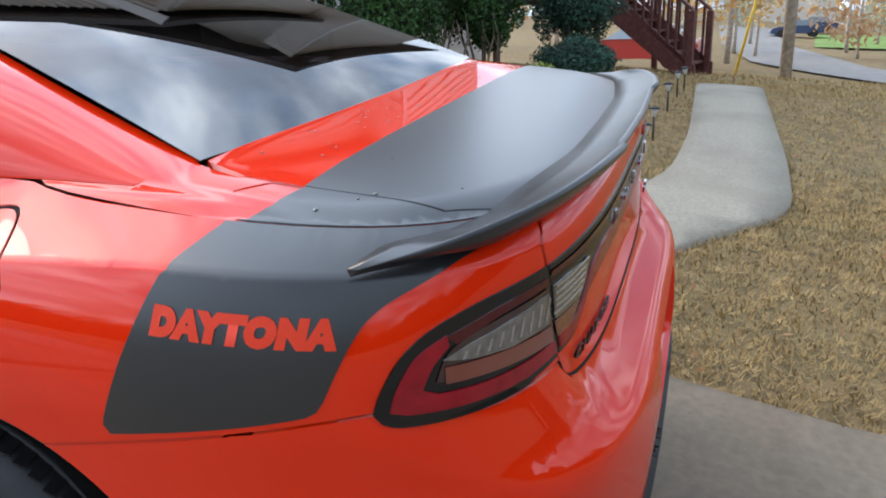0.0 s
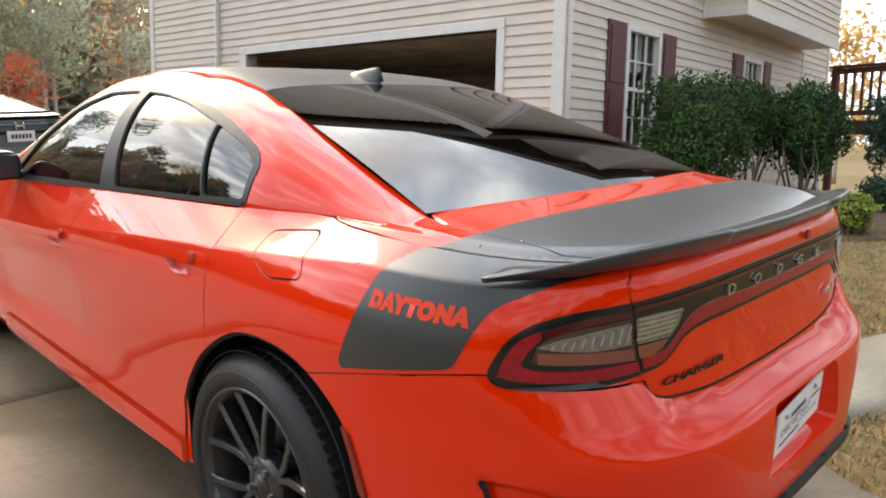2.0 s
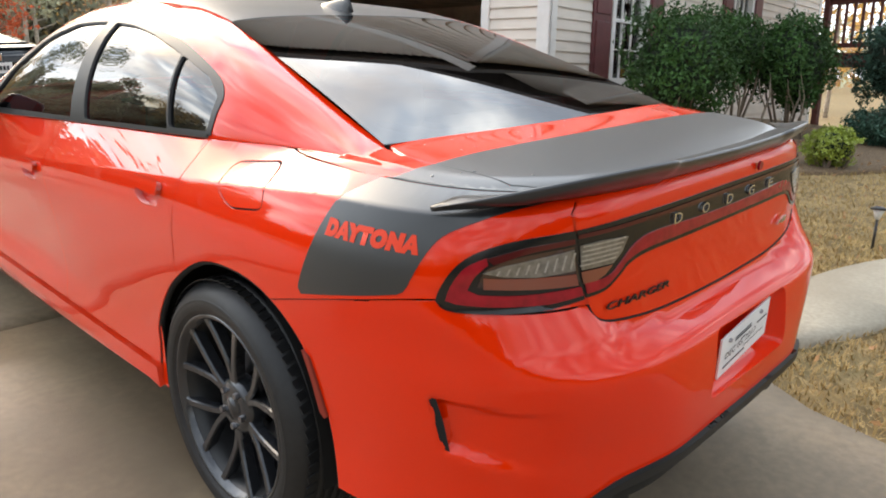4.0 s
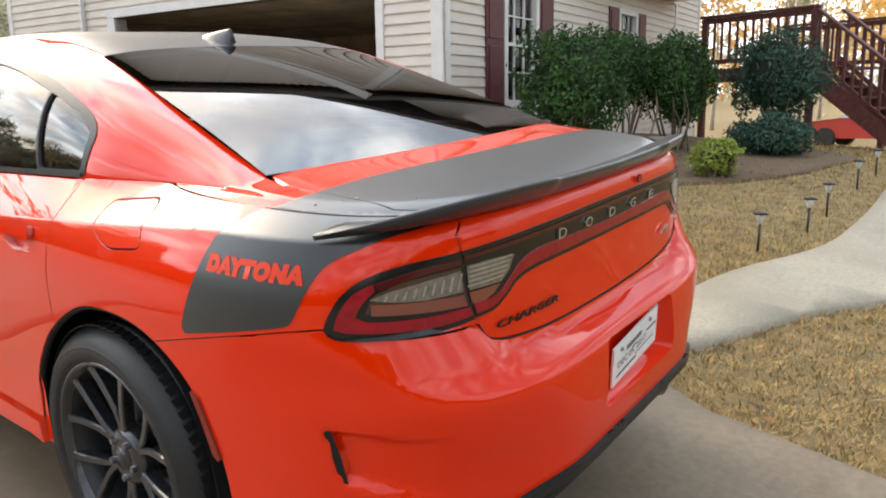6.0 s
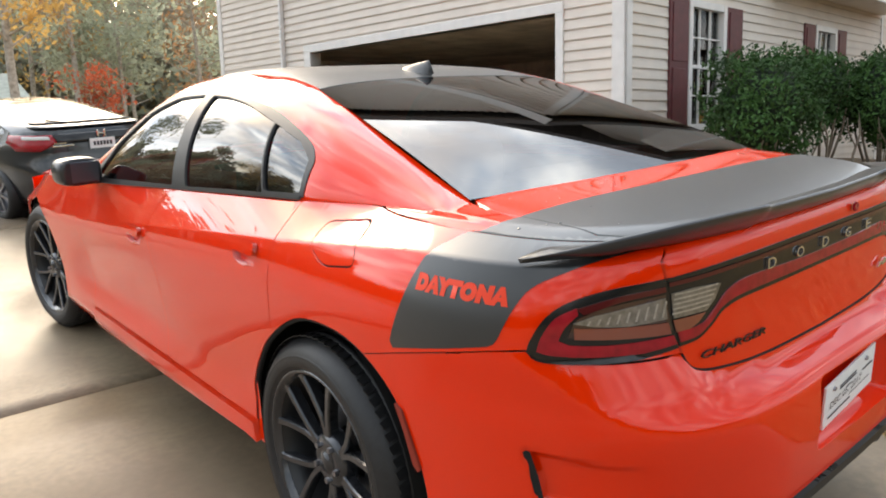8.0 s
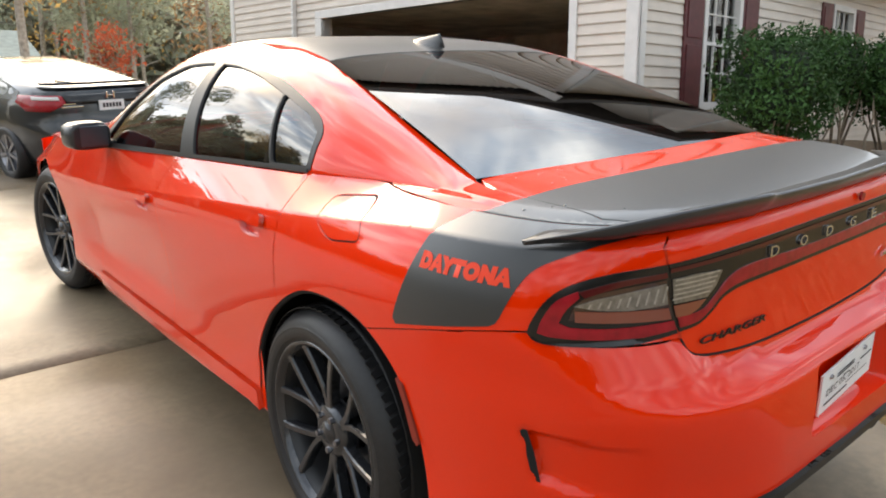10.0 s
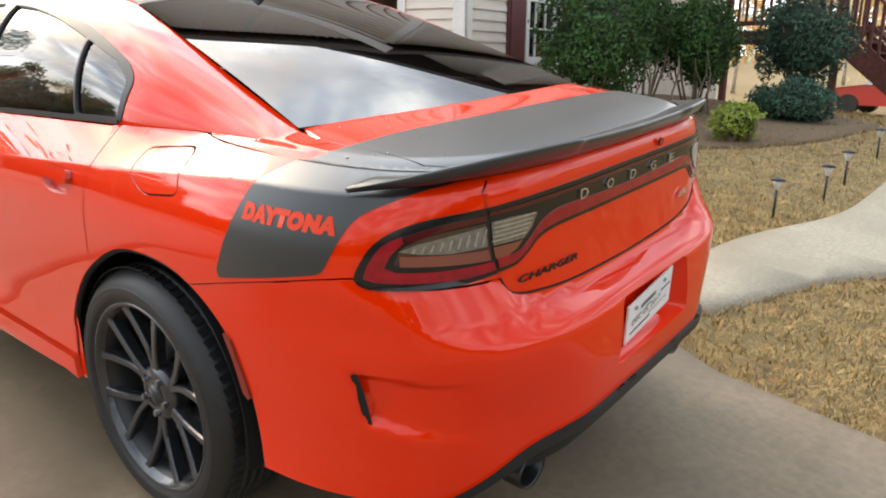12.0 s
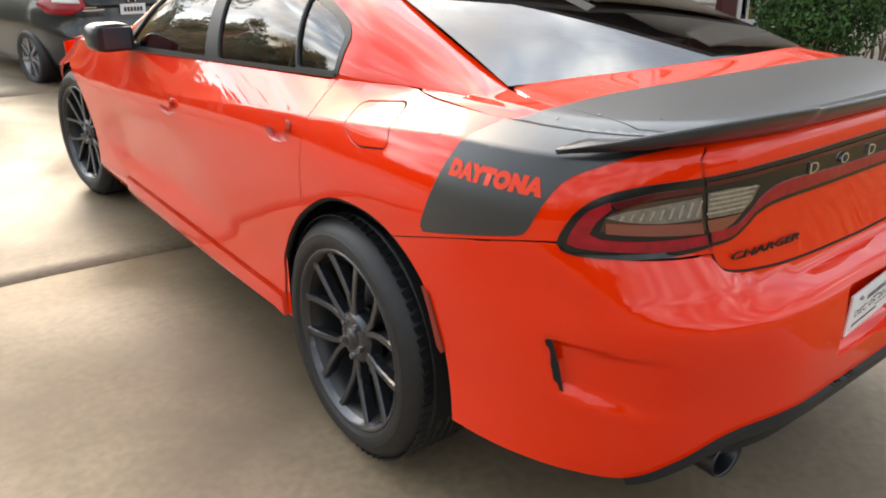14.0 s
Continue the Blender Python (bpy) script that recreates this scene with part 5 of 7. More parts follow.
# trunk lock dot
bm = bmesh.new()
bmesh.ops.create_cone(bm, cap_ends=True, segments=16, radius1=0.012, radius2=0.011, depth=0.006, matrix=Matrix.Translation(skew((0.17, -0.985, 1.062))) @ Matrix.Rotation(radians(90), 4, "X"))
part("lock_cover", bm, M["lens_red"], car)

# paper tag in the plate pocket
tag = thing("licence_tag", "white paper dealer tag with a printed date", "")
tag.parent = car
TAGM = Matrix.Translation(skew((0.0, -1.070, 0.655))) @ Matrix.Rotation(math.atan(SK), 4, "Z") @ Matrix.Rotation(radians(-7), 4, "Y") @ Matrix.Rotation(radians(3), 4, "X") @ Matrix.Diagonal((0.97, 1, 0.74, 1))
bm = box((-0.152, -0.004, -0.076), (0.152, 0.002, 0.076), bevel=0.0015)
bmesh.ops.transform(bm, matrix=TAGM, verts=bm.verts[:])
part("sheet", bm, M["plate"], tag)


def on_tag(x0, z0):
    return lambda u, v, d: TAGM @ Vector((x0 + u, -0.0062 - d, z0 + v))


word("DEC 05, 2017", 0.028, 0.190, 0.0, "printed_date", M["ink"], tag, on_tag(-0.125, -0.018))
bm = bmesh.new()
for x0, x1, z0, z1 in ((-0.070, 0.030, 0.026, 0.031), (-0.070, 0.030, 0.037, 0.040), (-0.03, 0.0, 0.010, 0.013), (-0.13, 0.0, -0.046, -0.041), (0.07, 0.135, 0.014, 0.019), (-0.01, 0.12, -0.030, -0.0285)):
    add_box(bm, (x0, -0.0062, z0), (x1, -0.0055, z1))
bmesh.ops.transform(bm, matrix=TAGM, verts=bm.verts[:])
part("printed_bar", bm, M["ink"], tag)
for dx, dz in ((-0.105, 0.05), (0.09, 0.05)):
    bm = bmesh.new()
    bmesh.ops.create_cone(bm, cap_ends=True, segments=14, radius1=0.008, radius2=0.006, depth=0.006, matrix=TAGM @ Matrix.Translation((dx, -0.006, dz)) @ Matrix.Rotation(radians(90), 4, "X"))
    part("bolt", bm, M["steel"], tag)

# rear spoiler: a swept blade along the lid's rear edge
spoiler_f = spline([(0.0, -0.905), (0.25, -0.902), (0.43, -0.885), (0.6, -0.858), (0.71, -0.825), (0.80, -0.765), (0.845, -0.738)])
spoiler_r = spline([(0.0, -1.010), (0.25, -1.005), (0.43, -0.990), (0.6, -0.955), (0.71, -0.905), (0.80, -0.820), (0.845, -0.752)])
spoiler_h = spline([(0.0, 1.140), (0.25, 1.142), (0.43, 1.143), (0.6, 1.136), (0.71, 1.122), (0.80, 1.095), (0.845, 1.076)])
bm = bmesh.new()
rows = []
xs_ = steps(-0.845, 0.845, 84)
for x in xs_:
    u = abs(x)
    yf, yr, zr = spoiler_f(u), spoiler_r(u), spoiler_h(u)
    dip = 0.011 * smooth01((0.335 - u) / 0.02)
    zr -= dip * 0.7
    yr += dip * 1.3
    k = smooth01((0.850 - u) / 0.13)
    zf = min(car_top(min(u, 0.78), max(yf, -0.93)) + 0.003, zr - 0.001)
    zu = 1.086 if u < 0.7 else 1.086 - (u - 0.7) * 0.12
    run = yr - yf
    sec = [(yf, zf - 0.003 - 0.006 * k), (yf, zf), (yf + run * 0.35, zf + (zr - zf) * 0.22), (yf + run * 0.65, zf + (zr - zf) * 0.56), (yf + run * 0.86, zf + (zr - zf) * 0.86), (yr + 0.007 * k, zr), (yr + 0.001, zr - 0.002 * k), (yr, zr - 0.006 * k), (yr + 0.004 * k, zr - 0.016 * k),
           (yr - 0.16 * run, zr - 0.032 * k), (yr - 0.42 * run, min(zu, zr - 0.034 * k)), (yf + 0.3 * run, min(zu, zf) - 0.003 - 0.004 * k)]
    rows.append([bm.verts.new(skew((x, a, b))) for a, b in sec])
for r0, r1 in zip(rows, rows[1:]):
    n = len(r0)
    for i in range(n):
        bm.faces.new((r0[i], r1[i], r1[(i + 1) % n], r0[(i + 1) % n])).smooth = True
bm.faces.new(rows[0])
bm.faces.new(rows[-1][::-1])
bmesh.ops.recalc_face_normals(bm, faces=bm.faces[:])
part("rear_spoiler", bm, M["spoiler"], car, "satin black lip spoiler along the trunk edge")

# roof, rear glass, windscreen, bonnet
gl = curve2([(-0.41, 0.668), (-0.2, 0.636), (0.0, 0.608), (0.2, 0.581), (0.38, 0.556), (0.452, 0.546)], 4)
gl_l = [(-x, y) for y, x in gl]
gl_top = [(x, 0.452 + 0.075 * (1 - (x / 0.546) ** 2)) for x in steps(-0.5, 0.5, 14)]
gl_bot = [(x, -0.41 - 0.022 * (1 - (x / 0.668) ** 2)) for x in steps(0.62, -0.62, 16)]
g_out = gl_l + gl_top + [(-x, y) for x, y in reversed(gl_l)] + gl_bot
glass_w = spline([(-0.45, 0.674), (-0.2, 0.636), (0.0, 0.608), (0.2, 0.581), (0.38, 0.556), (0.53, 0.536)])


def glass_skin(a, b):
    """The rear window: one shallow crowned sheet, steepest at its foot."""
    t = min((b + 0.432) / 0.959, 1.0)
    zc = 1.129 + 0.959 * (0.315 * t - 0.037 * t * t)
    u2 = (a / glass_w(b)) ** 2
    return (a, b, zc + 0.016 * (4 * max(t, 0.0) * (1 - t)) * (1 - u2) - 0.003 * u2)


g_wide = [(x * 1.022, y if y > -0.40 else y - 0.010) for x, y in g_out]
skin("rear_glass", glass_skin, g_wide, M["tint"], car, lift=0.0, gap=0.002, cell=0.02, edge=0.02, label="tinted rear window with rain drops")
inner = [(x * 0.93, y) for x, y in gl_l[2:]] + [(x * 0.93, y - 0.03) for x, y in gl_top] + [(-x * 0.93, y) for x, y in reversed(gl_l[2:])] + [(x * 0.92, y + 0.045) for x, y in gl_bot]
skin("glass_border", glass_skin, g_out, M["gloss_black"], car, holes=[inner], lift=-0.010, gap=0.002, cell=0.02, edge=0.02, label="black printed border of the rear window")
r_l = [(-x, y) for y, x in curve2([(0.46, 0.545), (0.52, 0.541), (0.8, 0.518), (1.1, 0.508), (1.4, 0.513), (1.58, 0.528)], 4)]
r_front = [(x, 1.58 + 0.07 * (1 - (x / 0.528) ** 2)) for x in steps(-0.48, 0.48, 12)]
roof = r_l + r_front + [(-x, y) for x, y in reversed(r_l)] + [(x, y + 0.006) for x, y in reversed(gl_top)]
skin("roof_panel", deck, roof, M["satin"], car, gap=0.001, rim=0.006, cell=0.05, edge=0.03, label="satin black wrapped roof")
ws_l = [(-x, y) for y, x in curve2([(1.59, 0.530), (1.75, 0.598), (1.95, 0.688), (2.15, 0.788), (2.25, 0.838)], 4)]
ws = ws_l + [(x, 2.27 + 0.12 * (1 - (x / 0.838) ** 2)) for x in steps(-0.78, 0.78, 14)] + [(-x, y) for x, y in reversed(ws_l)] + [(x, y + 0.012) for x, y in reversed(r_front)]
skin("windscreen", deck, ws, M["tint"], car, lift=-0.002, cell=0.06, edge=0.04, label="tinted windscreen")
bn = [(-x, y) for y, x in ((2.30, 0.868), (2.6, 0.87), (3.0, 0.82), (3.4, 0.74), (3.75, 0.62))]
bonnet = bn + [(-x, y) for x, y in reversed(bn)] + [(x, 2.32 + 0.10 * (1 - (x / 0.868) ** 2)) for x in steps(0.8, -0.8, 12)]
skin("bonnet", deck, bonnet, M["paint"], car, rim=0.01, gap=0.002, cell=0.07, edge=0.05, label="orange bonnet")
fl_ = [(-x, y) for y, x in ((2.28, 0.855), (2.30, 0.872), (2.6, 0.874), (3.0, 0.824), (3.4, 0.744), (3.75, 0.624))]
for sd in (1, -1):
    skin("fender_top", deck, fl_ + [(-car_xt(y) + 0.0005, y) for y in steps(3.75, 2.27, 14)], M["paint"], car, side=sd, rim=0.006, cell=0.04, edge=0.03)
bm = bmesh.new()
rw = []
for z in steps(0.28, 0.80, 8):
    row = []
    for k in range(25):
        q = math.pi * k / 24
        w, d = 0.80, 0.32 - 0.30 * abs(z - 0.55) ** 1.6
        row.append(bm.verts.new(skew((-w * math.cos(q), 3.66 + d * math.sin(q) ** 0.7, z))))
    rw.append(row)
for r0, r1 in zip(rw, rw[1:]):
    for i in range(24):
        bm.faces.new((r0[i], r0[i + 1], r1[i + 1], r1[i])).smooth = True
bmesh.ops.recalc_face_normals(bm, faces=bm.faces[:])
part("front_bumper", bm, M["paint"], car)
# roof antenna fin
bm = bmesh.new()
rr = []
for t in steps(0, 1, 14):
    y = 0.735 - 0.175 * t
    hgt = 0.046 * min(t / 0.86, 1) ** 0.9 * (1 if t < 0.86 else max(0.0, 1 - ((t - 0.86) / 0.14) ** 1.5))
    wid = 0.024 * math.sin(math.pi * min(max(t, 0.02), 0.98)) ** 0.5
    zb = car_top(0.03, y) - 0.004
    rr.append([bm.verts.new(skew((0.02 + a, yy, zb + b))) for a, b, yy in ((-wid, 0, y), (-wid * 0.55, 0.012 + hgt * 0.25, y), (-wid * 0.35, hgt * 0.85 + 0.008, y - 0.01 * t), (0, hgt + 0.010, y - 0.02 * t), (wid * 0.35, hgt * 0.85 + 0.008, y - 0.01 * t), (wid * 0.55, 0.012 + hgt * 0.25, y), (wid, 0, y))])
for r0, r1 in zip(rr, rr[1:]):
    for i in range(6):
        bm.faces.new((r0[i], r0[i + 1], r1[i + 1], r1[i])).smooth = True
bm.faces.new(rr[0])
bm.faces.new(rr[-1][::-1])
bmesh.ops.recalc_face_normals(bm, faces=bm.faces[:])
part("antenna_fin", bm, M["spoiler"], car, "satin black shark-fin antenna")

# dark inner shell, floor and seats behind the glass
inner_out = [(4.05, 0.30), (4.05, 0.74)] + [(k, car_zt(Y0 + k) - 0.012) for k in steps(4.0, 0.0, 30)] + [(-0.1, 1.07), (-0.86, 1.07)] + [(-0.86, 0.46), (-0.70, 0.40), (-0.31, 0.40)] + [(a - 0.01 if a < 0.1 else a + 0.012, b + 0.012) for a, b in ARCH[::-1][1:-1]] + [(0.57, 0.32), (2.78, 0.24)] + [(3.23 + 0.437 * math.cos(q), 0.35 + 0.437 * math.sin(q)) for q in (radians(180 - k * 9) for k in range(0, 20))]
for sd in (1, -1):
    skin("inner_shell", flank, inner_out, M["liner"], car, side=sd, lift=-0.040, cell=0.08, edge=0.04)
bm = box((-0.70, -0.5, 0.30), (0.70, 3.5, 0.34))
add_box(bm, (-0.66, -0.72, 0.44), (0.72, 0.30, 1.02))
part("cabin_floor", bm, M["cabin"], car)
for x0 in (-0.62, 0.08):
    part("front_seat", box((x0, 0.80, 0.45), (x0 + 0.54, 1.02, 1.12), bevel=0.07), M["cabin"], car)
    part("headrest", box((x0 + 0.14, 0.80, 1.14), (x0 + 0.40, 0.92, 1.30), bevel=0.04), M["cabin"], car)
    part("rear_seat", box((x0 - 0.02, 0.05, 0.45), (x0 + 0.56, 0.30, 1.06), bevel=0.07), M["cabin"], car)
# wheel wells
for y, r in ((0.02, 0.455), (3.03, 0.44)):
    for sd in (1, -1):
        bm = bmesh.new()
        rg = [[bm.verts.new(skew((sd * x, y + r * math.cos(q), 0.35 + r * math.sin(q)))) for q in (math.pi * (k / 20 * 1.06 - 0.03) for k in range(21))] for x in (-0.89, -0.55)]
        for k in range(20):
            bm.faces.new((rg[0][k], rg[0][k + 1], rg[1][k + 1], rg[1][k])).smooth = True
        bm.faces.new(rg[1])
        bmesh.ops.recalc_face_normals(bm, faces=bm.faces[:])
        part("wheel_well", bm, M["liner"], car)


# ---- wheels ----
def lathe(bm, prof, n=48, flip=1):
    """Turn (radius, x) pairs about the x axis."""
    rg = [[bm.verts.new((x * flip, r * math.cos(q), r * math.sin(q))) for q in (2 * math.pi * k / n for k in range(n))] for r, x in prof]
    for r0, r1 in zip(rg, rg[1:]):
        for k in range(n):
            bm.faces.new((r0[k], r0[(k + 1) % n], r1[(k + 1) % n], r1[k])).smooth = True
    bmesh.ops.recalc_face_normals(bm, faces=bm.faces[:])


def wheel_unit(m):
    """A low-profile tyre on a dark rim with six forked arms; the face looks along -x."""
    w = thing("wheel", "dark grey split-spoke alloy wheel with low-profile tyre", "", m)
    w.parent = car
    bm = bmesh.new()
    lathe(bm, [(0.262, -0.098), (0.268, -0.106), (0.278, -0.114), (0.292, -0.120), (0.306, -0.1215), (0.320, -0.118), (0.333, -0.110), (0.345, -0.099), (0.354, -0.087), (0.361, -0.072), (0.3645, -0.045), (0.365, 0.0), (0.3645, 0.05), (0.361, 0.086), (0.350, 0.108), (0.31, 0.122), (0.262, 0.105)], 64)
    tyre = part("tyre", bm, M["rubber"], w)
    bm = bmesh.new()
    for k in range(72):
        q = 2 * math.pi * k / 72
        for x0, x1 in ((-0.092, -0.060), (0.062, 0.100)):
            add_box(bm, (x0, -0.010, 0.3625), (x1, 0.011, 0.3655), Matrix.Rotation(q, 4, "X") @ Matrix.Rotation(0.25, 4, "Z"))
    for x in (-0.045, -0.015, 0.015, 0.045):
        lathe(bm, [(0.363, x - 0.011), (0.3675, x - 0.010), (0.3675, x + 0.010), (0.363, x + 0.011)], 64)
    part("tread", bm, M["rubber"], tyre)
    bm = bmesh.new()
    lathe(bm, [(0.310, -0.1208), (0.314, -0.1222), (0.318, -0.1188)], 64)
    lathe(bm, [(0.283, -0.1165), (0.286, -0.1190), (0.289, -0.1192)], 64)
    part("sidewall_ring", bm, M["rubber"], tyre)
    bm = bmesh.new()
    lathe(bm, [(0.255, 0.10), (0.235, 0.06), (0.228, 0.0), (0.236, -0.060), (0.246, -0.082), (0.256, -0.096), (0.264, -0.108), (0.271, -0.112), (0.2735, -0.108), (0.270, -0.098)], 64)
    part("rim", bm, M["barrel"], w)
    bm = bmesh.new()
    lathe(bm, [(0.250, -0.092), (0.258, -0.103), (0.266, -0.1125), (0.272, -0.1135), (0.2745, -0.109)], 64)
    part("rim_lip", bm, M["rim"], w)
    # six forked arms: a broad stem at the hub that parts into two flat prongs
    for k in range(6):
        a0 = radians(26 + 60 * k)
        for off in (-1, 1):
            bm = bmesh.new()
            secs = []
            for t, r, ang, wd, x in ((0, 0.052, 3.0, 0.0130, -0.076), (0.2, 0.095, 4.6, 0.0105, -0.079), (0.35, 0.130, 7.2, 0.0098, -0.082), (0.5, 0.160, 10.2, 0.0098, -0.086), (0.75, 0.210, 14.0, 0.0105, -0.093), (0.93, 0.246, 16.4, 0.0115, -0.099), (1, 0.258, 17.0, 0.0150, -0.101)):
                q = a0 + off * radians(ang)
                base = Vector((0, r * math.cos(q), r * math.sin(q)))
                q2 = q + off * radians(14 if r > 0.12 else 4)
                tang = Vector((0, -math.sin(q2), math.cos(q2)))
                secs.append([bm.verts.new(base + tang * u + Vector((xx, 0, 0))) for u, xx in ((-wd * 0.8, x + 0.034), (-wd, x + 0.005), (-wd * 0.72, x), (wd * 0.72, x), (wd, x + 0.005), (wd * 0.8, x + 0.034))])
            for r0, r1 in zip(secs, secs[1:]):
                for i in range(6):
                    bm.faces.new((r0[i], r0[(i + 1) % 6], r1[(i + 1) % 6], r1[i]))
            bm.faces.new(secs[-1])
            bm.faces.new(secs[0][::-1])
            bmesh.ops.recalc_face_normals(bm, faces=bm.faces[:])
            part("spoke", bm, M["rim"], w)
    bm = bmesh.new()
    lathe(bm, [(0.082, -0.03), (0.082, -0.066), (0.076, -0.076), (0.062, -0.083), (0.040, -0.087), (0.034, -0.083), (0.030, -0.092), (0.0, -0.094)], 40)
    hub = part("hub", bm, M["rim"], w)
    for k in range(5):
        q = 2 * math.pi * k / 5 + radians(48)
        bm = bmesh.new()
        bmesh.ops.create_cone(bm, cap_ends=True, segments=6, radius1=0.011, radius2=0.009, depth=0.03, matrix=Matrix.Translation((-0.080, 0.054 * math.cos(q), 0.054 * math.sin(q))) @ Matrix.Rotation(radians(-90), 4, "Y"))
        part("lug_nut", bm, M["steel"], hub)
    bm = bmesh.new()
    lathe(bm, [(0.175, 0.02), (0.175, 0.0), (0.08, -0.004), (0.08, 0.02)], 48)
    part("brake_disc", bm, M["steel"], w)
    bm = bmesh.new()
    lathe(bm, [(0.245, 0.05), (0.0, 0.052)], 40)
    part("backing", bm, M["liner"], w)
    return w


WZ = 0.364
w0 = wheel_unit(Matrix.Translation((-0.808, -0.018, WZ)))
for m in (Matrix.Translation((-0.805, 3.045, WZ)) @ Matrix.Rotation(radians(7), 4, "Z"), Matrix.Translation((0.808, 0.0 + SK * 1.7, WZ)) @ Matrix.Rotation(math.pi, 4, "Z"), Matrix.Translation((0.805, 3.052 + SK * 1.7, WZ)) @ Matrix.Rotation(math.pi + radians(7), 4, "Z")):
    copy_thing(w0, m)

# rain drops left on the glass and deck
rng = random.Random(7)
drop_me = {}
for r in (0.0016, 0.0026, 0.0038):
    bm = bmesh.new()
    bmesh.ops.create_icosphere(bm, subdivisions=2, radius=r)
    for v in bm.verts:
        v.co.z = max(v.co.z, 0) * 0.55
    me = bpy.data.meshes.new("drop")
    bm.to_mesh(me)
    bm.free()
    me.polygons.foreach_set("use_smooth", [True] * len(me.polygons))
    me.materials.append(M["water"])
    drop_me[r] = me
drops = thing("rain_drops", "scattered rain drops on the rear window and trunk", "water drops")


def put_drop(x, y, r):
    fn = glass_skin if y > -0.41 else deck
    p = Vector(skew(fn(x, y)))
    h = 0.01
    n = Vector((-(fn(x + h, y)[2] - fn(x - h, y)[2]) / (2 * h), -(fn(x, y + h)[2] - fn(x, y - h)[2]) / (2 * h), 1)).normalized()
    o = new("drop", drop_me[r])
    o.parent = drops
    o.matrix_basis = Matrix.Translation(p + n * (-0.002 if y > -0.41 else 0.003)) @ n.to_track_quat("Z", "Y").to_matrix().to_4x4()


drops.matrix_basis = SLOPE
for _ in range(130):
    put_drop(rng.uniform(-0.52, 0.5), rng.uniform(-0.36, 0.40), rng.choice((0.0016, 0.0016, 0.0026, 0.0026, 0.0038)))
for _ in range(60):
    put_drop(rng.uniform(-0.6, 0.5), rng.uniform(-0.56, -0.45), rng.choice((0.0016, 0.0016, 0.0026)))
for x, y, r in ((-0.745, -0.645, 0.0038), (-0.675, -0.70, 0.0038), (-0.70, -0.685, 0.0026), (-0.60, -0.80, 0.0026), (-0.52, -0.66, 0.0016)):
    put_drop(x, y, r)


# ---- planting, deck, lights, clutter ----
def leaf_cloud(name, n, place, size, mat, parent, seed, label="", kind=""):
    """Many small folded leaves; place(rng) gives a point and an outward way."""
    r = random.Random(seed)
    vs, fs = [], []
    for _ in range(n):
        p, out = place(r)
        s = size * r.uniform(0.6, 1.4)
        d = (Vector((r.gauss(0, 1), r.gauss(0, 1), r.gauss(0, 1))) + out * 0.9).normalized()
        a = d.orthogonal().normalized()
        a = Matrix.Rotation(r.uniform(0, 6.28), 3, d) @ a
        b = d.cross(a)
        k = len(vs)
        vs += [p - a * s, p + b * s * 0.45 + d * s * 0.12, p + a * s, p - b * s * 0.45 + d * s * 0.12]
        fs += [(k, k + 1, k + 2), (k, k + 2, k + 3)]
    me = bpy.data.meshes.new(name)
    me.from_pydata([tuple(v) for v in vs], [], fs)
    ob = link_mesh(name, me, mat, parent, label)
    if kind:
        tagged(ob, kind=kind)
    return ob


def lumpy(centre, radii, seed, lump=0.26, freq=2.1, shell=0.72, boxy=False):
    """A point on or under the skin of an uneven, gappy ball."""
    c, R = Vector(centre), Vector(radii)

    def at(r):
        while True:
            d = Vector((r.gauss(0, 1), r.gauss(0, 1), r.gauss(0, 1))).normalized()
            k = 1 + lump * noise.noise(d * freq + Vector((seed * 3.1, 0, 0))) + lump * 0.6 * noise.noise(d * freq * 3 + Vector((0, seed * 2.3, 0)))
            t = r.uniform(shell, 1.0) * k
            if boxy:
                t *= (abs(d.x) ** 4 + abs(d.y) ** 4 + abs(d.z) ** 4) ** -0.25 * 0.90
            p = Vector((d.x * R.x, d.y * R.y, d.z * R.z)) * t
            if noise.noise((c + p) * 3.2) > -0.34:
                return c + p, Vector((d.x / R.x, d.y / R.y, d.z / R.z)).normalized()
    return at


def shrub(name, x, y, radii, z_mid, mat, n, size, seed, label, group="", boxy=False):
    g = ground_z(x, y)
    t = thing(name, label, "shrub", Matrix.Translation((x, y, g - 0.02)), group)
    r = random.Random(seed)
    for k in range(6):
        bm = bmesh.new()
        q = r.uniform(0, 6.28)
        top = Vector((radii[0] * 0.7 * math.cos(q), radii[1] * 0.7 * math.sin(q), z_mid + radii[2] * r.uniform(0.0, 0.5)))
        low = Vector((0.12 * math.cos(q), 0.12 * math.sin(q), 0))
        mid = low.lerp(top, 0.5) + Vector((r.uniform(-0.06, 0.06), r.uniform(-0.06, 0.06), 0.04))
        add_tube(bm, [low, mid, top], [0.018, 0.012, 0.005], 6)
        part("stem", bm, M["twig"], t)
    # dark ball in the crown: the shade between leaves, put into its colour
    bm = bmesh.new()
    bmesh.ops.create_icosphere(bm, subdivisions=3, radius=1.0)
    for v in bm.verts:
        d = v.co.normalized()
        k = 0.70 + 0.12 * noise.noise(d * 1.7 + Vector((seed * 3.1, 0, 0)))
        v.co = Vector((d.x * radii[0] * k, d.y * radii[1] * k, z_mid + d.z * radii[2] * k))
    part("inner_shade_ball", bm, M["leaf_core"], t, smooth=True)
    leaf_cloud("crown", n, lumpy((0, 0, z_mid), radii, seed, boxy=boxy), size, mat, t, seed)
    return t


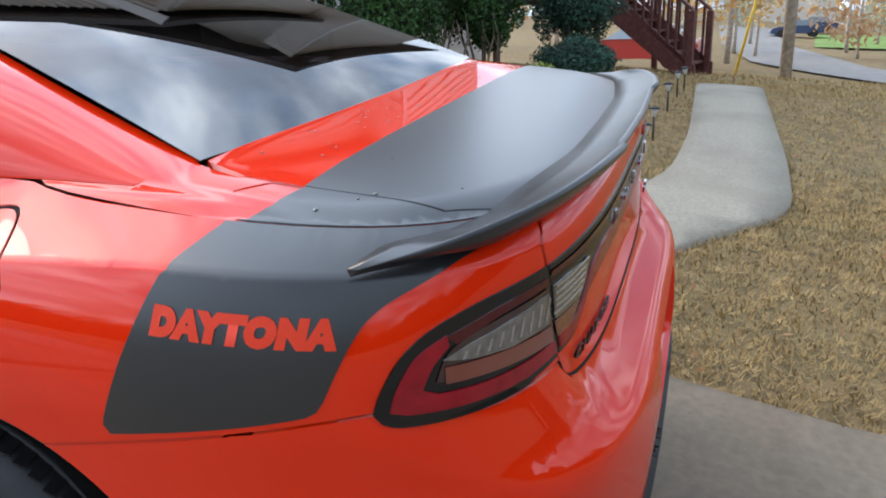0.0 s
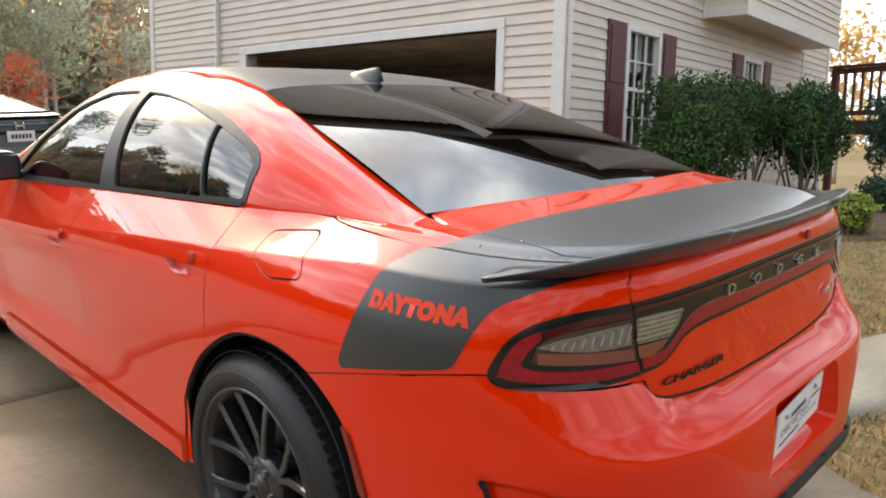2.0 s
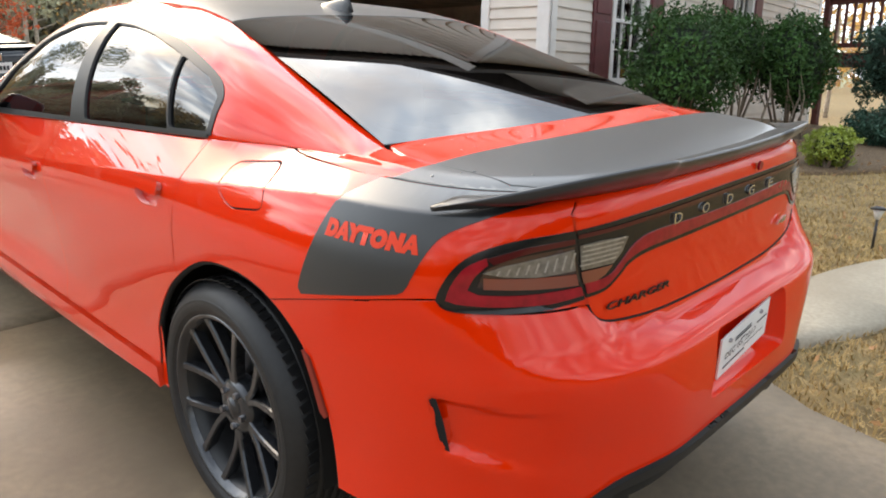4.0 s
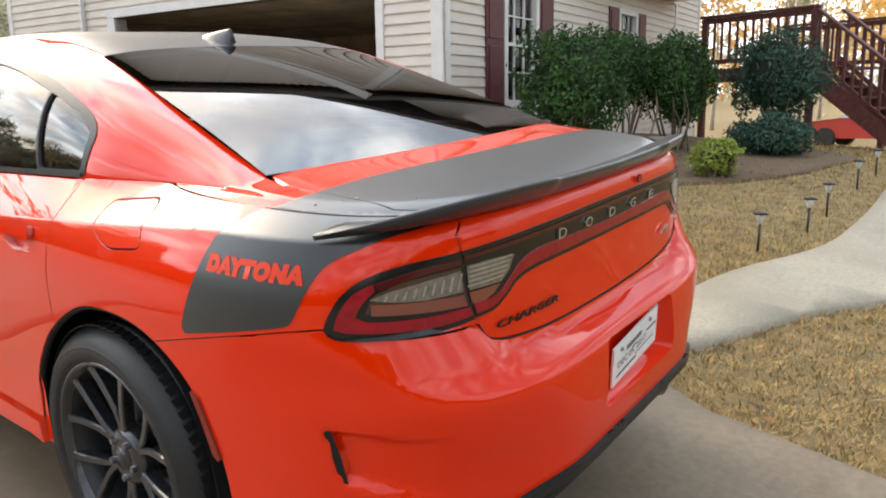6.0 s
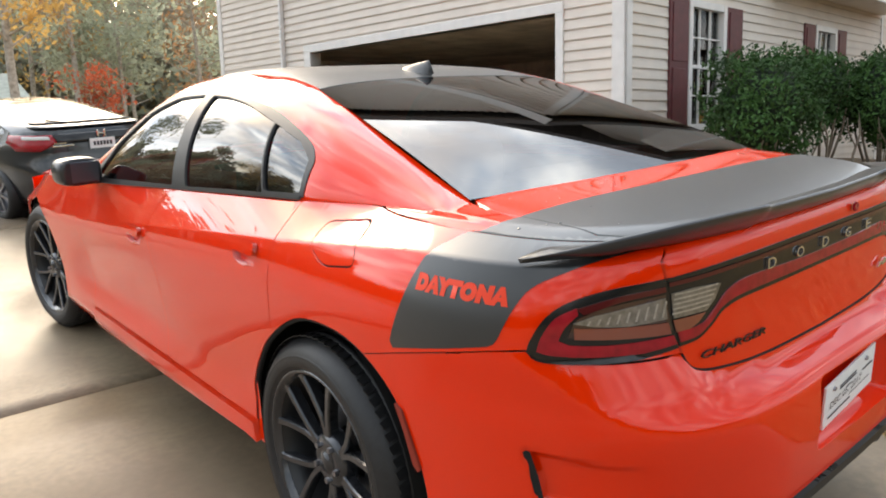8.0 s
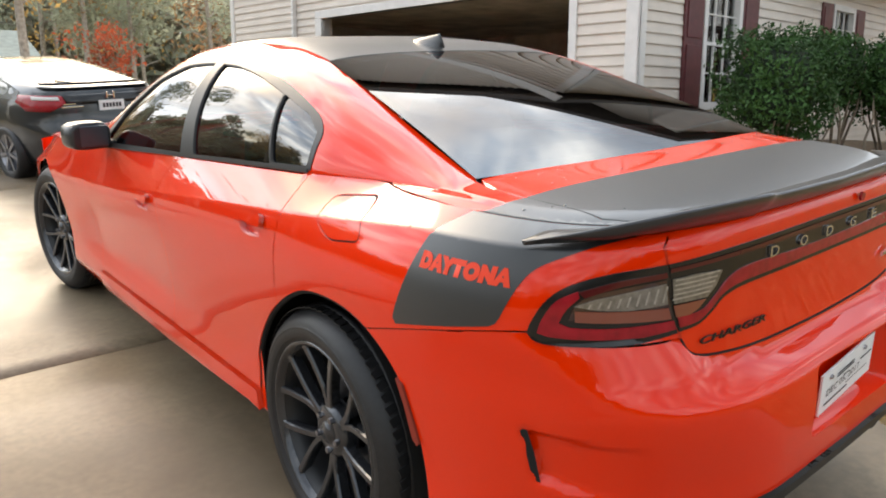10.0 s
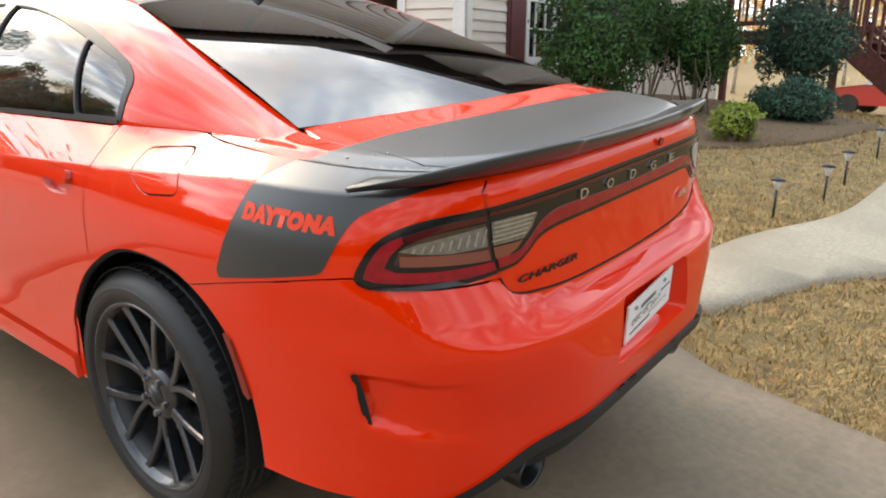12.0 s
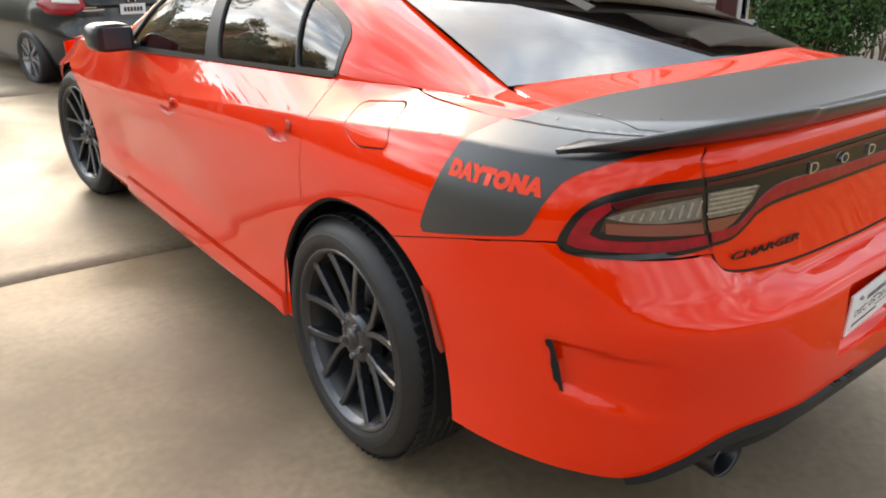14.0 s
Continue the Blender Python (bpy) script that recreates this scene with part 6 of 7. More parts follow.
M["leaf_core"] = material("painted_inner_shade", (0.012, 0.022, 0.010), 0.9)
bed = slab("planting_bed", rounded([(5.25, 3.0), (5.2, 1.6), (5.8, 0.75), (7.0, 0.15), (9.2, 0.0), (10.2, 0.8), (11.0, 3.6), (9.0, 3.8), (5.3, 3.5)], 0.5), 0.004, 0.05, M["mulch"], "", 0.3)
tagged(bed, "brown mulch bed under the hedge", "planting bed", kind="structure")
shrub("hedge_shrub", 5.92, 2.42, (0.62, 0.58, 0.66), 0.90, M["leaf"], 10000, 0.026, 3, "dense dark green clipped hedge shrub by the window", "hedge shrubs", boxy=True)
shrub("hedge_shrub", 7.45, 2.55, (0.52, 0.50, 0.46), 1.02, M["leaf"], 5500, 0.027, 5, "dark green hedge shrub with bare stems below", "hedge shrubs")
shrub("hedge_shrub", 8.00, 2.05, (0.56, 0.52, 0.60), 0.90, M["leaf"], 6500, 0.028, 9, "dark green hedge shrub with bare stems below", "hedge shrubs")
shrub("round_shrub", 9.50, 1.22, (0.66, 0.66, 0.62), 1.00, M["leaf_blue"], 9000, 0.026, 11, "rounded blue-green shrub before the deck")
shrub("low_shrub", 8.45, 0.95, (0.60, 0.52, 0.30), 0.24, M["leaf_blue"], 5500, 0.024, 13, "low spreading blue-green shrub beside the bed")
shrub("yellow_shrub", 6.20, 0.86, (0.27, 0.27, 0.21), 0.21, M["leaf_yellow"], 3000, 0.018, 17, "small yellow-green shrub at the bed's edge")
# pale bare branches that stand out below the hedge
for x, y, w_, lean in ((6.75, 2.30, 0.010, 0.30), (6.95, 2.15, 0.012, -0.16), (7.30, 2.05, 0.012, 0.12), (7.62, 1.85, 0.010, 0.20), (7.75, 1.75, 0.008, -0.12)):
    bm = bmesh.new()
    add_tube(bm, [(0, 0, 0), (lean * 0.3, 0.02, 0.28), (lean * 0.8, -0.02, 0.52), (lean * 1.3, 0.03, 0.80)], [w_ * 1.5, w_ * 1.2, w_, w_ * 0.6], 7)
    br = thing("bare_branch", "pale bare hedge branch rising from the bed", "branch", Matrix.Translation((x, y, ground_z(x, y) - 0.02)), "bare hedge branches")
    part("stick", bm, M["twig"], br, smooth=True)
    bm = bmesh.new()
    add_tube(bm, [(lean * 0.5, 0, 0.38), (lean * 0.2 - 0.08, 0.04, 0.56), (lean * 0.1 - 0.10, 0.05, 0.72)], [w_ * 0.8, w_ * 0.6, w_ * 0.35], 6)
    part("fork", bm, M["twig"], br, smooth=True)

# solar path lights
def solar_light(x, y, lean):
    """A stake light, 0.29 m high."""
    t = thing("solar_light", "black solar stake light with frosted shade on the lawn", "garden light", Matrix.Translation((x, y, ground_z(x, y) - 0.03)) @ Matrix.Rotation(lean, 4, "Y") @ Matrix.Scale(0.84, 4), "solar lights")
    bm = bmesh.new()
    add_tube(bm, [(0, 0, 0), (0, 0, 0.25)], [0.011, 0.011], 10)
    part("stake", bm, M["solar"], t)
    bm = bmesh.new()
    add_tube(bm, [(0, 0, 0.245), (0, 0, 0.29), (0, 0, 0.325)], [0.018, 0.030, 0.042], 14)
    part("shade", bm, M["frost"], t)
    bm = bmesh.new()
    add_tube(bm, [(0, 0, 0.322), (0, 0, 0.336), (0, 0, 0.346)], [0.060, 0.058, 0.030], 18)
    part("cap", bm, M["solar"], t)
    bm = box((-0.02, -0.02, 0.345), (0.02, 0.02, 0.349))
    part("solar_cell", bm, M["blue_far"], t)


for x, y, l in ((3.62, -0.33, 0.09), (4.37, -0.47, 0.13), (5.08, -0.45, 0.05), (6.45, -0.42, 0.04), (7.40, -0.42, 0.08), (7.92, -0.45, -0.03)):
    solar_light(x, y, l)

# deck with stairs
DK = Matrix.Translation((11.90, 1.34, 0)) @ Matrix.Rotation(radians(-12), 4, "Z")
DZ, RZ = 1.76, 2.66
dk = thing("wooden_deck", "dark red stained wooden deck with rails and stairs", "deck", DK)


def lumber(nm, lo, hi, bevel=0.006):
    return part(nm, box(lo, hi, bevel=bevel), M["stain_wood"], dk)


lumber("rim_joist", (-0.03, -0.05, DZ - 0.24), (0.03, 2.05, DZ - 0.03))
for k in range(21):
    lumber("deck_board", (0.035 + 0.145 * k, -0.05, DZ - 0.03), (0.035 + 0.145 * k + 0.138, 2.05, DZ), 0.003)
for x, y in ((0, 0), (0, 1.95), (3.0, 0), (3.0, 1.95)):
    lumber("post", (x - 0.05, y - 0.05, 0.1), (x + 0.05, y + 0.05, RZ - 0.02))
for x in (0.0, 3.0):
    lumber("top_rail", (x - 0.075, -0.08, RZ - 0.02), (x + 0.075, 2.03, RZ + 0.02))
    lumber("lower_rail", (x - 0.022, 0.05, DZ + 0.08), (x + 0.022, 1.90, DZ + 0.16))
    lumber("upper_rail", (x - 0.022, 0.05, RZ - 0.12), (x + 0.022, 1.90, RZ - 0.03))
    for k in range(12):
        y = 0.17 + 0.145 * k
        lumber("baluster", (x - 0.02, y - 0.02, DZ + 0.1), (x + 0.02, y + 0.02, RZ - 0.04), 0.003)
# stairs go down along -y
ST_Y, ST_Z0 = -1.50, 0.36
N_ST = 7
for k in range(N_ST):
    t = (k + 0.5) / N_ST
    y, z = -0.05 + (ST_Y + 0.05) * t, DZ - (DZ - ST_Z0) * (k + 1) / (N_ST + 1)
    lumber("tread", (-0.02, y - 0.14, z - 0.04), (1.0, y + 0.14, z), 0.004)
for x in (-0.03, 1.0):
    bm = bmesh.new()
    pr = [(0.0, DZ), (0.0, DZ - 0.34), (ST_Y - 0.02, ST_Z0 - 0.12), (ST_Y - 0.18, ST_Z0 - 0.12), (ST_Y - 0.18, ST_Z0 + 0.14)]
    a = [bm.verts.new((x, y, z)) for y, z in pr]
    b = [bm.verts.new((x + 0.045, y, z)) for y, z in pr]
    bm.faces.new(a)
    bm.faces.new(b[::-1])
    for i in range(5):
        bm.faces.new((a[i], b[i], b[(i + 1) % 5], a[(i + 1) % 5]))
    bmesh.ops.recalc_face_normals(bm, faces=bm.faces[:])
    part("stringer", bm, M["stain_wood"], dk)
    lumber("newel_post", (x - 0.03, ST_Y - 0.14, ST_Z0 - 0.25), (x + 0.07, ST_Y - 0.04, ST_Z0 + 0.98))
    for z0, z1, w_, h_ in ((RZ, ST_Z0 + 1.0, 0.07, 0.025), (DZ + 0.12, ST_Z0 + 0.14, 0.02, 0.045)):
        bm = bmesh.new()
        c = [bm.verts.new((x + 0.02 + sx * w_, y, z + sz * h_)) for y, z in ((0.0, z0), (ST_Y - 0.10, z1)) for sx, sz in ((-1, -1), (1, -1), (1, 1), (-1, 1))]
        for f_ in ((0, 1, 2, 3), (7, 6, 5, 4), (0, 4, 5, 1), (1, 5, 6, 2), (2, 6, 7, 3), (3, 7, 4, 0)):
            bm.faces.new([c[i] for i in f_])
        bmesh.ops.recalc_face_normals(bm, faces=bm.faces[:])
        part("stair_rail", bm, M["stain_wood"], dk)
    for k in range(11):
        t = (k + 0.7) / 11.5
        y = (ST_Y - 0.1) * t
        z0, z1 = DZ + 0.12 + (ST_Z0 + 0.14 - DZ - 0.12) * t, RZ + (ST_Z0 + 1.0 - RZ) * t
        lumber("baluster", (x, y - 0.02, z0), (x + 0.04, y + 0.02, z1), 0.003)

# ---- dry grass ----
def grass(name, regions, seed, label):
    """Short dry blades, thicker near the driveway. regions: (test, x0, x1, y0, y1, count, size)."""
    r = np.random.RandomState(seed)
    V, F = [], []
    k = 0
    for test, x0, x1, y0, y1, count, size in regions:
        xs, ys = r.uniform(x0, x1, count), r.uniform(y0, y1, count)
        q, ln, an = r.uniform(0, 6.283, count), r.uniform(0.6, 1.5, count) * size, r.uniform(0.15, 1.25, count)
        ok = test(xs, ys) & (np.minimum(np.minimum(xs - x0, x1 - xs), np.minimum(ys - y0, y1 - ys)) / 1.3 > r.rand(count))
        for x, y, a, l, e in zip(xs[ok].tolist(), ys[ok].tolist(), q[ok].tolist(), ln[ok].tolist(), an[ok].tolist()):
            z = ground_z(x, y) - 0.02
            dx, dy = math.cos(a), math.sin(a)
            w_ = 0.07 * l + 0.0012
            h = l * math.sin(e)
            c = l * math.cos(e)
            V += [(x - dy * w_, y + dx * w_, z), (x + dy * w_, y - dx * w_, z), (x + dx * c * 0.6 - dy * w_ * 0.6, y + dy * c * 0.6 + dx * w_ * 0.6, z + h * 0.7), (x + dx * c, y + dy * c, z + h)]
            F += [(k, k + 1, k + 2), (k + 1, k + 3, k + 2)]
            k += 4
    me = bpy.data.meshes.new(name)
    me.from_pydata(V, [], F)
    ob = link_mesh(name, me, M["grass"])
    return tagged(ob, label, "grass", kind="stuff")


BED_EDGE = [(5.25, 3.2), (5.2, 1.6), (5.8, 0.75), (7.0, 0.15), (9.2, 0.0), (10.2, 0.8), (11.0, 3.6), (9.0, 3.8), (5.3, 3.5)]
on_bed = blob(BED_EDGE)


def lawns(xs, ys):
    p = np.column_stack((xs, ys))
    return ~(inside(p, [list(PATH_EDGE)]) | inside(p, [slab_lo]) | inside(p, [BED_EDGE]) | ((ys > 2.4) & (xs < 5)))


def lawn(x, y):
    return bool(lawns(np.array([x]), np.array([y]))[0])


grass("dry_lawn_grass", [(lawns, -0.4, 4.6, -4.4, 1.4, 120000, 0.030), (lawns, 2.4, 10.8, -6.2, 3.4, 95000, 0.036), (lawns, 8.0, 21.0, -9.0, 2.6, 20000, 0.07)], 5, "short straw-coloured dormant lawn grass")
# fallen leaves


def fallen(r):
    while True:
        x, y = r.uniform(1.0, 10.0), r.uniform(-3.5, 2.6)
        if lawn(x, y) or on_bed(x, y):
            return Vector((x, y, ground_z(x, y) + 0.012)), Vector((0, 0, 1.5))
ob = leaf_cloud("fallen_leaves", 900, fallen, 0.022, M["leaf_rust"], None, 23)
tagged(ob, "scattered brown fallen leaves on the lawn", "leaves", kind="stuff")

# ---- trees ----
def tree(name, x, y, h, crown, mat, n, size, seed, label, lean=0.0, clear=0.45, group=""):
    g = ground_z(x, y)
    t = thing(name, label, "tree", Matrix.Translation((x, y, g - 0.1)), group)
    r = random.Random(seed)
    pts = [Vector((lean * z * 0.05 + 0.05 * math.sin(z * 0.7 + seed), 0.05 * math.cos(z * 0.9 + seed), z)) for z in steps(0, h, 9)]
    bm = bmesh.new()
    r0 = 0.010 * h + 0.03
    add_tube(bm, pts, [r0 * (1 - 0.85 * k / 9) for k in range(10)], 9)
    tips = []
    for k in range(16):
        z = h * r.uniform(clear, 0.96)
        q = r.uniform(0, 6.28)
        ln = crown * r.uniform(0.5, 1.0) * (1.15 - 0.6 * z / h)
        a = pts[min(9, int(z / h * 9))].copy()
        a.z = z
        b = a + Vector((math.cos(q) * ln * 0.5, math.sin(q) * ln * 0.5, ln * r.uniform(0.05, 0.3)))
        c = a + Vector((math.cos(q) * ln, math.sin(q) * ln, ln * r.uniform(0.15, 0.7)))
        add_tube(bm, [a, b, c], [r0 * 0.3, r0 * 0.18, r0 * 0.05], 5, caps=False)
        tips += [b, c, b.lerp(c, 0.5)]
        for _ in range(3):
            e = b.lerp(c, r.uniform(0.2, 1)) + Vector((r.gauss(0, 0.3), r.gauss(0, 0.3), r.gauss(0.15, 0.25))) * ln * 0.5
            add_tube(bm, [b.lerp(c, 0.5), e], [r0 * 0.08, r0 * 0.03], 4, caps=False)
            tips.append(e)
    part("trunk", bm, M["bark"], t)
    if n:
        def place(r):
            c = r.choice(tips)
            return c + Vector((r.gauss(0, 1), r.gauss(0, 1), r.gauss(0, 0.8))) * crown * 0.16, Vector((0, 0, 0.4))
        leaf_cloud("crown", n, place, size, mat, t, seed + 1)
    return t


rng = random.Random(3)
kinds = (("leaf_gold", 1500, 0.11, "bare-trunked tree with golden autumn leaves"), ("leaf_rust", 1200, 0.11, "tall tree with thin rust-coloured leaves"), ("leaf_pine", 2200, 0.13, "tall thin pine with grey-green needles"), ("leaf_pine", 2600, 0.14, "tall thin pine with grey-green needles"), ("leaf_gold", 500, 0.10, "nearly bare tree with a few golden leaves"))
# wood beyond the driveway
for k in range(34):
    ang = radians(rng.uniform(-32, 26))
    d = rng.uniform(24, 46)
    mt, n, sz, lb = kinds[rng.randrange(5)]
    tree("woodland_tree", -1.9 + d * math.sin(ang), -1.9 + d * math.cos(ang), rng.uniform(7.0, 11.5), rng.uniform(2.0, 3.2), M[mt], n, sz, 100 + k, lb, rng.uniform(-1, 1), 0.25, "woodland trees")
# a low neighbouring house and a small red tree before the wood
nh = thing("neighbour_house", "low pale house with a grey-green shingled roof among trees", "house", Matrix.Translation((2.75, 29.0, ground_z(2.75, 29.0) - 0.1)) @ Matrix.Rotation(radians(-14), 4, "Z"))
part("wall", box((-1.5, -2.0, 0.0), (1.5, 2.0, 1.95)), M["siding"], nh)
bm = bmesh.new()
rf = [bm.verts.new(p) for p in ((-1.9, -2.4, 1.90), (1.9, -2.4, 1.90), (1.1, 0.0, 3.05), (-1.9, 0.0, 3.05), (-1.9, 2.4, 1.90), (1.9, 2.4, 1.90))]
for f_ in ((0, 1, 2, 3), (3, 2, 5, 4), (0, 3, 4), (1, 5, 2), (0, 4, 5, 1)):
    bm.faces.new([rf[i] for i in f_])
bmesh.ops.recalc_face_normals(bm, faces=bm.faces[:])
part("roof", bm, M["roof_pale"], nh)
part("window", box((-1.0, -2.05, 0.75), (-0.3, -1.99, 1.55)), M["pane"], nh)
tree("red_tree", 4.9, 23.4, 2.6, 1.3, M["leaf_red"], 900, 0.075, 291, "small tree with bright red autumn leaves", 0.2, 0.3)
# trees on the open side, seen in the side glass
for k in range(7):
    ang = radians(rng.uniform(-110, -35))
    d = rng.uniform(45, 72)
    mt, n, sz, lb = kinds[rng.randrange(5)]
    tree("woodland_tree", d * math.sin(ang), d * math.cos(ang), rng.uniform(4.5, 7.5), rng.uniform(1.6, 2.6), M[mt], n, sz, 200 + k, lb, rng.uniform(-1, 1), 0.3, "woodland trees")
# trees down the street
tree("golden_tree", 30.0, 1.4, 7.5, 3.2, M["leaf_gold"], 4200, 0.14, 301, "round golden autumn tree by the street", 0, 0.15)
for k in range(16):
    d, q = rng.uniform(34, 75), radians(rng.uniform(-9, 24))
    mt, n, sz, lb = kinds[rng.randrange(5)]
    tree("street_tree", d * math.cos(q), d * math.sin(q) - 1, rng.uniform(7, 13), rng.uniform(2.4, 3.8), M[mt], int(n * 0.8), 0.16, 320 + k, lb, rng.uniform(-1, 1), 0.15, "street trees")


def far_woods():
    r = random.Random(77)

    def place(r):
        a = r.uniform(0, 6.283)
        d = r.uniform(85, 150)
        x, y = d * math.cos(a), d * math.sin(a)
        hh = 9 + 4 * noise.noise(Vector((math.cos(a) * 6, math.sin(a) * 6, 1.0))) + 2 * noise.noise(Vector((math.cos(a) * 30, math.sin(a) * 30, 2.0)))
        return Vector((x, y, ground_z(x, y) + hh * r.random() ** 0.8)), Vector((0, 0, 0.2))
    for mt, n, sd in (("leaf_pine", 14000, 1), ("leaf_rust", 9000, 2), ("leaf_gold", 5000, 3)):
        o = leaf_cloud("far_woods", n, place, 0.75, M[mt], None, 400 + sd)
        tagged(o, "mixed autumn woods in the distance, paled by painted haze", "woods", kind="stuff")

    def band(az0, az1, d0, d1, top, low=0.0):
        def at(r):
            a, d = radians(r.uniform(az0, az1)), r.uniform(d0, d1)
            x, y = d * math.sin(a), d * math.cos(a)
            hh = top * (0.8 + 0.3 * noise.noise(Vector((a * 5, 3.0, 1.0))) + 0.25 * noise.noise(Vector((a * 17, 8.0, 2.0))))
            return Vector((x, y, ground_z(x, y) + low + (hh - low) * r.random() ** 0.9)), Vector((0, 0, 0.2))
        return at
    # the last leaf_dark band is unseen, added behind to darken the car's reflections
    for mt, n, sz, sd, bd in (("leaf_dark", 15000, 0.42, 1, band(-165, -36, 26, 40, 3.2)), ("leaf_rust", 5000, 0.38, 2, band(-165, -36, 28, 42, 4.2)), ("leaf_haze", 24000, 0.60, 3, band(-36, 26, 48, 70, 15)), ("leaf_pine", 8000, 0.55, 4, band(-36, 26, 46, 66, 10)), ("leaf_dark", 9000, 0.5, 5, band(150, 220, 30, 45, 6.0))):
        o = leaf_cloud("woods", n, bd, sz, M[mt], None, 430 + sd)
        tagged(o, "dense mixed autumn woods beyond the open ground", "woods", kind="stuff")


far_woods()

# ---- street ----
def drape(name, pts, width, lift, mat, label):
    bm = bmesh.new()
    prev = None
    for (x0, y0), (x1, y1) in zip(pts, pts[1:]):
        n = Vector((-(y1 - y0), x1 - x0)).normalized() * width / 2
        for t in steps(0, 1, 8)[:-1] if (x1, y1) != pts[-1] else steps(0, 1, 8):
            x, y = x0 + (x1 - x0) * t, y0 + (y1 - y0) * t
            a = bm.verts.new((x + n.x, y + n.y, ground_z(x + n.x, y + n.y) + lift))
            b = bm.verts.new((x - n.x, y - n.y, ground_z(x - n.x, y - n.y) + lift))
            if prev:
                bm.faces.new((prev[0], a, b, prev[1])).smooth = True
            prev = (a, b)
    bmesh.ops.recalc_face_normals(bm, faces=bm.faces[:])
    ob = part(name, bm, mat)
    return tagged(ob, label, name, kind="structure")


drape("road", [(20, -16), (27, -7.5), (38, -3.4), (60, -1.2), (90, 0.5)], 5.0, 0.06, M["asphalt"], "pale grey residential street")
drape("green_lawn", [(62, -9.5), (80, -10.5)], 9.0, 0.08, M["green"], "green front lawn across the street")
pole = thing("utility_pole", "weathered grey wooden utility pole beside the street", "pole", Matrix.Translation((18.4, -1.85, ground_z(18.4, -1.85) - 0.1)))
bm = bmesh.new()
add_tube(bm, [(0, 0, 0), (0.02, 0, 4.5), (0.05, 0, 9.0)], [0.14, 0.125, 0.105], 14)
part("shaft", bm, M["bark"], pole)
part("crossarm", box((-0.05, -1.1, 8.3), (0.05, 1.1, 8.42), bevel=0.01), M["bark"], pole)
guy = thing("guy_wire", "steel guy wire with a yellow plastic guard", "guy wire", Matrix.Translation((18.4, -0.72, ground_z(18.4, -0.72))))
bm = bmesh.new()
add_tube(bm, [(0, 0, 0), (0, -0.52, 2.6)], [0.035, 0.035], 8)
part("guard", bm, M["yellow"], guy)
bm = bmesh.new()
add_tube(bm, [(0, -0.52, 2.6), (0, -1.12, 8.0)], [0.008, 0.008], 6)
part("wire", bm, M["steel"], guy)


def far_car(name, x, y, yaw, mat, label):
    t = thing(name, label, "car", Matrix.Translation((x, y, ground_z(x, y) + 0.04)) @ Matrix.Rotation(radians(yaw), 4, "Z"))
    bm = bmesh.new()
    prof = [(-2.2, 0.35), (-2.25, 0.75), (-2.1, 0.95), (-1.2, 1.0), (0.9, 0.98), (2.0, 0.82), (2.2, 0.6), (2.15, 0.3)]
    rows = [[bm.verts.new((a, w_, b)) for a, b in prof] for w_ in (-0.85, -0.9, 0.9, 0.85)]
    for r0, r1 in zip(rows, rows[1:]):
        for i in range(len(prof)):
            bm.faces.new((r0[i], r0[(i + 1) % len(prof)], r1[(i + 1) % len(prof)], r1[i]))
    bm.faces.new(rows[0][::-1])
    bm.faces.new(rows[-1])
    bmesh.ops.recalc_face_normals(bm, faces=bm.faces[:])
    part("body", bm, mat, t)
    bm = bmesh.new()
    cb = [bm.verts.new(p) for s_ in (-1, 1) for p in ((-1.75, 0.82 * s_, 0.97), (-1.2, 0.62 * s_, 1.45), (0.2, 0.62 * s_, 1.47), (1.0, 0.82 * s_, 0.96))]
    for f_ in ((0, 1, 2, 3), (4, 7, 6, 5), (0, 4, 5, 1), (1, 5, 6, 2), (2, 6, 7, 3), (0, 3, 7, 4)):
        bm.faces.new([cb[i] for i in f_])
    bmesh.ops.recalc_face_normals(bm, faces=bm.faces[:])
    part("cabin", bm, M["pane"], t)
    for wx in (-1.35, 1.35):
        for wy in (-0.8, 0.8):
            bm = bmesh.new()
            bmesh.ops.create_cone(bm, cap_ends=True, segments=20, radius1=0.33, radius2=0.33, depth=0.22, matrix=Matrix.Translation((wx, wy, 0.33)) @ Matrix.Rotation(radians(90), 4, "X"))
            part("wheel", bm, M["rubber"], t)


far_car("red_car", 27.0, 2.7, 80, M["red_far"], "small red car parked by the street")
far_car("blue_car", 76.0, -4.2, 95, M["blue_far"], "dark blue car parked across the street")
far_car("blue_car", 84.0, -5.8, 95, M["blue_far"], "dark blue car parked across the street")
nb = thing("white_house", "white two-storey house far down the street", "house", Matrix.Translation((110, -5.5, ground_z(110, -5.5))))
part("wall", box((-4, -4, -1), (4, 4, 6)), M["white"], nb)
bm = bmesh.new()
rv = [bm.verts.new(p) for p in ((-4.4, -4.4, 6), (4.4, -4.4, 6), (4.4, 4.4, 6), (-4.4, 4.4, 6), (-4.4, 0, 8.8), (4.4, 0, 8.8))]
for f_ in ((0, 1, 5, 4), (2, 3, 4, 5), (0, 4, 3), (1, 2, 5), (0, 3, 2, 1)):
    bm.faces.new([rv[i] for i in f_])
part("roof", bm, M["shingle"], nb)
for k in range(4):
    win = part("window", box((-4.04, -3 + 1.6 * k, 3.4), (-3.98, -2 + 1.6 * k, 4.8)), M["pane"], nb)


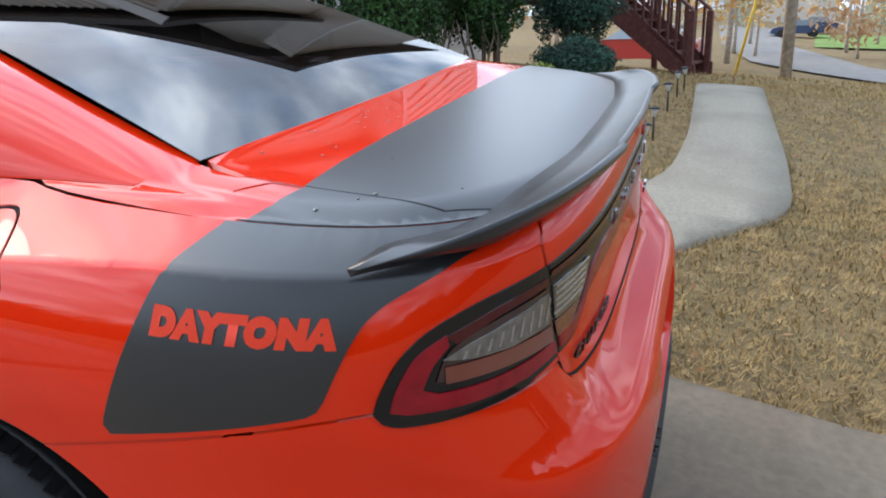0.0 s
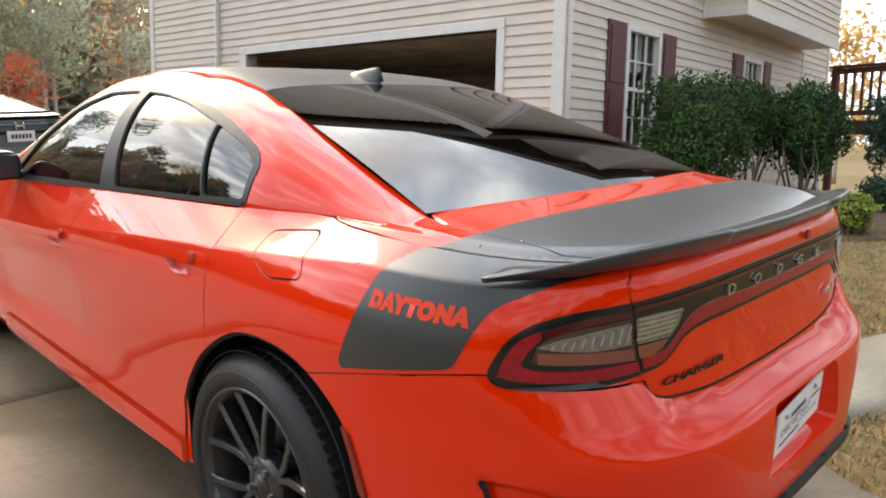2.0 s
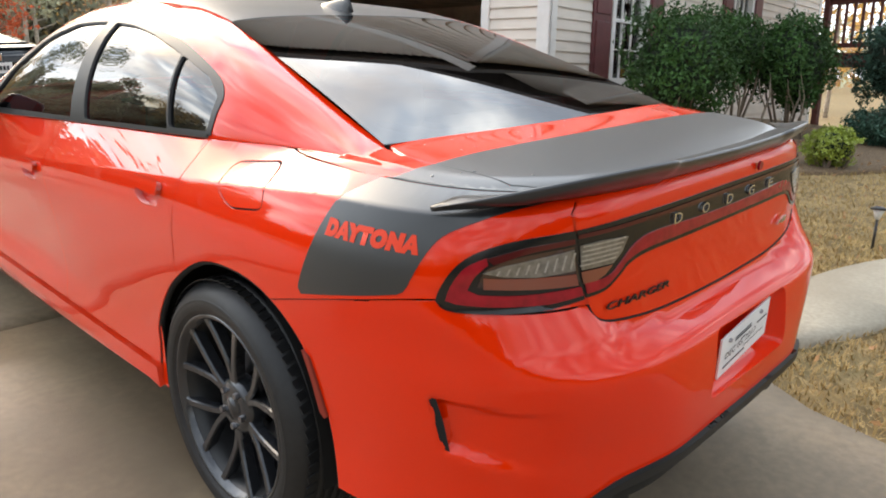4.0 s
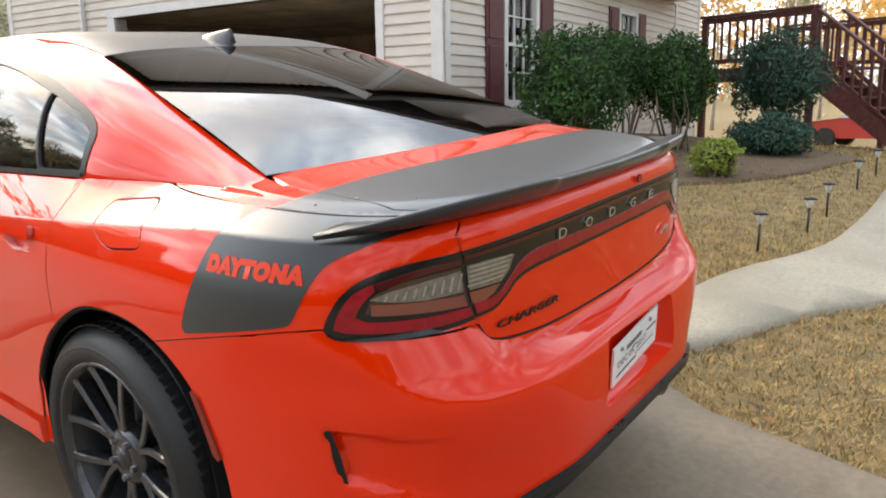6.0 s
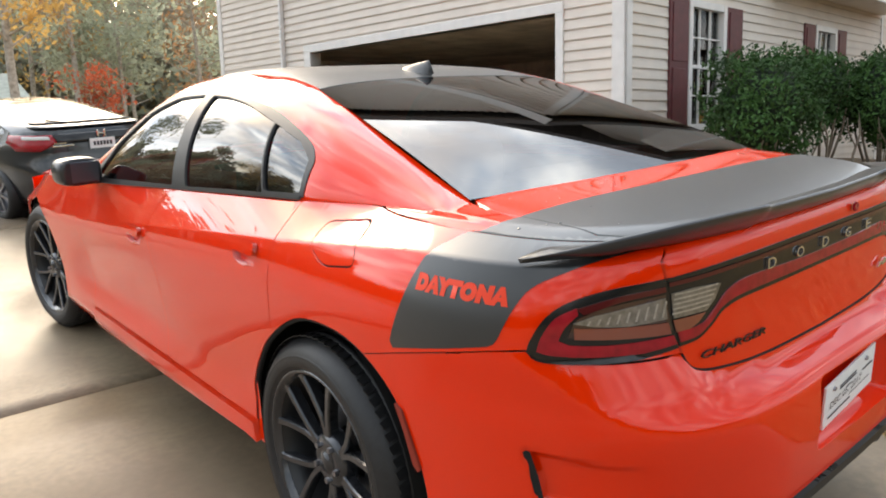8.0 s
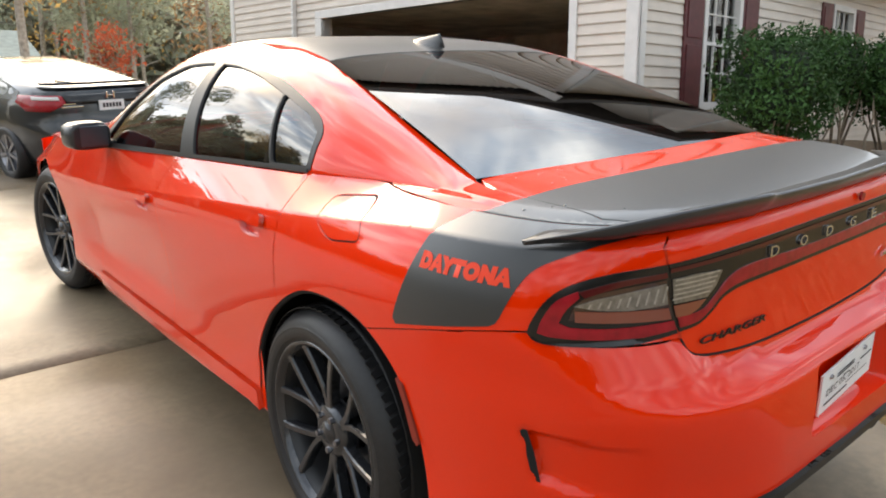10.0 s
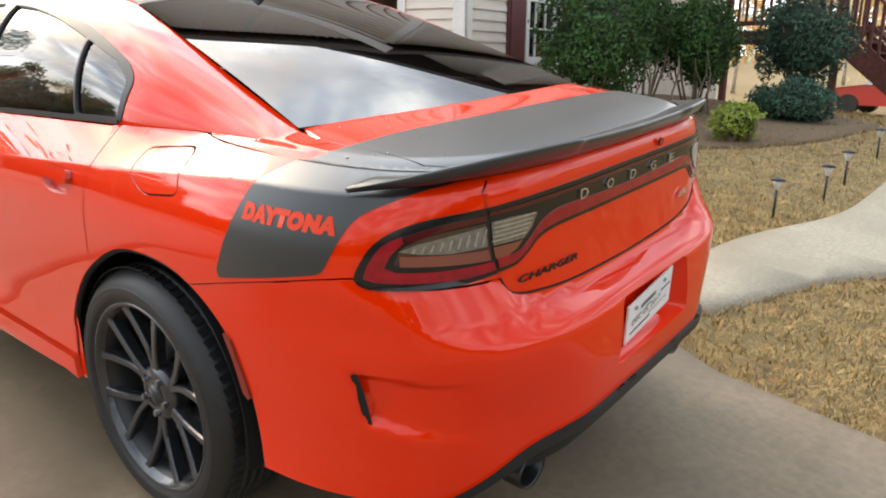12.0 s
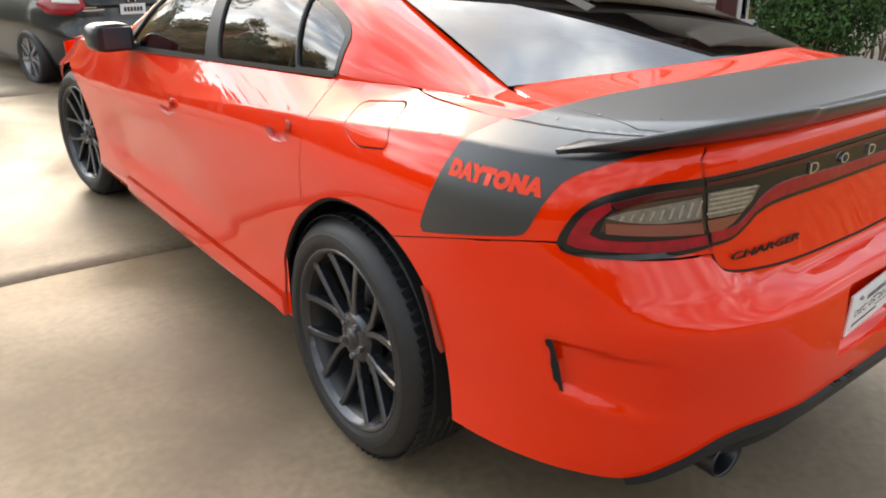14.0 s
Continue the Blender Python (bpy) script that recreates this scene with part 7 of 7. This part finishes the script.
# ---- the second car, dark crossover ahead on the driveway ----
HM = SLOPE @ Matrix.Translation((0.02, 8.62, -0.02)) @ Matrix.Rotation(radians(11), 4, "Z") @ Matrix.Diagonal((0.80, 0.92, 0.81, 1))
suv = thing("dark_crossover", "dark blue-grey crossover with sloping glass hatch on the driveway", "car", HM)
h_w = spline([(0.25, 0.86), (0.45, 0.90), (0.75, 0.925), (0.95, 0.90), (1.05, 0.87), (1.2, 0.80), (1.4, 0.70), (1.55, 0.60), (1.62, 0.45)])
h_rear = spline([(0.25, -2.30), (0.45, -2.42), (0.62, -2.45), (0.80, -2.36), (1.0, -2.34), (1.13, -2.30), (1.19, -2.20), (1.3, -1.80), (1.42, -1.35), (1.55, -0.75), (1.62, -0.2)])
h_front = spline([(0.25, 2.35), (0.5, 2.45), (0.8, 2.35), (0.98, 1.6), (1.1, 1.15), (1.3, 0.75), (1.5, 0.35), (1.62, 0.1)])
bm = bmesh.new()
rows = []
zs_ = [0.25, 0.35, 0.45, 0.55, 0.65, 0.75, 0.82, 0.90, 0.98, 1.05, 1.12, 1.16, 1.20, 1.26, 1.33, 1.40, 1.47, 1.53, 1.58, 1.62]
NR = 48
for z in zs_:
    w_, yb_, yf_ = h_w(z), h_rear(z), h_front(z)
    cy, ry = (yb_ + yf_) / 2, (yf_ - yb_) / 2
    row = []
    for k in range(NR):
        q = 2 * math.pi * k / NR
        c, s_ = math.cos(q), math.sin(q)
        rr = (abs(c) ** 5 + abs(s_) ** 5) ** -0.2
        row.append(bm.verts.new((w_ * c * rr, cy + ry * s_ * rr, z)))
    rows.append(row)
for i, (r0, r1) in enumerate(zip(rows, rows[1:])):
    for k in range(NR):
        f_ = bm.faces.new((r0[k], r0[(k + 1) % NR], r1[(k + 1) % NR], r1[k]))
        f_.smooth = True
bm.faces.new(rows[-1])
bm.faces.new(rows[0][::-1])
part("body", bm, M["dark_paint"], suv)


def h_at(x, z):
    """Rear surface of the crossover."""
    w_, yb_, yf_ = h_w(z), h_rear(z), h_front(z)
    cy, ry = (yb_ + yf_) / 2, (yf_ - yb_) / 2
    return cy - ry * max(1 - min(abs(x) / w_, 0.999) ** 5, 0.0) ** 0.2


def h_patch(nm, pts, mat, lift, parent, nx=10, nz=6, thick=0.006):
    """A patch on its rear between two edges given as (x0, x1, z) rows."""
    bm = bmesh.new()
    g = []
    for t in steps(0, 1, nz):
        k = t * (len(pts) - 1)
        i = min(int(k), len(pts) - 2)
        u = k - i
        x0, x1, z = (pts[i][j] + (pts[i + 1][j] - pts[i][j]) * u for j in range(3))
        g.append([bm.verts.new((x, h_at(x, z) - lift, z + lift * 0.3)) for x in steps(x0, x1, nx)])
    for r0, r1 in zip(g, g[1:]):
        for i in range(nx):
            bm.faces.new((r0[i], r0[i + 1], r1[i + 1], r1[i])).smooth = True
    ex = bmesh.ops.extrude_edge_only(bm, edges=[e for e in bm.edges if e.is_boundary])
    for v in ex["geom"]:
        if isinstance(v, bmesh.types.BMVert):
            v.co.y += lift + thick
    bmesh.ops.recalc_face_normals(bm, faces=bm.faces[:])
    return part(nm, bm, mat, parent)


h_patch("hatch_glass", [(-0.66, 0.66, 1.215), (-0.60, 0.60, 1.33), (-0.52, 0.52, 1.45), (-0.42, 0.42, 1.56)], M["gloss_black"], 0.010, suv, 14, 10)
h_patch("spoiler", [(-0.70, 0.70, 1.165), (-0.72, 0.72, 1.185), (-0.70, 0.70, 1.20)], M["dark_paint"], 0.03, suv, 14, 3)
h_patch("lower_glass", [(-0.56, 0.56, 0.98), (-0.60, 0.60, 1.10)], M["gloss_black"], 0.005, suv, 10, 3)
for sx in (-1, 1):
    a, b = sorted((sx * 0.86, sx * 0.54))
    h_patch("tail_lamp", [(a + (0.16 if sx > 0 else 0.02), b - (0.02 if sx > 0 else 0.16), 0.90), (a, b, 1.0), (a + 0.03, b - 0.03, 1.09)], M["lens_red"], 0.012, suv, 8, 4)
    h_patch("clear_unit", [(a + 0.06, b - 0.06, 1.035), (a + 0.07, b - 0.07, 1.075)], M["frost"], 0.016, suv, 8, 3)
bm = box((-0.16, -2.375, 0.90), (0.16, -2.355, 1.02))
part("number_plate", bm, M["plate"], suv)
bm = bmesh.new()
for x0 in steps(-0.12, 0.09, 5):
    add_box(bm, (x0, -2.380, 0.935), (x0 + 0.028, -2.374, 0.985))
part("plate_bar", bm, M["ink"], suv)
bm = bmesh.new()
for lo, hi in (((-0.055, -2.362, 1.04), (-0.035, -2.345, 1.12)), ((0.035, -2.362, 1.04), (0.055, -2.345, 1.12)), ((-0.035, -2.360, 1.07), (0.035, -2.347, 1.085))):
    add_box(bm, lo, hi, bevel=0.003)
part("emblem", bm, M["chrome"], suv)
bm = box((-0.62, -2.366, 0.955), (-0.36, -2.350, 0.972), bevel=0.002)
add_box(bm, (-0.60, -2.366, 0.99), (-0.45, -2.350, 1.002))
part("name_badge", bm, M["chrome"], suv)
bm = bmesh.new()
add_tube(bm, [(-0.45, -1.93, 1.285), (-0.30, -2.07, 1.245), (-0.12, -2.15, 1.235)], [0.014, 0.010, 0.007], 8)
part("wiper", bm, M["solar"], suv)
bm = bmesh.new()
add_tube(bm, [(0.0, -0.7, 1.58), (0.0, -0.82, 1.76)], [0.008, 0.003], 6)
part("aerial", bm, M["solar"], suv)
for sx in (-1, 1):
    bm = bmesh.new()
    vs = []
    for t in steps(0, 1, 12):
        y = -1.75 + 3.0 * t
        z1 = 1.10 + 0.36 * math.sin(min(1, t * 1.25 + 0.05) * math.pi * 0.62)
        z1 = min(z1, 1.45)
        for z in (1.04, z1):
            w_, yb_, yf_ = h_w(z), h_rear(z), h_front(z)
            cy, ry = (yb_ + yf_) / 2, (yf_ - yb_) / 2
            x = w_ * max(1 - min(abs((y - cy) / ry), 0.995) ** 5, 0) ** 0.2
            vs.append(bm.verts.new((sx * (x + 0.006), y, z)))
    for i in range(12):
        bm.faces.new((vs[2 * i], vs[2 * i + 1], vs[2 * i + 3], vs[2 * i + 2])).smooth = True
    bmesh.ops.recalc_face_normals(bm, faces=bm.faces[:])
    part("side_glass", bm, M["gloss_black"], suv)
    for wy in (-1.42, 1.40):
        wl = thing("wheel", "dark tyre with bright alloy rim", "", Matrix.Translation((sx * 0.80, wy, 0.345)) @ (Matrix.Rotation(math.pi, 4, "Z") if sx > 0 else Matrix.Identity(4)))
        wl.parent = suv
        bm = bmesh.new()
        lathe(bm, [(0.235, -0.10), (0.29, -0.128), (0.33, -0.115), (0.347, -0.07), (0.347, 0.1), (0.235, 0.1)], 36)
        part("tyre", bm, M["rubber"], wl)
        bm = bmesh.new()
        lathe(bm, [(0.236, -0.10), (0.225, -0.06), (0.06, -0.075), (0.05, -0.09), (0.0, -0.09)], 30)
        for k in range(7):
            q = 2 * math.pi * k / 7
            add_box(bm, (-0.105, -0.02, 0.05), (-0.07, 0.02, 0.235), Matrix.Rotation(q, 4, "X"))
        part("rim", bm, M["steel"], wl)
# its low, long hatch: everything over the tail edge sits lower
for ob in suv.children_recursive:
    if ob.type == "MESH" and ob.parent is suv:
        for v in ob.data.vertices:
            if v.co.z > 1.19:
                v.co.z = 1.19 + (v.co.z - 1.19) * 0.68
